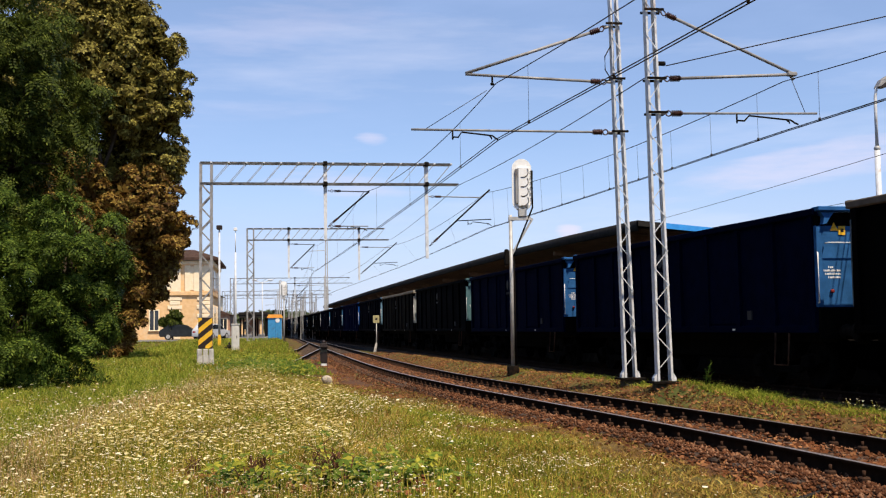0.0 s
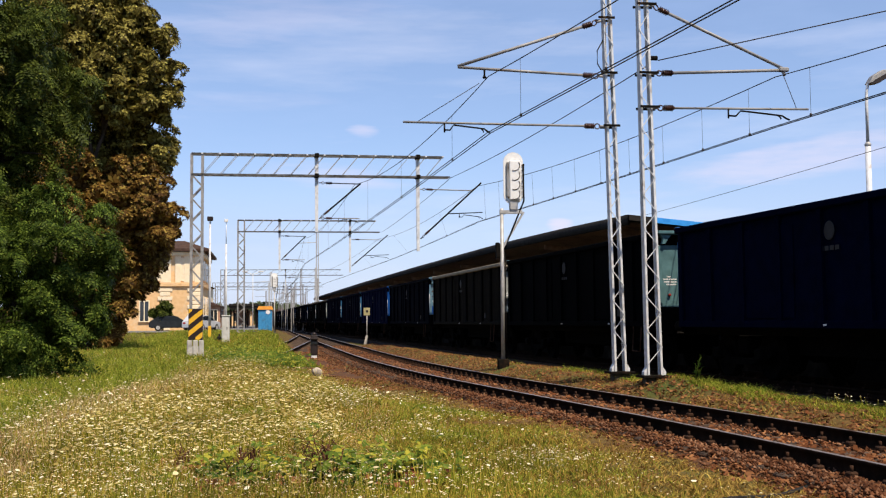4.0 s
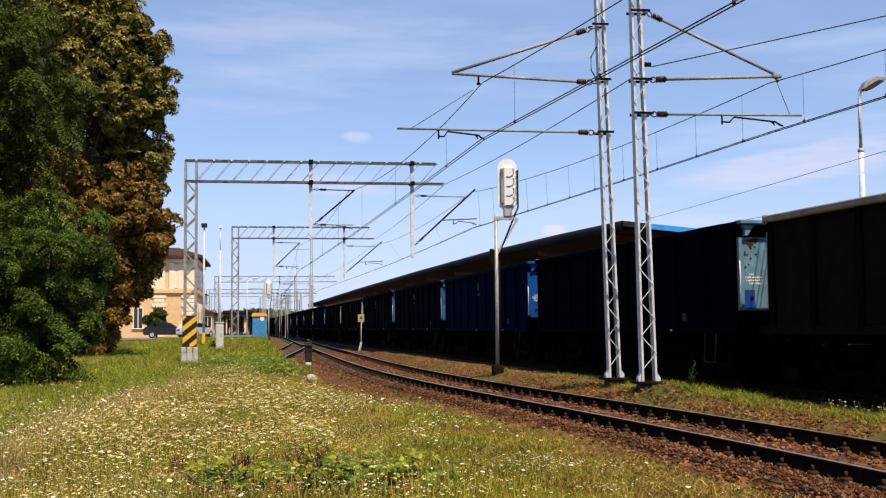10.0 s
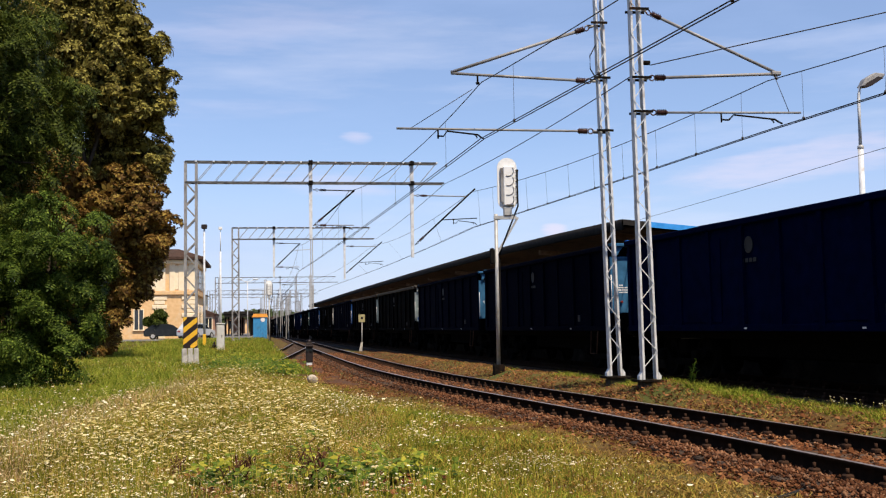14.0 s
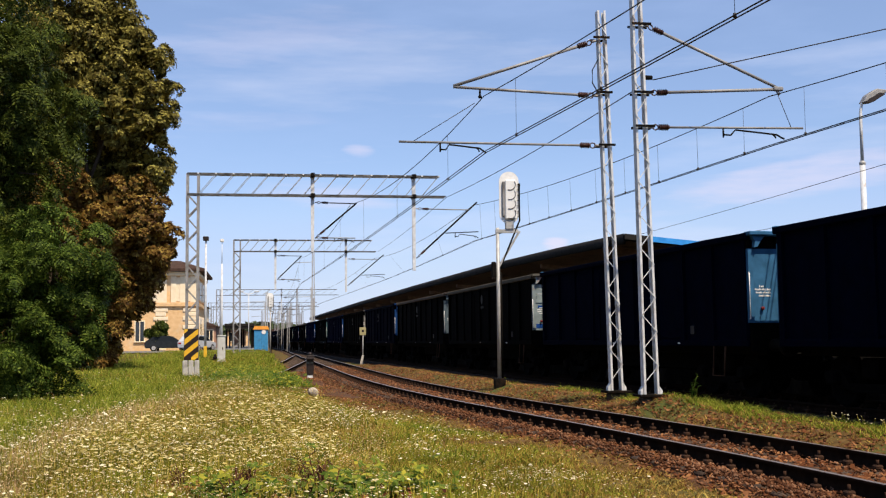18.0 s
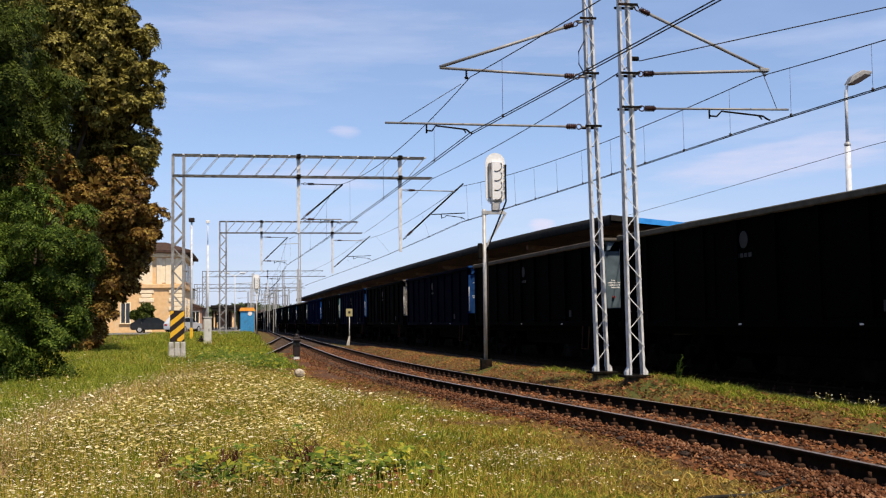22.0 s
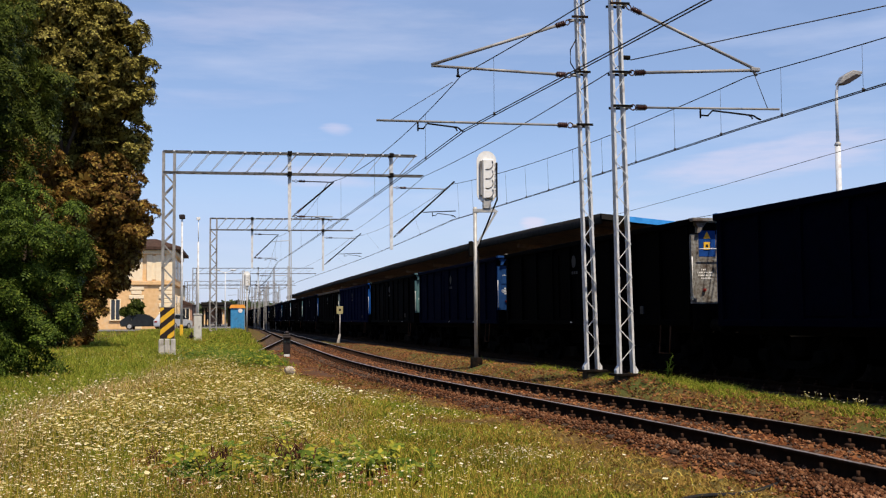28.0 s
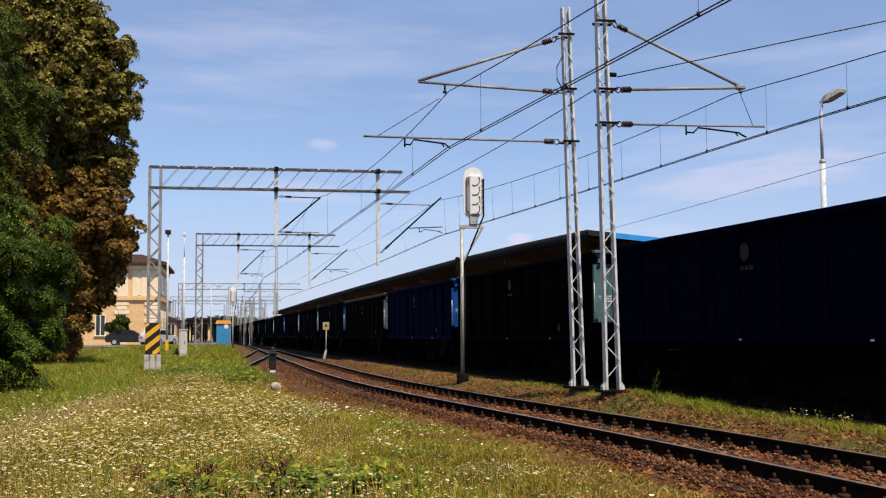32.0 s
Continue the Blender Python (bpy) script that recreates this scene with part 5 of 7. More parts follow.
def lamp_post(m, h, arm_x, label, group="lamp posts", head_tilt=12):
    t = empty("lamp_post", m, label, "lamp post", group)
    b = B()
    tube(b, [(0, 0, 0), (0, 0, h * 0.73)], 0.12, 10, 0.105)
    part("lower_pole", b, "mast_paint", t)
    b = B()
    tube(b, [(0, 0, h * 0.73), (0, 0, h - 0.9), (0.02 * arm_x, 0, h - 0.5), (arm_x * 0.12, 0, h - 0.22), (arm_x * 0.4, 0, h - 0.04)], 0.07, 10, 0.045)
    part("upper_pole", b, "mast_paint", t)
    b = B()
    lathe(b, [(0.105, h * 0.73 - 0.08), (0.125, h * 0.73 - 0.04), (0.125, h * 0.73 + 0.02), (0.08, h * 0.73 + 0.08)], 10)
    part("collar", b, "galvanised", t)
    sx = 1 if arm_x > 0 else -1
    x0 = arm_x * 0.05
    rise = [(x0, h - 0.2), (x0 + sx * 0.42, h - 0.12), (x0 + sx * 0.98, h + 0.22), (x0 + sx * 1.0, h + 0.32), (x0 + sx * 0.6, h + 0.36), (x0 + sx * 0.2, h + 0.12)]
    b = B()
    prism(b, rise, -0.2, 0.2)
    bmesh.ops.bevel(b, geom=b.edges[:], offset=0.03, segments=1, affect="EDGES")
    part("lamp_head", b, "gantry_steel", t, "grey lamp head")
    b = B()
    prism(b, [(x0 + sx * 0.06, h - 0.22), (x0 + sx * 0.42, h - 0.17), (x0 + sx * 0.94, h + 0.15), (x0 + sx * 0.7, h + 0.2), (x0 + sx * 0.25, h - 0.05)], -0.215, 0.19)
    part("lens", b, "black_paint", t, "dark lamp glass")
    b = B()
    lathe(b, [(0.16, -0.1), (0.16, 0.05), (0.1, 0.1)], 10)
    part("foot", b, "concrete", t)
    return t


lamp_post(pose(22.36, 40, 1.13), 9.36, 0.6, "tall pale street lamp on the platform behind the train")


def station_pole(x, y, z, h, cap, label):
    t = empty("pole", pose(x, y, z), label, "pole", "poles by the station")
    b = B()
    tube(b, [(0, 0, 0), (0, 0, h)], 0.09, 8, 0.06)
    part("shaft", b, "mast_paint", t)
    b = B()
    if cap:
        bbox(b, -0.2, -0.2, h, 0.2, 0.2, h + 0.3, 0.04)
        part("lamp_head", b, "black_paint", t, "small dark lamp head")
    else:
        tube(b, [(0, 0, h), (0, 0, h + 1.6)], 0.03, 6, 0.02)
        part("mast_tip", b, "white_enamel", t)
        b = B()
        bbox(b, -0.12, -0.12, h + 1.5, 0.12, 0.12, h + 1.7, 0.02)
        part("aerial", b, "white_enamel", t)
    b = B()
    bbox(b, -0.11, -0.11, 0.15, 0.11, 0.11, 0.95, 0.02)
    part("collar", b, "yellow_paint", t, "yellow painted foot")


station_pole(-4.75, 80, 0.1, 8.3, True, "slim grey pole with a dark lamp on top")
station_pole(-3.55, 78, 0.05, 6.6, False, "slim grey pole with a small aerial")
for x, y in ((-2.9, 130),):
    t = empty("twin_lamp", pose(x, y, 0.48), "white twin-armed platform lamp", "lamp post", "platform lamps")
    b = B()
    tube(b, [(0, 0, 0), (0, 0, 6.3)], 0.06, 8, 0.045)
    part("shaft", b, "mast_paint", t)
    b = B()
    tube(b, [(-0.9, 0, 6.5), (0, 0, 6.2), (0.9, 0, 6.5)], 0.04, 6)
    part("cross_arm", b, "white_enamel", t)
    for sx in (-0.9, 0.9):
        b = B()
        bbox(b, sx - 0.32, -0.15, 6.47, sx + 0.32, 0.15, 6.62, 0.05)
        part("lamp_head", b, "mast_paint", t)


# ---- platform and its canopy behind the train ----
def make_platform():
    off0, off1 = 2.0, 9.5
    strip("platform", TRAIN, -40, 260, 2.0, [off0, off0, off0 + 0.25, off1, off1], [-0.4, 0.95, 0.96, 0.96, -0.4], "platform_edge", "dark platform behind the train, shade put into its colour", z=TRAIN_Z)
    c = empty("platform_canopy", None, "long dark platform canopy with a bright blue end fascia", "platform canopy")
    s0, s1, step = 37.5, 185, 4.0
    ss = np.arange(s0, s1 + step, step)

    def sheet(name, off, zz, mat):
        V = []
        for s in ss:
            for o, z in zip(off, zz):
                x, y = TRAIN.side(s, o)
                V.append((x, y, z + float(np.interp(s, [37.5, 46, 56, 80, 110, 185], [0, 0.14, 0.24, 0.28, 0.26, 0.15]))))
        n = len(off)
        F = [(i * n + k, i * n + (k + 1) % n, (i + 1) * n + (k + 1) % n, (i + 1) * n + k) for i in range(len(ss) - 1) for k in range(n)]
        o = mesh_object(name, V, F, mat, c)
        return o
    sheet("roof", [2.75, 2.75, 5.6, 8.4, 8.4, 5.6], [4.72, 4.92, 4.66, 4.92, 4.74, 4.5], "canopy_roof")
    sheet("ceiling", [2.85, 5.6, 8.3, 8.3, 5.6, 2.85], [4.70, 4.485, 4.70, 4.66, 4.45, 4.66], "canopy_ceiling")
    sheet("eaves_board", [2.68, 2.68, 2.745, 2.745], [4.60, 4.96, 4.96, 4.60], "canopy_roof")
    for k, (o0, z0, o1, z1) in enumerate(((2.7, 4.76, 3.55, 4.684), (3.555, 4.684, 5.6, 4.50), (5.6, 4.50, 8.4, 4.76))):
        (xa, ya), (xb, yb) = TRAIN.side(s0 - 0.05, o0), TRAIN.side(s0 - 0.05, o1)
        b = B()
        hexa(b, [(xa, ya - 0.06, z0), (xb, yb - 0.06, z1), (xb, yb, z1), (xa, ya, z0), (xa, ya - 0.06, z0 + 0.19), (xb, yb - 0.06, z1 + 0.19), (xb, yb, z1 + 0.19), (xa, ya, z0 + 0.19)])
        part("end_fascia" if k else "barge_board", b, "fascia_blue" if k else "canopy_roof", c, "bright blue end fascia" if k else "dark weathered barge board")
    for s in np.arange(s0 + 2, 160, 9.0):
        x, y = TRAIN.side(s, 5.6)
        b = B()
        bbox(b, x - 0.14, y - 0.14, 1.13, x + 0.14, y + 0.14, 4.45, 0.03)
        part("column", b, "dark_steel", c)
        xa, ya = TRAIN.side(s, 2.9)
        xb, yb = TRAIN.side(s, 8.2)
        b = B()
        bar(b, (xa, ya, 4.55), (x, y, 4.3), 0.12, 0.2)
        bar(b, (x, y, 4.3), (xb, yb, 4.55), 0.12, 0.2)
        part("beam", b, "canopy_ceiling", c)


make_platform()


# ---- station on the other side ----
def facade_window(parent, x, z, w, h, y):
    b = B()
    for x0, x1, z0, z1 in ((x - w / 2 - 0.1, x + w / 2 + 0.1, z + h, z + h + 0.12), (x - w / 2 - 0.1, x - w / 2, z, z + h), (x + w / 2, x + w / 2 + 0.1, z, z + h), (x - 0.04, x + 0.04, z, z + h)):
        box(b, x0, y - 0.06, z0, x1, y + 0.02, z1)
    wn = part("window", b, "render_cream", parent)
    b = B()
    box(b, x - w / 2, y - 0.012, z, x + w / 2, y + 0.01, z + h)
    part("pane", b, "window_glass", wn)
    b = B()
    bbox(b, x - w / 2 - 0.15, y - 0.18, z - 0.1, x + w / 2 + 0.15, y + 0.02, z - 0.004, 0.02)
    part("sill", b, "render_cream", wn)


def station_house():
    """The gable end faces down the line, the long side faces the tracks."""
    h = empty("station_house", pose(-7.5, 112, 0.45, 0, 0, 0.5), "two-storey cream and yellow station house with a dark roof", "house")
    W, D, H = 13.0, 15.0, 7.75
    b = B()
    box(b, -W, 0, 0, 0, D, H)
    part("wall", b, "render_yellow", h)
    # end wall: broad pale pilasters above, rusticated corner below
    for x, w in ((-0.32, 0.30), (-1.35, 0.26), (-2.2, 0.26), (-3.35, 0.5), (-4.9, 0.26), (-5.8, 0.26), (-7.0, 0.5), (-8.6, 0.26), (-9.5, 0.26), (-11.0, 0.5)):
        b = B()
        bbox(b, x - w, -0.11, 4.72, x + w, -0.002, 7.3, 0.02)
        part("pilaster", b, "render_cream", h)
    for x0, x1 in ((-1.08, -0.63), (-1.94, -1.62), (-4.62, -3.87), (-8.32, -7.52)):
        b = B()
        bbox(b, x0, -0.06, 4.85, x1, -0.002, 7.15, 0.015)
        part("wall_panel", b, "render_cream", h)
    b = B()
    bbox(b, -W - 0.1, -0.22, 4.34, 0.22, -0.002, 4.7, 0.03)
    bbox(b, 0.002, -0.22, 4.34, 0.22, D + 0.1, 4.7, 0.03)
    part("string_course", b, "render_yellow", h)
    b = B()
    bbox(b, -W - 0.15, -0.3, 7.34, 0.3, D + 0.3, 7.74, 0.05)
    part("cornice", b, "render_cream", h)
    for k in range(10):
        w = 1.3 if k % 2 else 1.02
        b = B()
        bbox(b, -w, -0.1, 0.1 + 0.415 * k, 0.1, 0.5 if k % 2 else 0.8, 0.46 + 0.415 * k, 0.035)
        part("quoin", b, "render_cream", h)
        b = B()
        bbox(b, -3.9 - (0.2 if k % 2 else 0), -0.1, 0.1 + 0.415 * k, -2.9 + (0.2 if k % 2 else 0), -0.002, 0.46 + 0.415 * k, 0.035)
        part("quoin", b, "render_cream", h)
    # low dark roof with a deep overhang and a flat top
    b = B()
    lo = [(-W - 0.75, -0.8), (0.8, -0.8), (0.8, D + 0.8), (-W - 0.75, D + 0.8)]
    hi = [(-W + 2.0, 1.6), (-1.7, 1.6), (-1.7, D - 1.8), (-W + 2.0, D - 1.8)]
    ring = [[b.verts.new((x, y, z)) for x, y in pts] for pts, z in ((lo, 7.75), (lo, 8.0), (hi, 8.9))]
    for u, v in zip(ring, ring[1:]):
        for k in range(4):
            b.faces.new((u[k], u[(k + 1) % 4], v[(k + 1) % 4], v[k]))
    b.faces.new(ring[0][::-1])
    b.faces.new(ring[2])
    bmesh.ops.recalc_face_normals(b, faces=b.faces[:])
    part("roof", b, "roof_tile", h)
    b = B()
    bbox(b, -4.6, 6.5, 8.3, -3.9, 7.2, 10.0, 0.03)
    part("chimney", b, "red_brown_wall", h)
    for x in (-5.35, -9.05):
        facade_window(h, x, 1.0, 0.8, 1.9, -0.01)
    facade_window(h, -6.3, 5.15, 0.6, 1.7, -0.01)
    for y in (2, 4.6, 7.2, 9.8, 12.4):
        for z0, z1 in ((5.1, 6.9), (0.3, 3.3)):
            b = B()
            bbox(b, 0.002, y - 0.6, z0 - 0.12, 0.1, y + 0.6, z1 + 0.16, 0.015)
            wn = part("window", b, "render_cream", h)
            b = B()
            box(b, 0.102, y - 0.45, z0, 0.115, y + 0.45, z1)
            part("pane", b, "window_glass", wn)


station_house()


def low_house(x, y, w, d, hh, mat, roof, label, windows=3):
    h = empty("house", pose(x, y, 0.45), label, "house", "houses by the station")
    b = B()
    box(b, -w / 2, 0, 0, w / 2, d, hh)
    part("wall", b, mat, h)
    b = B()
    prism(b, [(-w / 2 - 0.4, hh + 0.003), (w / 2 + 0.4, hh + 0.003), (0, hh + w * 0.22)], -0.4, d + 0.4)
    part("roof", b, roof, h)
    for k in range(windows):
        xx = -w / 2 + w * (k + 0.5) / windows
        for z in ((1.0, 4.2) if hh > 5 else (1.0,)):
            facade_window(h, xx, z, 0.9, 1.5, -0.01)
    return h


low_house(-10.6, 160, 5, 14, 3.0, "red_brown_wall", "roof_tile", "reddish plastered house behind the station", 3)
low_house(-15.6, 185, 9, 12, 6.5, "render_cream", "roof_tile", "cream house in the distance", 4)
low_house(-6.8, 215, 4, 10, 2.6, "render_yellow", "roof_tile", "low yellow house in the distance", 2)


low_house(0.6, 345, 9, 10, 3.0, "red_brown_wall", "roof_tile", "long reddish building at the end of the station", 4)
low_house(9.0, 360, 7, 10, 3.6, "render_cream", "roof_tile", "pale house beyond the tracks", 3)


def shelter():
    c = empty("platform_shelter", pose(-4.2, 138, 0.45), "dark flat-roofed platform shelter", "shelter")
    b = B()
    bbox(b, -1.75, 0, 2.7, 1.75, 30, 3.05, 0.04)
    bbox(b, -1.65, 0.1, 2.35, 1.65, 0.3, 2.68, 0.02)
    part("roof", b, "canopy_roof", c)
    for x in (-1.5, 0.0, 1.5):
        for y in (0.5, 10, 20):
            b = B()
            bbox(b, x - 0.1, y - 0.1, 0, x + 0.1, y + 0.1, 2.7, 0.02)
            part("post", b, "dark_steel", c)
    b = B()
    box(b, -1.6, 24, 0.3, 0.2, 24.2, 2.5)
    part("back_wall", b, "red_brown_wall", c)


shelter()


def car(m, mat, label):
    c = empty("car", m, label, "car", "parked cars")
    b = B()
    prism(b, [(-2.1, 0.3), (2.1, 0.3), (2.15, 0.62), (2.05, 0.82), (1.1, 0.92), (0.35, 1.42), (-1.2, 1.46), (-1.95, 0.98), (-2.12, 0.9), (-2.15, 0.5)], -0.86, 0.86)
    bmesh.ops.bevel(b, geom=[e for e in b.edges], offset=0.07, segments=2, affect="EDGES")
    part("body", b, mat, c)
    for sy in (-1, 1):
        b = B()
        prism(b, [(0.85, 0.95), (0.3, 1.34), (-1.1, 1.38), (-1.65, 1.0)], sy * 0.862 - 0.006, sy * 0.862 + 0.006)
        part("side_window", b, "window_glass", c)
    b = B()
    hexa(b, [(1.06, -0.7, 0.96), (1.09, -0.7, 0.96), (1.09, 0.7, 0.96), (1.06, 0.7, 0.96), (0.42, -0.6, 1.41), (0.45, -0.6, 1.41), (0.45, 0.6, 1.41), (0.42, 0.6, 1.41)])
    part("windscreen", b, "window_glass", c)
    for x in (-1.3, 1.32):
        for sy in (-0.78, 0.78):
            b = B()
            lathe(b, [(0.2, -0.1), (0.3, -0.11), (0.32, -0.06), (0.32, 0.06), (0.3, 0.11), (0.2, 0.1)], 16, "y", (0, 0, 0))
            wh = part("wheel", b, "rubber", c)
            wh.location = (x, sy, 0.32)
            b = B()
            lathe(b, [(0.19, -0.115), (0.19, 0.115), (0.05, 0.12)], 12, "y")
            part("rim", b, "galvanised", wh)
    for sy in (-0.6, 0.6):
        b = B()
        bbox(b, 2.06, sy - 0.18, 0.6, 2.17, sy + 0.18, 0.74, 0.02)
        part("headlight", b, "white_enamel", c)
        b = B()
        bbox(b, -2.16, sy - 0.15, 0.65, -2.08, sy + 0.15, 0.82, 0.02)
        part("tail_light", b, "red_paint", c)


car(pose(-9.9, 109, 0.5, 0, 0, 4), "car_dark", "dark parked hatchback on the station yard")
car(pose(-7.05, 106.5, 0.5, 0, 0, 65), "car_light", "silver parked car on the station yard")
car(pose(-8.2, 118, 0.5, 0, 0, -8), "car_light", "light parked car beside the station house")
strip("yard", NEAR, 92, 260, 4.0, [-22, -4.6], [0.53, 0.53], "asphalt", "worn asphalt yard in front of the station")


# ---- trees ----
def leaf_shapes(kind, rng, n):
    """Leaf patterns in their own plane, as lists of quads (k, 4, 2)."""
    quads = []
    if kind == "fan":
        for a in np.linspace(-1.9, 1.9, 5):
            l, w = 1.0 - 0.14 * abs(a), 0.22
            d, e = np.array([np.sin(a), np.cos(a)]), np.array([np.cos(a), -np.sin(a)])
            quads.append([d * 0.02, d * 0.6 * l + e * w, d * l, d * 0.6 * l - e * w])
    elif kind == "pinnate":
        for k in range(4):
            y = 0.1 + 0.24 * k
            for s in (-1, 1):
                quads.append([[0, y], [s * 0.14, y + 0.12], [s * 0.36, y + 0.09], [s * 0.16, y - 0.05]])
        quads.append([[0, 1.0], [0.08, 1.12], [0, 1.3], [-0.08, 1.12]])
    else:
        quads.append([[-0.5, 0], [0.5, 0], [0.3, 1], [-0.3, 1]])
    return np.array(quads, dtype=float)


def scatter_leaves(name, centres, normals, size, kind, material, parent, seed, droop=0.3):
    rng = np.random.RandomState(seed)
    n = len(centres)
    q = leaf_shapes(kind, rng, n)
    nrm = normals + rng.normal(0, 0.42, (n, 3))
    nrm[:, 2] += 0.35
    nrm /= np.linalg.norm(nrm, axis=1)[:, None]
    up = rng.normal(0, 1, (n, 3)) + np.array([0, 0, -droop * 2])
    up -= nrm * (up * nrm).sum(1)[:, None]
    up /= np.linalg.norm(up, axis=1)[:, None]
    rt = np.cross(up, nrm)
    sz = size * rng.uniform(0.65, 1.3, n)
    k = len(q)
    V = centres[:, None, None, :] + sz[:, None, None, None] * (q[None, :, :, 0, None] * rt[:, None, None, :] + q[None, :, :, 1, None] * up[:, None, None, :])
    bend = (q[:, :, 1] ** 2)[None] * 0.16 * sz[:, None, None]
    V = V - bend[..., None] * nrm[:, None, None, :]
    V = V.reshape(-1, 3)
    F = np.arange(len(V)).reshape(-1, 4)
    return mesh_object(name, V, F, material, parent)


def tree(name, base, trunk_h, trunk_r, lobes, count, size, kind, material, label, seed, inner=0.35, clump=55):
    """A tapered trunk, limbs to every lobe of the crown, and a crown of single leaves."""
    t = empty(name, pose(*base), label, "tree", "trees beside the line")
    rng = np.random.RandomState(seed)
    b = B()
    pts = [(0.12 * math.sin(k * 1.3), 0.1 * math.cos(k * 1.7), trunk_h * k / 5) for k in range(6)]
    tube(b, pts, trunk_r, 10, trunk_r * 0.55)
    part("trunk", b, "bark", t)
    top = Vector(pts[3])
    for c, r in lobes:
        b = B()
        c = Vector(c)
        mid = top.lerp(c, 0.5) + Vector(rng.normal(0, 0.3, 3))
        tube(b, [top, mid, c], trunk_r * 0.4, 7, 0.05)
        for k in range(5):
            e = c + Vector(rng.normal(0, 1, 3)).normalized() * r * 0.85
            tube(b, [mid.lerp(c, 0.5), c.lerp(e, 0.5) + Vector(rng.normal(0, 0.15, 3)), e], 0.06, 5, 0.015)
        part("limb", b, "bark", t)
    vol = np.array([r * r for _, r in lobes])
    cs, ns, core = [], [], []
    for (c, r), share_n in zip(lobes, (count * vol / vol.sum()).astype(int)):
        # clumps of leaves gather round twig ends on the lobe's outside; each is a rough dome, open below
        k = max(8, int(share_n / clump))
        d = rng.normal(0, 1, (k, 3))
        d /= np.linalg.norm(d, axis=1)[:, None]
        rad = r * np.where(rng.rand(k) < inner, rng.uniform(0.45, 0.85, k), rng.uniform(0.8, 1.02, k))
        cl = np.array(c) + d * rad[:, None]
        size_c = (0.13 * r + 0.16) * rng.uniform(0.6, 1.35, k) * (clump / 55) ** 0.4
        idx = rng.randint(0, k, share_n)
        e = rng.normal(0, 1, (share_n, 3)) + 0.7 * d[idx] + np.array([0, 0, 0.6])
        e /= np.linalg.norm(e, axis=1)[:, None]
        p = cl[idx] + e * (size_c[idx] * rng.uniform(0.75, 1.12, share_n))[:, None] * np.array([1, 1, 0.8])
        cs.append(p)
        ns.append(e)
        # large leaves deep inside close the crown
        m = share_n // (9 if kind == "fan" else 6)
        g = rng.normal(0, 1, (m, 3))
        g *= (0.72 * r * rng.uniform(0.3, 1.0, m) ** 0.4 / np.linalg.norm(g, axis=1))[:, None]
        core.append(np.array(c) + g)
    core = np.concatenate(core)
    scatter_leaves("inner_crown", core, rng.normal(0, 1, core.shape), (2.2 if kind == "fan" else 1.3) * size, kind, material, t, seed + 2)
    scatter_leaves("crown", np.concatenate(cs), np.concatenate(ns), size, kind, material, t, seed + 1)
    return t


tree("chestnut_tree", (-9.45, 60, 0.0), 9, 0.42,
     [((0.3, -0.6, 15.0), 3.7), ((-0.9, 0.4, 18.6), 3.2), ((1.2, 1.2, 10.4), 2.7), ((-2.8, 1.4, 9.8), 3.2), ((-3.5, 0.0, 15.2), 3.9), ((2.45, -1.6, 13.7), 2.1), ((2.6, -0.8, 10.3), 1.5), ((2.4, -1.5, 15.9), 1.5), ((1.3, -1.2, 17.2), 1.5),
      ((-0.4, -2.8, 13.6), 2.0), ((1.5, -2.9, 12.6), 1.7), ((-1.9, -2.6, 12.8), 1.6), ((3.2, -1.8, 12.4), 1.1), ((0.6, -1.4, 8.9), 1.3)],
     44000, 0.215, "fan", "chestnut_leaf", "tall horse chestnut with yellow-brown late summer leaves", 11, 0.15, 70)
tree("chestnut_tree", (-9.3, 57.5, 0.0), 6, 0.36,
     [((1.9, -0.6, 7.2), 2.2), ((2.55, -0.8, 6.1), 1.9), ((-0.6, 0.6, 5.2), 2.8), ((-2.2, -0.5, 8.0), 2.8), ((1.3, -0.2, 4.2), 2.0), ((0.4, -0.8, 2.4), 1.6), ((-1.6, -0.2, 2.6), 1.9), ((2.3, -0.8, 4.9), 1.4), ((1.9, -0.8, 3.4), 1.2), ((1.2, -0.8, 1.9), 1.1), ((0.7, -0.8, 0.9), 0.9), ((2.0, -0.8, 4.1), 1.25)],
     36000, 0.22, "fan", "chestnut_brown", "horse chestnut with browned leaves hanging low", 12, 0.15, 65)
tree("robinia_tree", (-8.0, 32.5, -0.15), 6, 0.22,
     [((0.6, 0, 8.1), 2.3), ((-0.1, 0.6, 10.3), 2.1), ((0.5, -0.6, 6.5), 1.6), ((-2.0, 0, 7.2), 2.5), ((-0.5, 0.4, 5.2), 1.9), ((-1.8, 0, 4.4), 2.3)],
     14500, 0.31, "pinnate", "robinia_leaf", "dark green robinia tree with feathery leaves", 13, 0.15, 60)
tree("robinia_bush", (-6.4, 29.0, -0.15), 2.2, 0.12,
     [((0.9, 0, 3.4), 1.4), ((-1.0, 0.2, 3.6), 1.5), ((1.2, 0.2, 2.1), 1.15), ((-0.2, -0.3, 1.7), 1.5), ((-1.9, 0, 1.9), 1.6), ((0.9, -0.2, 0.9), 0.95), ((-1.0, -0.6, 0.8), 1.15), ((-2.6, 0.2, 3.4), 1.5)],
     15000, 0.24, "pinnate", "bush_leaf", "dense green robinia bush with feathery leaves", 14, 0.15, 60)
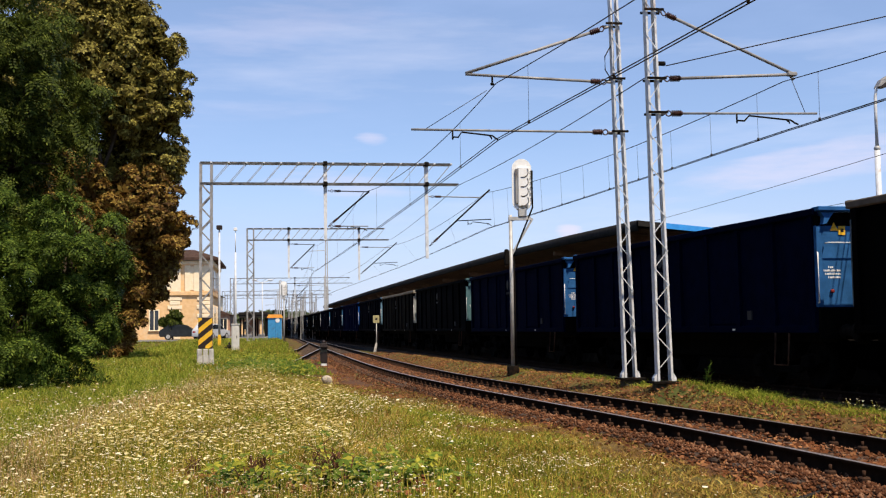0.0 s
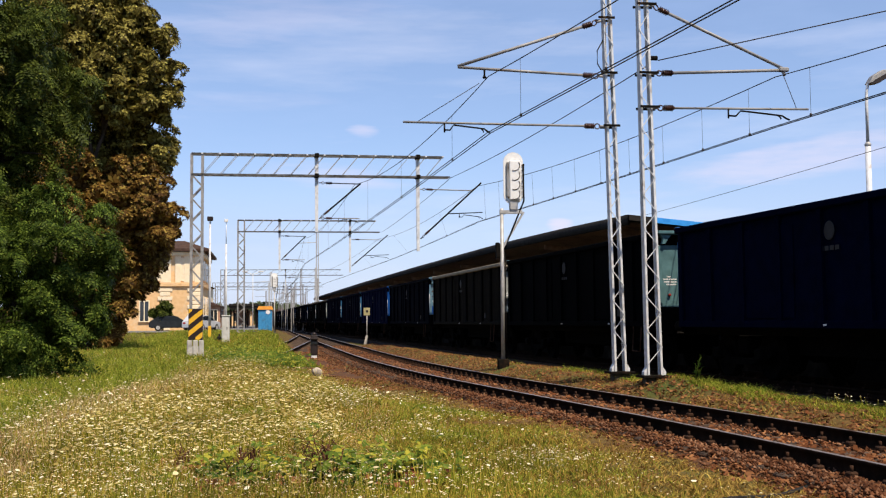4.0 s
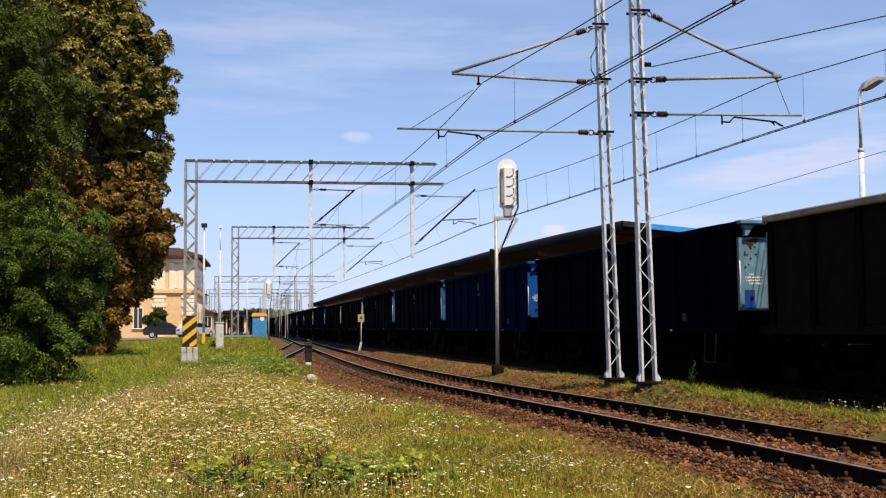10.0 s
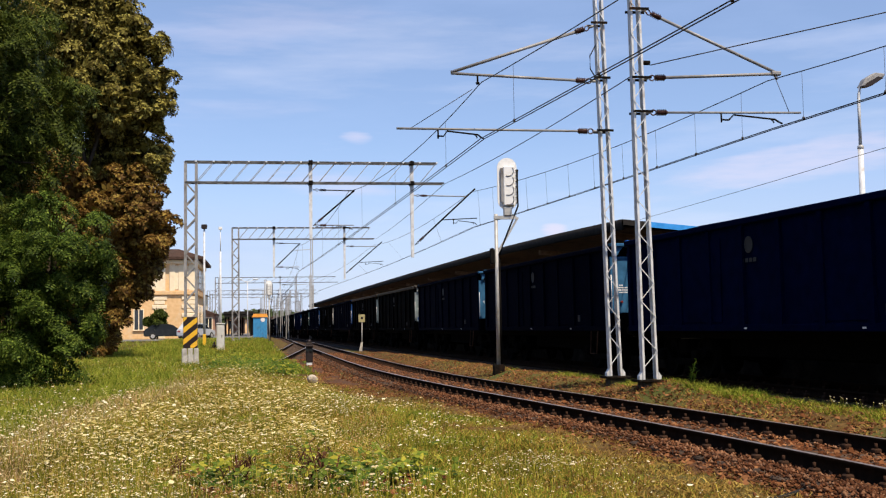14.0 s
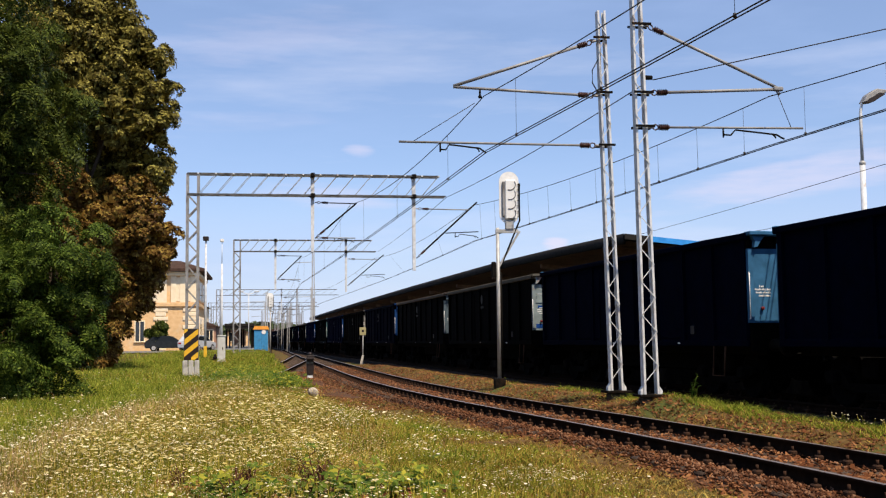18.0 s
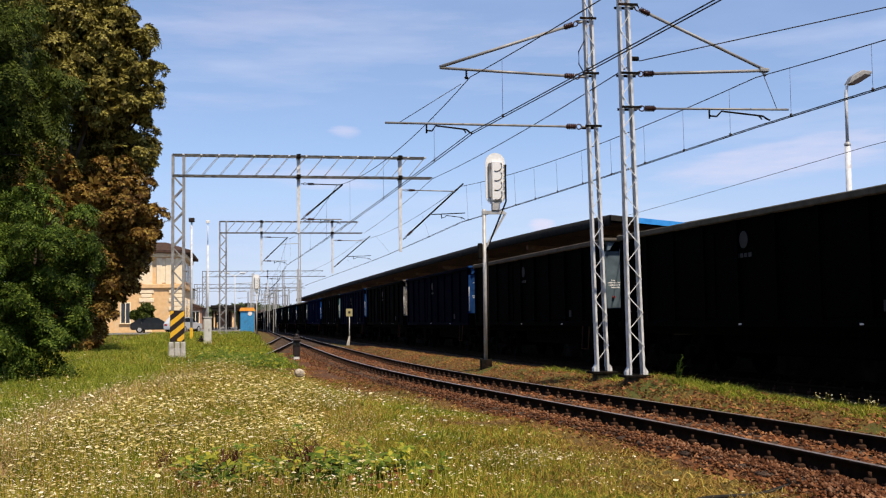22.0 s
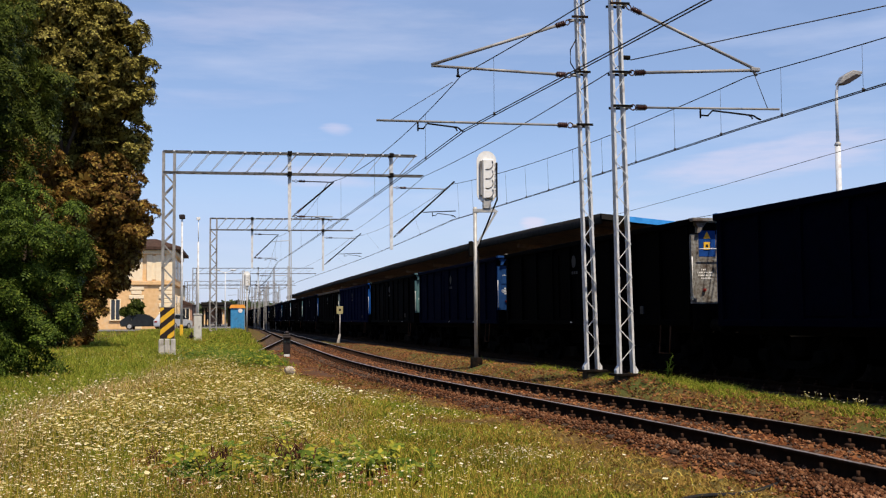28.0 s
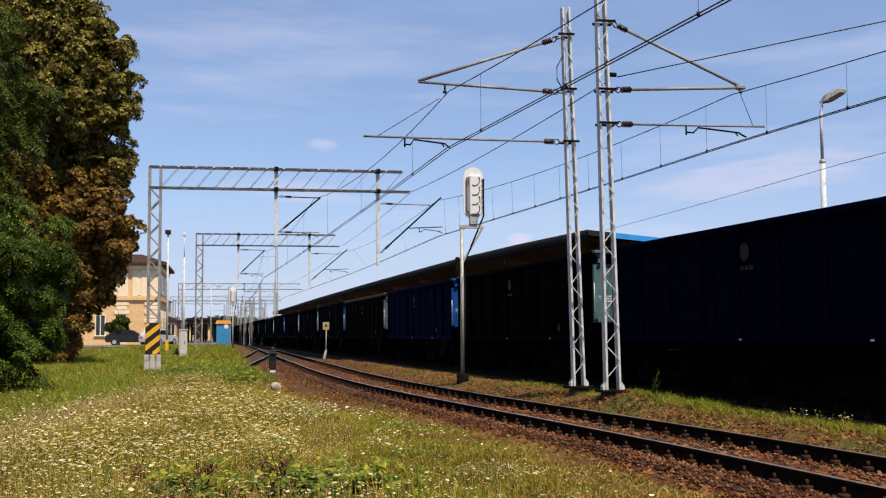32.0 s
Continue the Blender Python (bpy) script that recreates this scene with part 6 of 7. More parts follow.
tree("shrub", (-10.9, 109.0, 0.45), 1.2, 0.1, [((0, 0, 1.5), 0.9), ((0.3, 0.3, 2.3), 0.6)], 900, 0.3, "fan", "robinia_leaf",
     "dark green shrub at the foot of the station house", 15)
# unseen trees added beside and behind the camera to hold back sky light
UNSEEN_TREE = tree("robinia_tree", (-11.5, 15.5, -0.3), 6, 0.22,
     [((0.6, 0, 7.6), 2.5), ((-0.6, 0.6, 9.8), 2.3), ((1.6, -0.6, 6.1), 1.8), ((-2.0, 0, 7.0), 2.6), ((0.2, 0.4, 5.2), 2.2), ((-1.6, 0, 4.4), 2.4)],
     1500, 0.85, "pinnate", "robinia_leaf", "dark green robinia tree with feathery leaves", 17, 0.2)
for x, y, rz in ((-12.0, 6.0, 150), (-11.0, -4.0, 250), (-9.5, -16.0, 20), (-13.0, 24.0, 200)):
    copy_thing(UNSEEN_TREE, pose(x, y, -0.3, 0, 0, rz))


def distant_trees():
    t = empty("distant_woods", None, "hazy line of distant trees behind the station", "woods", kind="stuff")
    rng = np.random.RandomState(8)
    cs, ns = [], []
    for k in range(100):
        c = np.array([rng.uniform(-130, 150) if k < 60 else rng.uniform(-22, 22), rng.uniform(420, 520), 0])
        r, hgt = rng.uniform(5, 10), rng.uniform(3, 7)
        d = rng.normal(0, 1, (160, 3))
        d /= np.linalg.norm(d, axis=1)[:, None]
        p = c + d * r
        p[:, 2] = np.abs(d[:, 2]) * r * 0.7 + hgt * 0.3
        cs.append(p)
        ns.append(d)
    scatter_leaves("far_crowns", np.concatenate(cs), np.concatenate(ns), 1.6, "fan", "distant_green", t, 9)


distant_trees()


# ---- meadow ----
def blades(name, P, heights, width, material, seed, lean=0.35, per=3, category="grass", label=""):
    """Tufts of bent blades, two faces a blade."""
    rng = np.random.RandomState(seed)
    P = np.repeat(P, per, axis=0)
    h = np.repeat(heights, per) * rng.uniform(0.55, 1.15, len(P))
    n = len(P)
    P = P + np.c_[rng.normal(0, 0.035, (n, 2)), np.zeros(n)]
    a = rng.uniform(0, 2 * math.pi, n)
    side = np.c_[np.cos(a), np.sin(a), np.zeros(n)]
    ln = rng.normal(0, lean, (n, 2))
    w = width * rng.uniform(0.6, 1.3, n)
    mid = P + np.c_[ln * 0.35 * h[:, None], h * 0.6]
    tip = P + np.c_[ln * h[:, None], h]
    V = np.stack([P - side * w[:, None] / 2, P + side * w[:, None] / 2, mid + side * w[:, None] * 0.4, mid - side * w[:, None] * 0.4,
                  tip], 1).reshape(-1, 3)
    i = np.arange(n)[:, None] * 5
    F = np.concatenate([i + np.array([0, 1, 2]), i + np.array([0, 2, 3]), i + np.array([3, 2, 4])])
    ob = mesh_object(name, V, F, material)
    return tagged(ob, label, category, kind="stuff")


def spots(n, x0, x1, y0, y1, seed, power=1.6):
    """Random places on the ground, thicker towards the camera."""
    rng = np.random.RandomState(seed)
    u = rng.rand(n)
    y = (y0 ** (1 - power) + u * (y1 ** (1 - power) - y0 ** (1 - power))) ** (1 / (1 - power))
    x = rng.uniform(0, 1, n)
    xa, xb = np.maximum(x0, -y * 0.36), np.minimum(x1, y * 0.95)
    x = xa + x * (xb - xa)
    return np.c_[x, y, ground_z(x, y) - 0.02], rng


def patch(P, scale, seed):
    return np.array([noise.noise(Vector((x * scale, y * scale, seed))) for x, y, _ in P])


def margin(y):
    """How far bare ballast reaches to the left of the near track's middle."""
    return np.interp(y, [9, 15, 24, 28, 32, 40, 62, 72, 88], [1.15, 1.1, 1.1, 1.5, 2.0, 2.4, 2.7, 2.7, 2.9])


def zones(P):
    """How far each place belongs to the lush strip by the trees, the seed-grass strip, the umbel field and the thin sward by the rails."""
    x, y = P[:, 0], P[:, 1]
    wob = 0.02 * np.array([noise.noise(Vector((a * 0.5, b * 0.5, 2.0))) for a, b in zip(x, y)])
    v = x / y + wob
    g = np.interp(y, [10, 14, 18, 29, 45, 60], [-0.27, -0.25, -0.2, -0.1, -0.07, -0.05])
    rail = NEAR.x_of(y) - margin(y) - x
    lush = v < g
    seed = (v >= g) & (v < g + 0.07 - 0.5 * wob) & (y > 12) & (y < 32)
    field = (v >= g + 0.05) & (v < 0.048 + 2.0 * wob) & (rail > 2.4 + 1.2 * wob * 50) & (y > 9) & (y < 38)
    thin = rail < 2.6 + 60 * wob
    return lush, seed, field & ~seed, thin


def bare(P):
    """Places where broad weeds and dead stalks stand and little else grows."""
    x, y = P[:, 0], P[:, 1]
    spot = np.zeros(len(P))
    for cx, cy, rx, ry in ((-0.34, 10.95, 0.4, 0.7), (0.42, 10.95, 0.5, 0.8), (-0.95, 12.1, 0.22, 0.4), (1.15, 11.1, 0.4, 0.5), (0.0, 10.8, 0.7, 0.3), (0.8, 10.6, 0.7, 0.3), (-0.7, 10.9, 0.3, 0.3)):
        spot = np.maximum(spot, np.exp(-((x - cx) / rx) ** 2 - ((y - cy) / ry) ** 2))
    return spot


def make_meadow():
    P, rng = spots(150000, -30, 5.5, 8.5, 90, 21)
    off = NEAR.x_of(P[:, 1]) - margin(P[:, 1]) - P[:, 0]
    keep = off > 0.05 + 0.7 * rng.rand(len(P)) ** 1.5
    P, off = P[keep], off[keep]
    keep = rng.rand(len(P)) > 0.75 * bare(P)
    P, off = P[keep], off[keep]
    n = len(P)
    lush, seed, field, thin = zones(P)
    pn, pd = patch(P, 0.6, 1.0), patch(P, 0.45, 7.0)
    h = 0.2 + 0.14 * pn + 0.10 * lush + 0.08 * field
    h = h * np.interp(P[:, 1], [10, 12.5, 15], [0.45, 0.65, 1.0])
    h = np.clip(h * np.clip(off / 3.4, 0.16, 1), 0.03, 0.55)
    dry_share = np.where(lush, 0.04, np.where(field, 0.30, np.where(thin, 0.14, 0.24))) + 0.4 * pd
    pick = rng.rand(n)
    wedge = (np.abs(P[:, 0] - 0.0338 * P[:, 1]) < 0.22) & (P[:, 1] > 27) & (P[:, 1] < 31)
    h = np.where(wedge, 0.04, h)
    seedy = seed & (pick < 0.36)
    dry = ~seedy & (pick < dry_share)
    green = ~seedy & ~dry & ~(thin & (rng.rand(n) < 0.3 - 1.1 * pn + 0.25 * (off < 0.7)))
    rich = green & (lush | ((P[:, 0] > 0.06 * P[:, 1]) & (rng.rand(n) < 0.5)) | (pn + 0.6 * patch(P, 1.1, 9.0) > 0.22))
    green = green & ~rich
    blades("lush_grass", P[rich], h[rich], 0.014, "lush_grass", 29, lean=0.5, per=3, label="rich green grass near the trees and in patches")
    blades("meadow_grass", P[green], h[green], 0.013, "grass", 22, lean=0.7, per=3, label="green meadow grass of uneven height")
    blades("dry_grass", P[dry], h[dry] * 1.1, 0.011, "dry_grass", 23, lean=0.8, per=3, label="dry straw-coloured grass among the meadow")
    blades("seed_grass", P[seedy], h[seedy] * 1.25, 0.014, "seed_grass", 26, per=3, label="pinkish brown seed grass in a strip")
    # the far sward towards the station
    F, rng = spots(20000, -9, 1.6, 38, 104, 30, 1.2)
    off = NEAR.x_of(F[:, 1]) - margin(F[:, 1]) - F[:, 0]
    F = F[off > 0.1 + 0.5 * rng.rand(len(F))]
    pick = rng.rand(len(F))
    for name, low, high, tall, wide, mat, label in (("far_grass", 0, 0.82, 0.16, 0.03, "lush_grass", "green grass running on towards the station"),
                                                    ("far_grass", 0.82, 0.97, 0.16, 0.028, "grass", "paler grass running on towards the station"),
                                                    ("tall_grass", 0.97, 1.01, 0.3, 0.02, "dry_grass", "tall straw-tipped grass towards the station")):
        G = F[(pick >= low) & (pick < high)]
        blades(name, G, 0.10 + tall * rng.rand(len(G)) ** 1.5, wide, mat, 36 + int(10 * low), lean=0.5, per=4, label=label)
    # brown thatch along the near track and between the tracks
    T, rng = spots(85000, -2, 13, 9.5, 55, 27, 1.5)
    xn, xt = NEAR.x_of(T[:, 1]), TRAIN.x_of(T[:, 1])
    left = xn - margin(T[:, 1]) + 0.15 - T[:, 0]
    strip_l = (left > 0) & (rng.rand(len(T)) < np.clip(1.05 - left / 3.2, 0.0, 0.9))
    verge = (T[:, 0] > xn + 1.5) & (T[:, 0] < xt - 1.6) & (rng.rand(len(T)) < 0.7)
    T = T[strip_l | verge]
    blades("thatch", T, 0.035 + 0.05 * rng.rand(len(T)), 0.016, "thatch", 28, lean=1.1, per=3, label="short withered brown grass beside the rails")
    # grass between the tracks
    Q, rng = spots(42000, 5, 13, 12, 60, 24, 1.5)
    xn, xt = NEAR.x_of(Q[:, 1]), TRAIN.x_of(Q[:, 1])
    u = (Q[:, 0] - (xn + 2.0)) / (xt - 1.5 - xn - 2.0)
    tuft = patch(Q, 0.55, 3.0) + 0.5 * patch(Q, 1.6, 4.0)
    band = (Q[:, 1] < 24.5) & (u > 0.26 + 0.1 * tuft) & (u < 0.93)
    ok = (u > 0) & (u < 1) & (band | ((rng.rand(len(Q)) < np.clip((u - 0.22) * 1.9, 0, 0.85)) & (tuft > 0.05 + 0.035 * (Q[:, 1] - 24).clip(0))))
    Q = Q[ok]
    blades("verge_grass", Q, 0.03 + 0.10 * rng.rand(len(Q)) ** 1.6 + 0.05 * (tuft[ok] > 0.25), 0.011, "lush_grass", 25, lean=0.8, per=6, label="grass tufts between the two tracks")


def umbels(name, P, r, h, material, seed, label, k=6, stems=True):
    """Flat flower heads on thin stems."""
    rng = np.random.RandomState(seed)
    n = len(P)
    c = P + np.c_[rng.normal(0, 0.05, (n, 2)), h]
    r = r * np.interp(P[:, 1], [10, 14, 20], [0.72, 0.88, 1.0])
    a = np.linspace(0, 2 * math.pi, k, endpoint=False)
    tilt = rng.normal(0, 0.16, (n, 2))
    tilt[:, 1] += 0.10
    ring = np.stack([np.cos(a), np.sin(a)], -1)[None] * r[:, None, None] * rng.uniform(0.6, 1.25, (n, k, 1))
    z = (ring * tilt[:, None, :]).sum(-1)
    R = c[:, None, :] + np.concatenate([ring, z[..., None]], -1)
    V = np.concatenate([R, (c + np.c_[np.zeros((n, 2)), r * 0.35])[:, None, :]], 1).reshape(-1, 3)
    i = np.arange(n)[:, None] * (k + 1)
    F = np.concatenate([i + np.array([q, (q + 1) % k, k]) for q in range(k)])
    tagged(mesh_object(name, V, F, material), label, "wild flowers", kind="stuff")
    if not stems:
        return
    w = 0.002
    S = np.stack([P + [-w, 0, 0], P + [w, 0, 0], c + [w, 0, 0], c + [-w, 0, 0]], 1).reshape(-1, 3)
    tagged(mesh_object("flower_stems", S, np.arange(len(S)).reshape(-1, 4), "grass"), "thin green flower stems", "wild flowers", kind="stuff")


def make_flowers():
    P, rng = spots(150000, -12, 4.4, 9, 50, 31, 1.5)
    off = NEAR.x_of(P[:, 1]) - margin(P[:, 1]) - P[:, 0]
    ok = (off > 0.7) & (rng.rand(len(P)) > 0.95 * bare(P))
    P, off = P[ok], off[ok]
    lush, seed, field, thin = zones(P)
    d = patch(P, 0.4, 5.0) + 0.6 * patch(P, 1.3, 6.0)
    front = np.interp(P[:, 1], [11.0, 12.6, 14.0], [0.1, 0.3, 1.0])
    share_w = np.where(lush, np.interp(P[:, 1], [12, 16, 26], [0.26, 0.15, 0.05]), np.where(seed, 0.16, np.where(field, 0.08, 0.11))) + 0.28 * d * ~lush + 0.05 * (P[:, 1] < 20) * (P[:, 0] < 0)
    share_w = np.where(thin | ((P[:, 0] > 0.05 * P[:, 1]) & (P[:, 1] < 20)), (0.02 + 0.8 * np.clip(d - 0.1, 0, 1)) * np.interp(P[:, 1], [12, 15], [0.45, 1.0]), share_w)
    white = (rng.rand(len(P)) < share_w * np.maximum(front, 0.55)) & (np.hypot(P[:, 0] - 1.0, P[:, 1] - 29.5) > 0.8)
    cream = ~white & (np.hypot(P[:, 0] - 1.0, P[:, 1] - 29) > 1.2) & field & (rng.rand(len(P)) < (0.38 + 0.6 * d) * front)
    W, C = P[white], P[cream]
    # fine seed heads and tiny blossoms between the umbels
    T, rng2 = spots(56000, -9, 3.2, 9, 34, 37, 1.7)
    lush2, _, _, thin2 = zones(T)
    keep = ~lush2 & ~thin2 & (rng2.rand(len(T)) > 0.9 * bare(T)) & (T[:, 0] < 0.1 * T[:, 1])
    T = T[keep]
    pale = rng2.rand(len(T)) < np.where(T[:, 0] < -0.05 * T[:, 1], 0.45, 0.22)
    umbels("seed_heads", T[~pale], rng2.uniform(0.006, 0.013, (~pale).sum()), rng2.uniform(0.08, 0.36, (~pale).sum()), "seed_grass", 38, "fine tan seed heads in the meadow", 4, False)
    umbels("tiny_blossoms", T[pale], rng2.uniform(0.005, 0.010, pale.sum()), rng2.uniform(0.1, 0.38, pale.sum()), "flower", 39, "tiny white blossoms in the meadow", 4, False)
    # dense clusters of small white flowers near the track
    K = np.concatenate([np.c_[rng.normal(x, rx, m), rng.normal(y, ry, m), np.zeros(m)] for x, y, rx, ry, m in ((2.75, 11.95, 0.26, 0.3, 200), (2.4, 11.6, 0.2, 0.25, 70), (2.95, 12.1, 0.3, 0.22, 110), (3.05, 10.0, 0.16, 0.2, 45), (2.0, 10.4, 0.2, 0.2, 40), (3.5, 11.6, 0.25, 0.4, 50), (2.2, 13.6, 0.3, 0.6, 70))])
    K[:, 2] = ground_z(K[:, 0], K[:, 1])
    umbels("flower_clusters", K, rng.uniform(0.007, 0.016, len(K)), rng.uniform(0.06, 0.2, len(K)), "flower", 35, "dense clusters of small white flowers")
    # a few flowers stand in the verge between the tracks
    V = np.c_[8.2 + 0.5 * rng.rand(34), 14.6 + 1.7 * rng.rand(34), np.zeros(34)]
    umbels("verge_flowers", V, rng.uniform(0.008, 0.02, 34), rng.uniform(0.08, 0.22, 34), "flower", 34, "white flowers in the verge between the tracks")
    big = rng.rand(len(W)) < 0.14
    h_w = np.interp(off[white], [0.7, 3.5], [0.35, 1.0])
    umbels("white_flowers", W, np.where(big, rng.uniform(0.018, 0.036, len(W)), rng.uniform(0.007, 0.016, len(W))), h_w * rng.uniform(0.14, 0.40, len(W)), "flower", 32, "small white flowers over the meadow")
    umbels("cream_umbels", C, rng.uniform(0.010, 0.036, len(C)), rng.uniform(0.18, 0.44, len(C)), "umbel", 33, "yellowing cream umbels crowding the meadow")


def make_weeds():
    """Low broad-leaved weeds in clumps, and some dead brown stalks."""
    rng = np.random.RandomState(41)
    centres = [(0.30, 11.3), (0.58, 11.1), (0.66, 11.7), (0.2, 10.8), (-0.55, 11.3), (-0.2, 10.9), (1.02, 10.9), (0.55, 10.7), (0.42, 12.0), (-0.12, 11.2), (1.4, 11.0), (0.9, 11.3),
               (-2.0, 46), (-1.4, 48), (-1.0, 51), (-2.4, 50), (-0.6, 46), (-0.5, 43), (-1.6, 43), (-2.9, 53), (-1.4, 57), (-2.2, 60), (-1.2, 40), (0.2, 40), (0.5, 37), (-0.1, 36)]
    cs, ns = [], []
    for x, y in centres:
        m = 42 if y < 20 else 70
        r = rng.uniform(0.10, 0.22) * (1 if y < 20 else 2.2)
        d = rng.normal(0, 1, (m, 3)) * np.array([r, r, 0.10 if y < 20 else 0.12])
        p = np.array([x, y, float(ground_z(x, y)) + (0.16 if y < 20 else 0.16)]) + d
        p[:, 2] = np.maximum(p[:, 2], float(ground_z(x, y)) + 0.02)
        cs.append(p)
        ns.append(np.tile([0, -0.3, 1.0], (m, 1)))
    o = scatter_leaves("weeds", np.concatenate(cs), np.concatenate(ns), 0.1, "fan", "weed_leaf", None, 42)
    tagged(o, "yellow-green broad-leaved weeds in low clumps", "weeds", kind="stuff")
    # darker bushy herbs behind the umbels and round the dead stalks
    cs, ns = [], []
    for x, y, r, h in ((-0.9, 39.0, 0.32, 0.34), (-0.35, 38.0, 0.36, 0.4), (0.2, 38.2, 0.35, 0.42), (0.6, 37.4, 0.3, 0.3), (-0.5, 41.0, 0.4, 0.42),
                       (-2.2, 40.5, 0.3, 0.34), (-1.7, 42.0, 0.36, 0.36), (-1.2, 45.0, 0.4, 0.36),
                       (0.5, 10.95, 0.12, 0.24), (0.62, 11.15, 0.1, 0.22), (0.48, 10.7, 0.12, 0.18), (-0.55, 11.2, 0.1, 0.2), (-0.3, 10.8, 0.12, 0.18), (1.4, 11.3, 0.12, 0.14), (0.95, 10.7, 0.12, 0.16)):
        if x > NEAR.x_of(np.array([y]))[0] - 1.3:
            continue
        m = 150 if y > 20 else 110
        d = rng.normal(0, 1, (m, 3)) * np.array([r, r, 0.36 * h])
        p = np.array([x, y, float(ground_z(x, y)) + 0.45 * h]) + d
        p[:, 2] = np.maximum(p[:, 2], float(ground_z(x, y)) + 0.02)
        cs.append(p)
        ns.append(np.tile([0, -0.4, 1.0], (m, 1)))
    o = scatter_leaves("herbs", np.concatenate(cs), np.concatenate(ns), 0.08, "fan", "herb_leaf", None, 43)
    tagged(o, "dark green bushy herbs in low clumps", "weeds", kind="stuff")
    for x, y, h in ((-0.36, 11.05, 0.42), (-0.28, 10.9, 0.34), (0.40, 11.05, 0.44), (0.46, 10.85, 0.36), (0.36, 10.9, 0.4), (-0.95, 12.1, 0.28), (1.12, 11.0, 0.2), (1.22, 11.1, 0.18)):
        b = B()
        z = float(ground_z(x, y)) - 0.04
        for k in range(12):
            e = Vector((rng.normal(0, 0.085), rng.normal(0, 0.07), h * rng.uniform(0.6, 1.15)))
            tube(b, [(x, y, z), Vector((x, y, z)) + e * 0.5 + Vector((0.03, 0, 0)), Vector((x, y, z)) + e], 0.009, 5, 0.003)
            for q in range(6):
                f = Vector((x, y, z)) + e * rng.uniform(0.45, 1.0)
                g = f + Vector(rng.normal(0, 0.05, 3))
                bar(b, f, g, 0.013, 0.004)
        o = part("dead_weed", b, "dead_stalk")
        tagged(o, "dead brown weed stalk among the grass", "weed", "dead weeds")
    # a slender green weed stands beside the second mast
    b = B()
    for k in range(5):
        e = Vector((8.2 + rng.normal(0, 0.1), 21.6 + rng.normal(0, 0.05), 0.62 - 0.08 * k))
        q = Vector((8.2 + 0.02 * k, 21.6, float(ground_z(8.2, 21.6)) - 0.02))
        tube(b, [q, q.lerp(e, 0.5), e], 0.009, 5, 0.004)
        for m in range(9):
            f = q.lerp(e, rng.uniform(0.3, 1.0))
            bar(b, f, f + Vector((rng.normal(0, 0.05), rng.normal(0, 0.03), rng.uniform(0.0, 0.05))), 0.018, 0.004)
    tagged(part("tall_weed", b, "herb_leaf"), "slender dark green weed beside the mast", "weed")


def make_litter():
    """Dry brown leaves and debris along the near track."""
    rng = np.random.RandomState(61)
    n = 26000
    s = 8.5 + 60 * rng.rand(n) ** 1.7
    side = rng.rand(n)
    off = np.where(side < 0.36, -0.9 - np.abs(rng.normal(0, 0.3, n)) - np.where(s > 26, 1.6 * rng.rand(n), 0), np.where(side < 0.56, rng.uniform(-0.65, 0.65, n), 0.95 + np.abs(rng.normal(0, 1.4, n))))
    xy = np.array([NEAR.side(a, o) for a, o in zip(s, off)])
    z = np.maximum(ground_z(xy[:, 0], xy[:, 1]), np.interp(np.abs(off), [0.0, 1.0, 1.3, 1.6, 2.0], [-0.175, -0.2, -0.235, -0.29, -0.37])) + rng.uniform(0.0, 0.035, n)
    o = scatter_leaves("leaf_litter", np.c_[xy, z], np.tile([0, -0.5, 1.2], (n, 1)), 0.055, "blade", "litter", None, 62)
    tagged(o, "dry brown leaves and litter beside the rails", "leaf litter", kind="stuff")


def make_leaf_patches():
    """Red-brown dead leaves that lie in patches among the front weeds."""
    rng = np.random.RandomState(63)
    P = []
    for x, y, r in ((-0.95, 12.1, 0.13), (-0.34, 11.0, 0.18), (0.12, 11.0, 0.18), (0.44, 11.0, 0.2), (1.15, 10.9, 0.17), (-0.6, 10.8, 0.16)):
        q = rng.normal(0, r, (110, 2)) * np.array([1.0, 1.7]) + np.array([x, y])
        P.append(np.c_[q, ground_z(q[:, 0], q[:, 1]) + rng.uniform(0.02, 0.15, 110)])
    P = np.concatenate(P)
    o = scatter_leaves("dead_leaves", P, np.tile([0, -0.5, 1.0], (len(P), 1)), 0.06, "blade", "litter", None, 64)
    tagged(o, "red-brown dead leaves lying in patches", "leaf litter", kind="stuff")


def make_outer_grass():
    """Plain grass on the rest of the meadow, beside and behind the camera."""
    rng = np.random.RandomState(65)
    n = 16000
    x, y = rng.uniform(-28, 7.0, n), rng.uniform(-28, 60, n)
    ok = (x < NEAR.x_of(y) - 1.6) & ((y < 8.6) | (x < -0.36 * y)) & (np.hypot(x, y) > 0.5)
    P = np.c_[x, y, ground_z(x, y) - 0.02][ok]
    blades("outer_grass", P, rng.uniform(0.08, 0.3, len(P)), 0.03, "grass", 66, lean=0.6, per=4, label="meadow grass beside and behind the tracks")


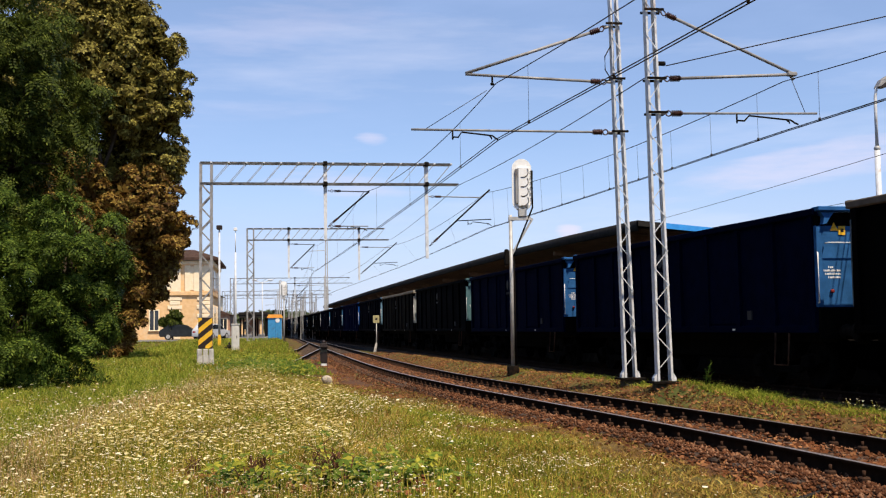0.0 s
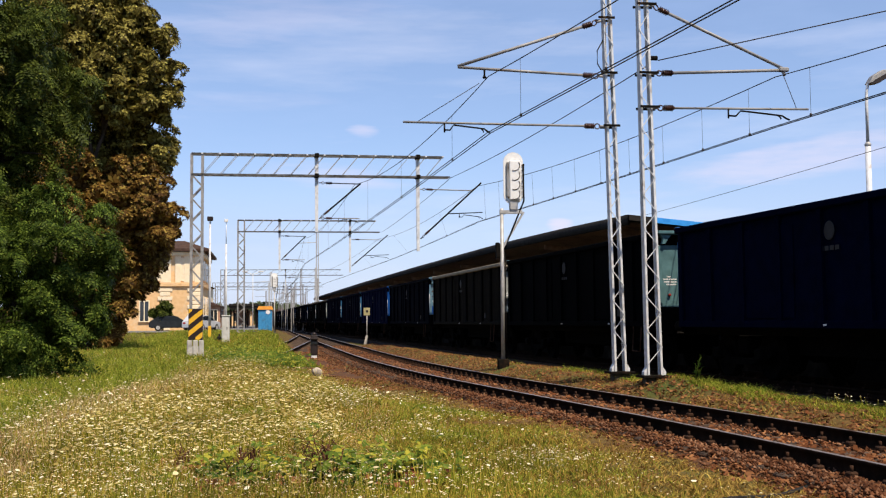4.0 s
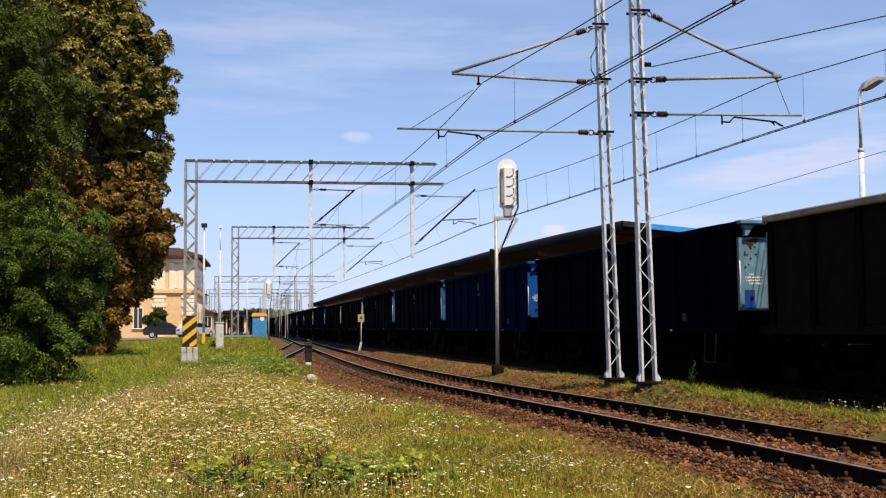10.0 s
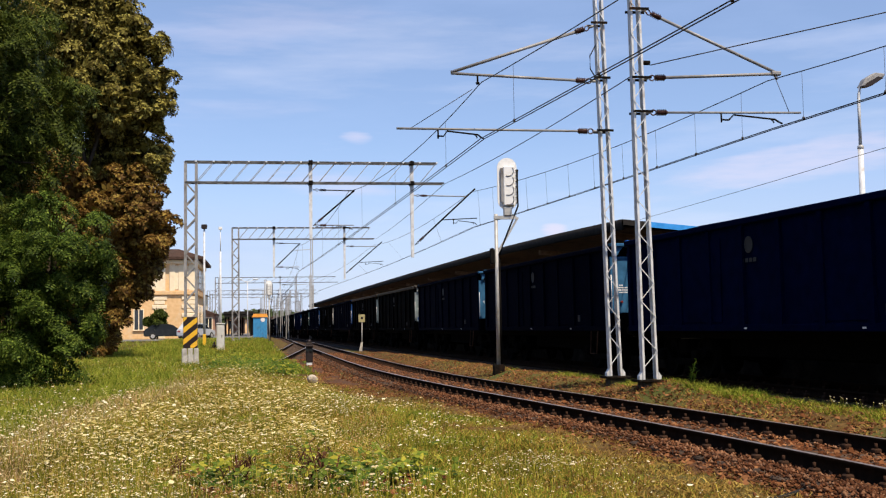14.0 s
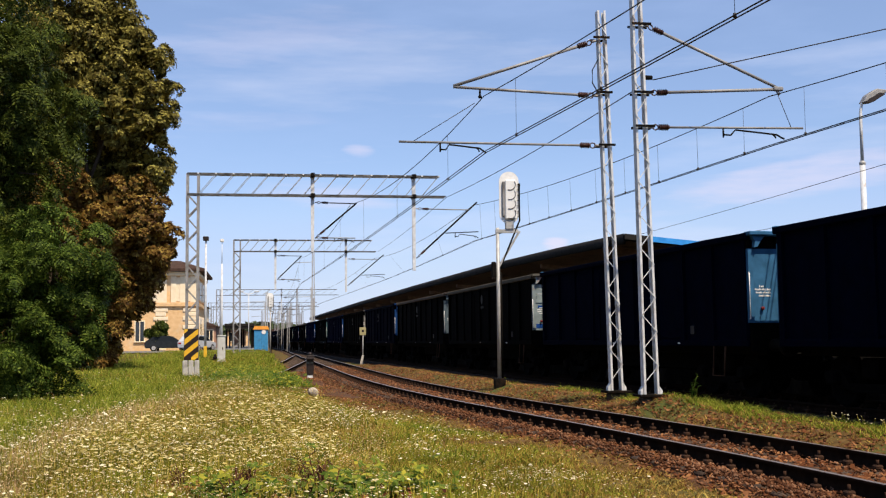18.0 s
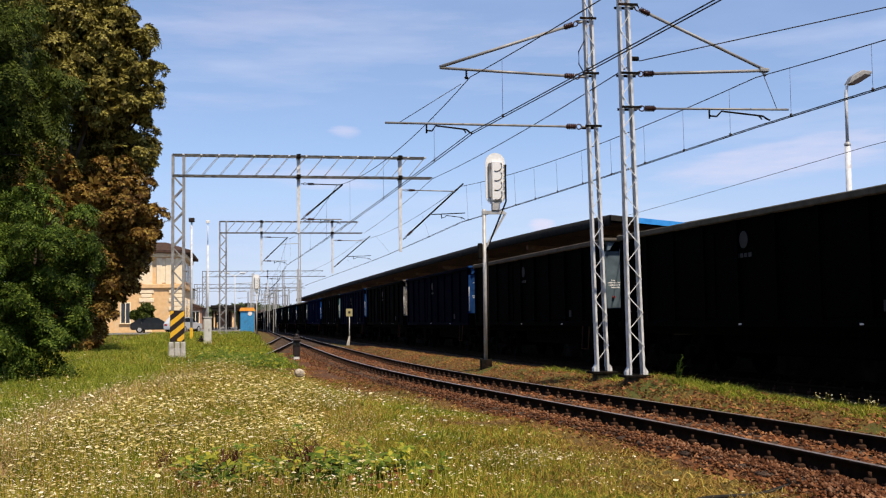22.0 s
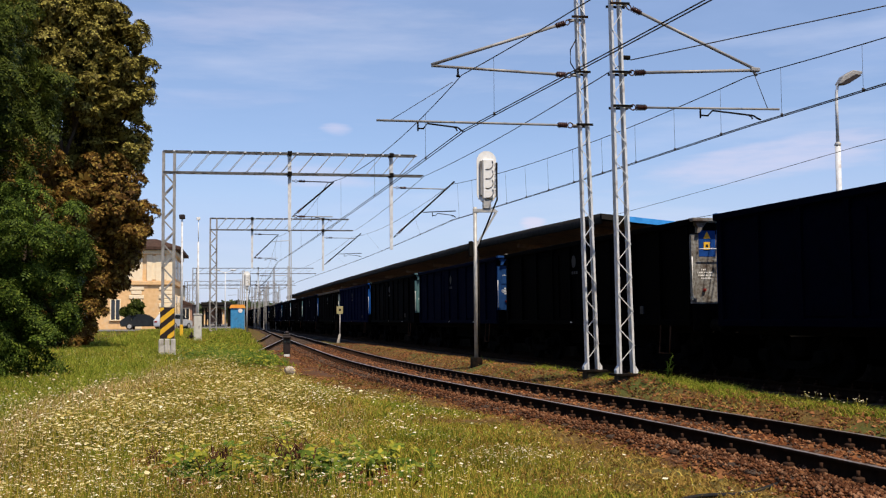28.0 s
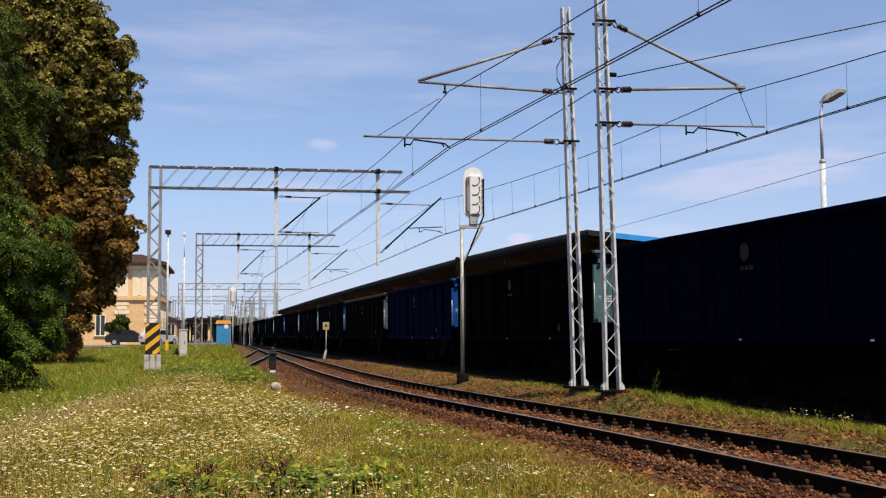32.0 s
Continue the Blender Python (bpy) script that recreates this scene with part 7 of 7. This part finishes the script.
def make_stones():
    """Loose ballast stones along the near track, joined."""
    rng = np.random.RandomState(51)
    n = 20000
    s = 8.0 + 62 * rng.rand(n) ** 1.9
    off = np.where(rng.rand(n) < 0.42, rng.normal(-1.05, 0.26, n) - np.where((s > 30) & (s < 70), rng.uniform(0, 1.9, n), 0), np.where(rng.rand(n) < 0.5, rng.uniform(-1.2, 1.2, n), rng.normal(1.75, 0.4, n)))
    xy = np.array([NEAR.side(a, o) for a, o in zip(s, off)])
    h = np.interp(np.abs(off), [0, 1.3, 1.7, 2.3, 4], [-0.165, -0.17, -0.22, -0.3, -0.27])
    h = np.maximum(h, ground_z(xy[:, 0], xy[:, 1]) - 0.0)
    r = rng.uniform(0.012, 0.036, n)
    base = np.array([(1, 0, 0), (-0.5, 0.87, 0), (-0.5, -0.87, 0), (0, 0, 1), (0, 0, -1)], float)
    V = base[None] * r[:, None, None] * rng.uniform(0.6, 1.3, (n, 5, 1))
    a = rng.uniform(0, 6.28, n)
    ca, sa = np.cos(a), np.sin(a)
    V = np.stack([V[..., 0] * ca[:, None] - V[..., 1] * sa[:, None], V[..., 0] * sa[:, None] + V[..., 1] * ca[:, None], V[..., 2] * 0.75], -1)
    V += np.c_[xy, h + r * 0.3][:, None, :]
    f = np.array([(0, 1, 3), (1, 2, 3), (2, 0, 3), (1, 0, 4), (2, 1, 4), (0, 2, 4)])
    F = (np.arange(n)[:, None, None] * 5 + f[None]).reshape(-1, 3)
    tagged(mesh_object("ballast_stones", V.reshape(-1, 3), F, "stone"), "loose rusty ballast stones beside the rails", "gravel", kind="stuff")


strip("ballast_apron", NEAR, 30, 74, 0.5, [-4.6, -3.4, -1.9, -1.7], [-0.40, -0.262, -0.24, -0.27], "ballast", "trodden brown ballast beside the points", jitter=0.06)
# black tube laid in place of a soft shadow-like line on the ground
b = B()
tube(b, [(3.55 + 0.19 * k, 9.25 + 0.12 * k + 0.05 * math.sin(k * 0.9), float(ground_z(3.55 + 0.19 * k, 9.25 + 0.12 * k)) + 0.03 + 0.012 * math.sin(k)) for k in range(12)], 0.02, 6)
tagged(part("cable", b, "rubber"), "black tube for a shadow-like line in the short grass", "cable")
make_meadow()
make_flowers()
make_weeds()
make_leaf_patches()
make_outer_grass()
make_stones()
make_litter()


# ---- movement: the train rolls towards and past the camera ----
PASSED = [(0, 18.92), (4, -2.75), (8, -24.30), (12, -45.69), (16, -66.92), (20, -87.91), (24, -109.57), (28, -132.14), (30, -143.86), (32, -155.83)]


def lead(t):
    """Where the end of wagon 0 stands along the line at t seconds."""
    ts, ds = [p[0] for p in PASSED], [p[1] for p in PASSED]
    k = [np.interp(t + d, ts, ds) if 0 <= t + d <= 32 else np.interp(min(max(t + d, 0), 32), ts, ds) + (t + d - min(max(t + d, 0), 32)) * (-5.44 if t < 16 else -5.96)
         for d in np.linspace(-1, 1, 9)]
    return float(np.mean(k))


def wagon_pose(s):
    x1, y1 = TRAIN.at(s + 1.9)
    x2, y2 = TRAIN.at(s + 10.9)
    d = math.hypot(x2 - x1, y2 - y1)
    ux, uy = (x2 - x1) / d, (y2 - y1) / d
    return pose(x1 - 1.9 * ux, y1 - 1.9 * uy, TRAIN_Z, 0, 0, math.degrees(math.atan2(-ux, uy)))


def motions():
    times = [0.5 * k for k in range(65)]
    for k, w in WAGONS:
        walk(w, [(t, wagon_pose(lead(t) + WAGON_PITCH * k)) for t in times])
    turn = [(0.1 * k, -math.degrees((lead(0.1 * k) - lead(0)) / 0.46)) for k in range(321)]
    keyed = {}
    for _, w in WAGONS:
        for o in w.children_recursive:
            if o.name.startswith("wheelset"):
                side = o.location.y > 0
                if side not in keyed:
                    y = o.location.y
                    walk(o, [(t, pose(0, y, 0.46, a)) for t, a in turn])
                    keyed[side] = o.animation_data
                else:
                    o.rotation_mode = "QUATERNION"
                    o.animation_data_create()
                    o.animation_data.action = keyed[side].action
                    o.animation_data.action_slot = keyed[side].action_slot


motions()
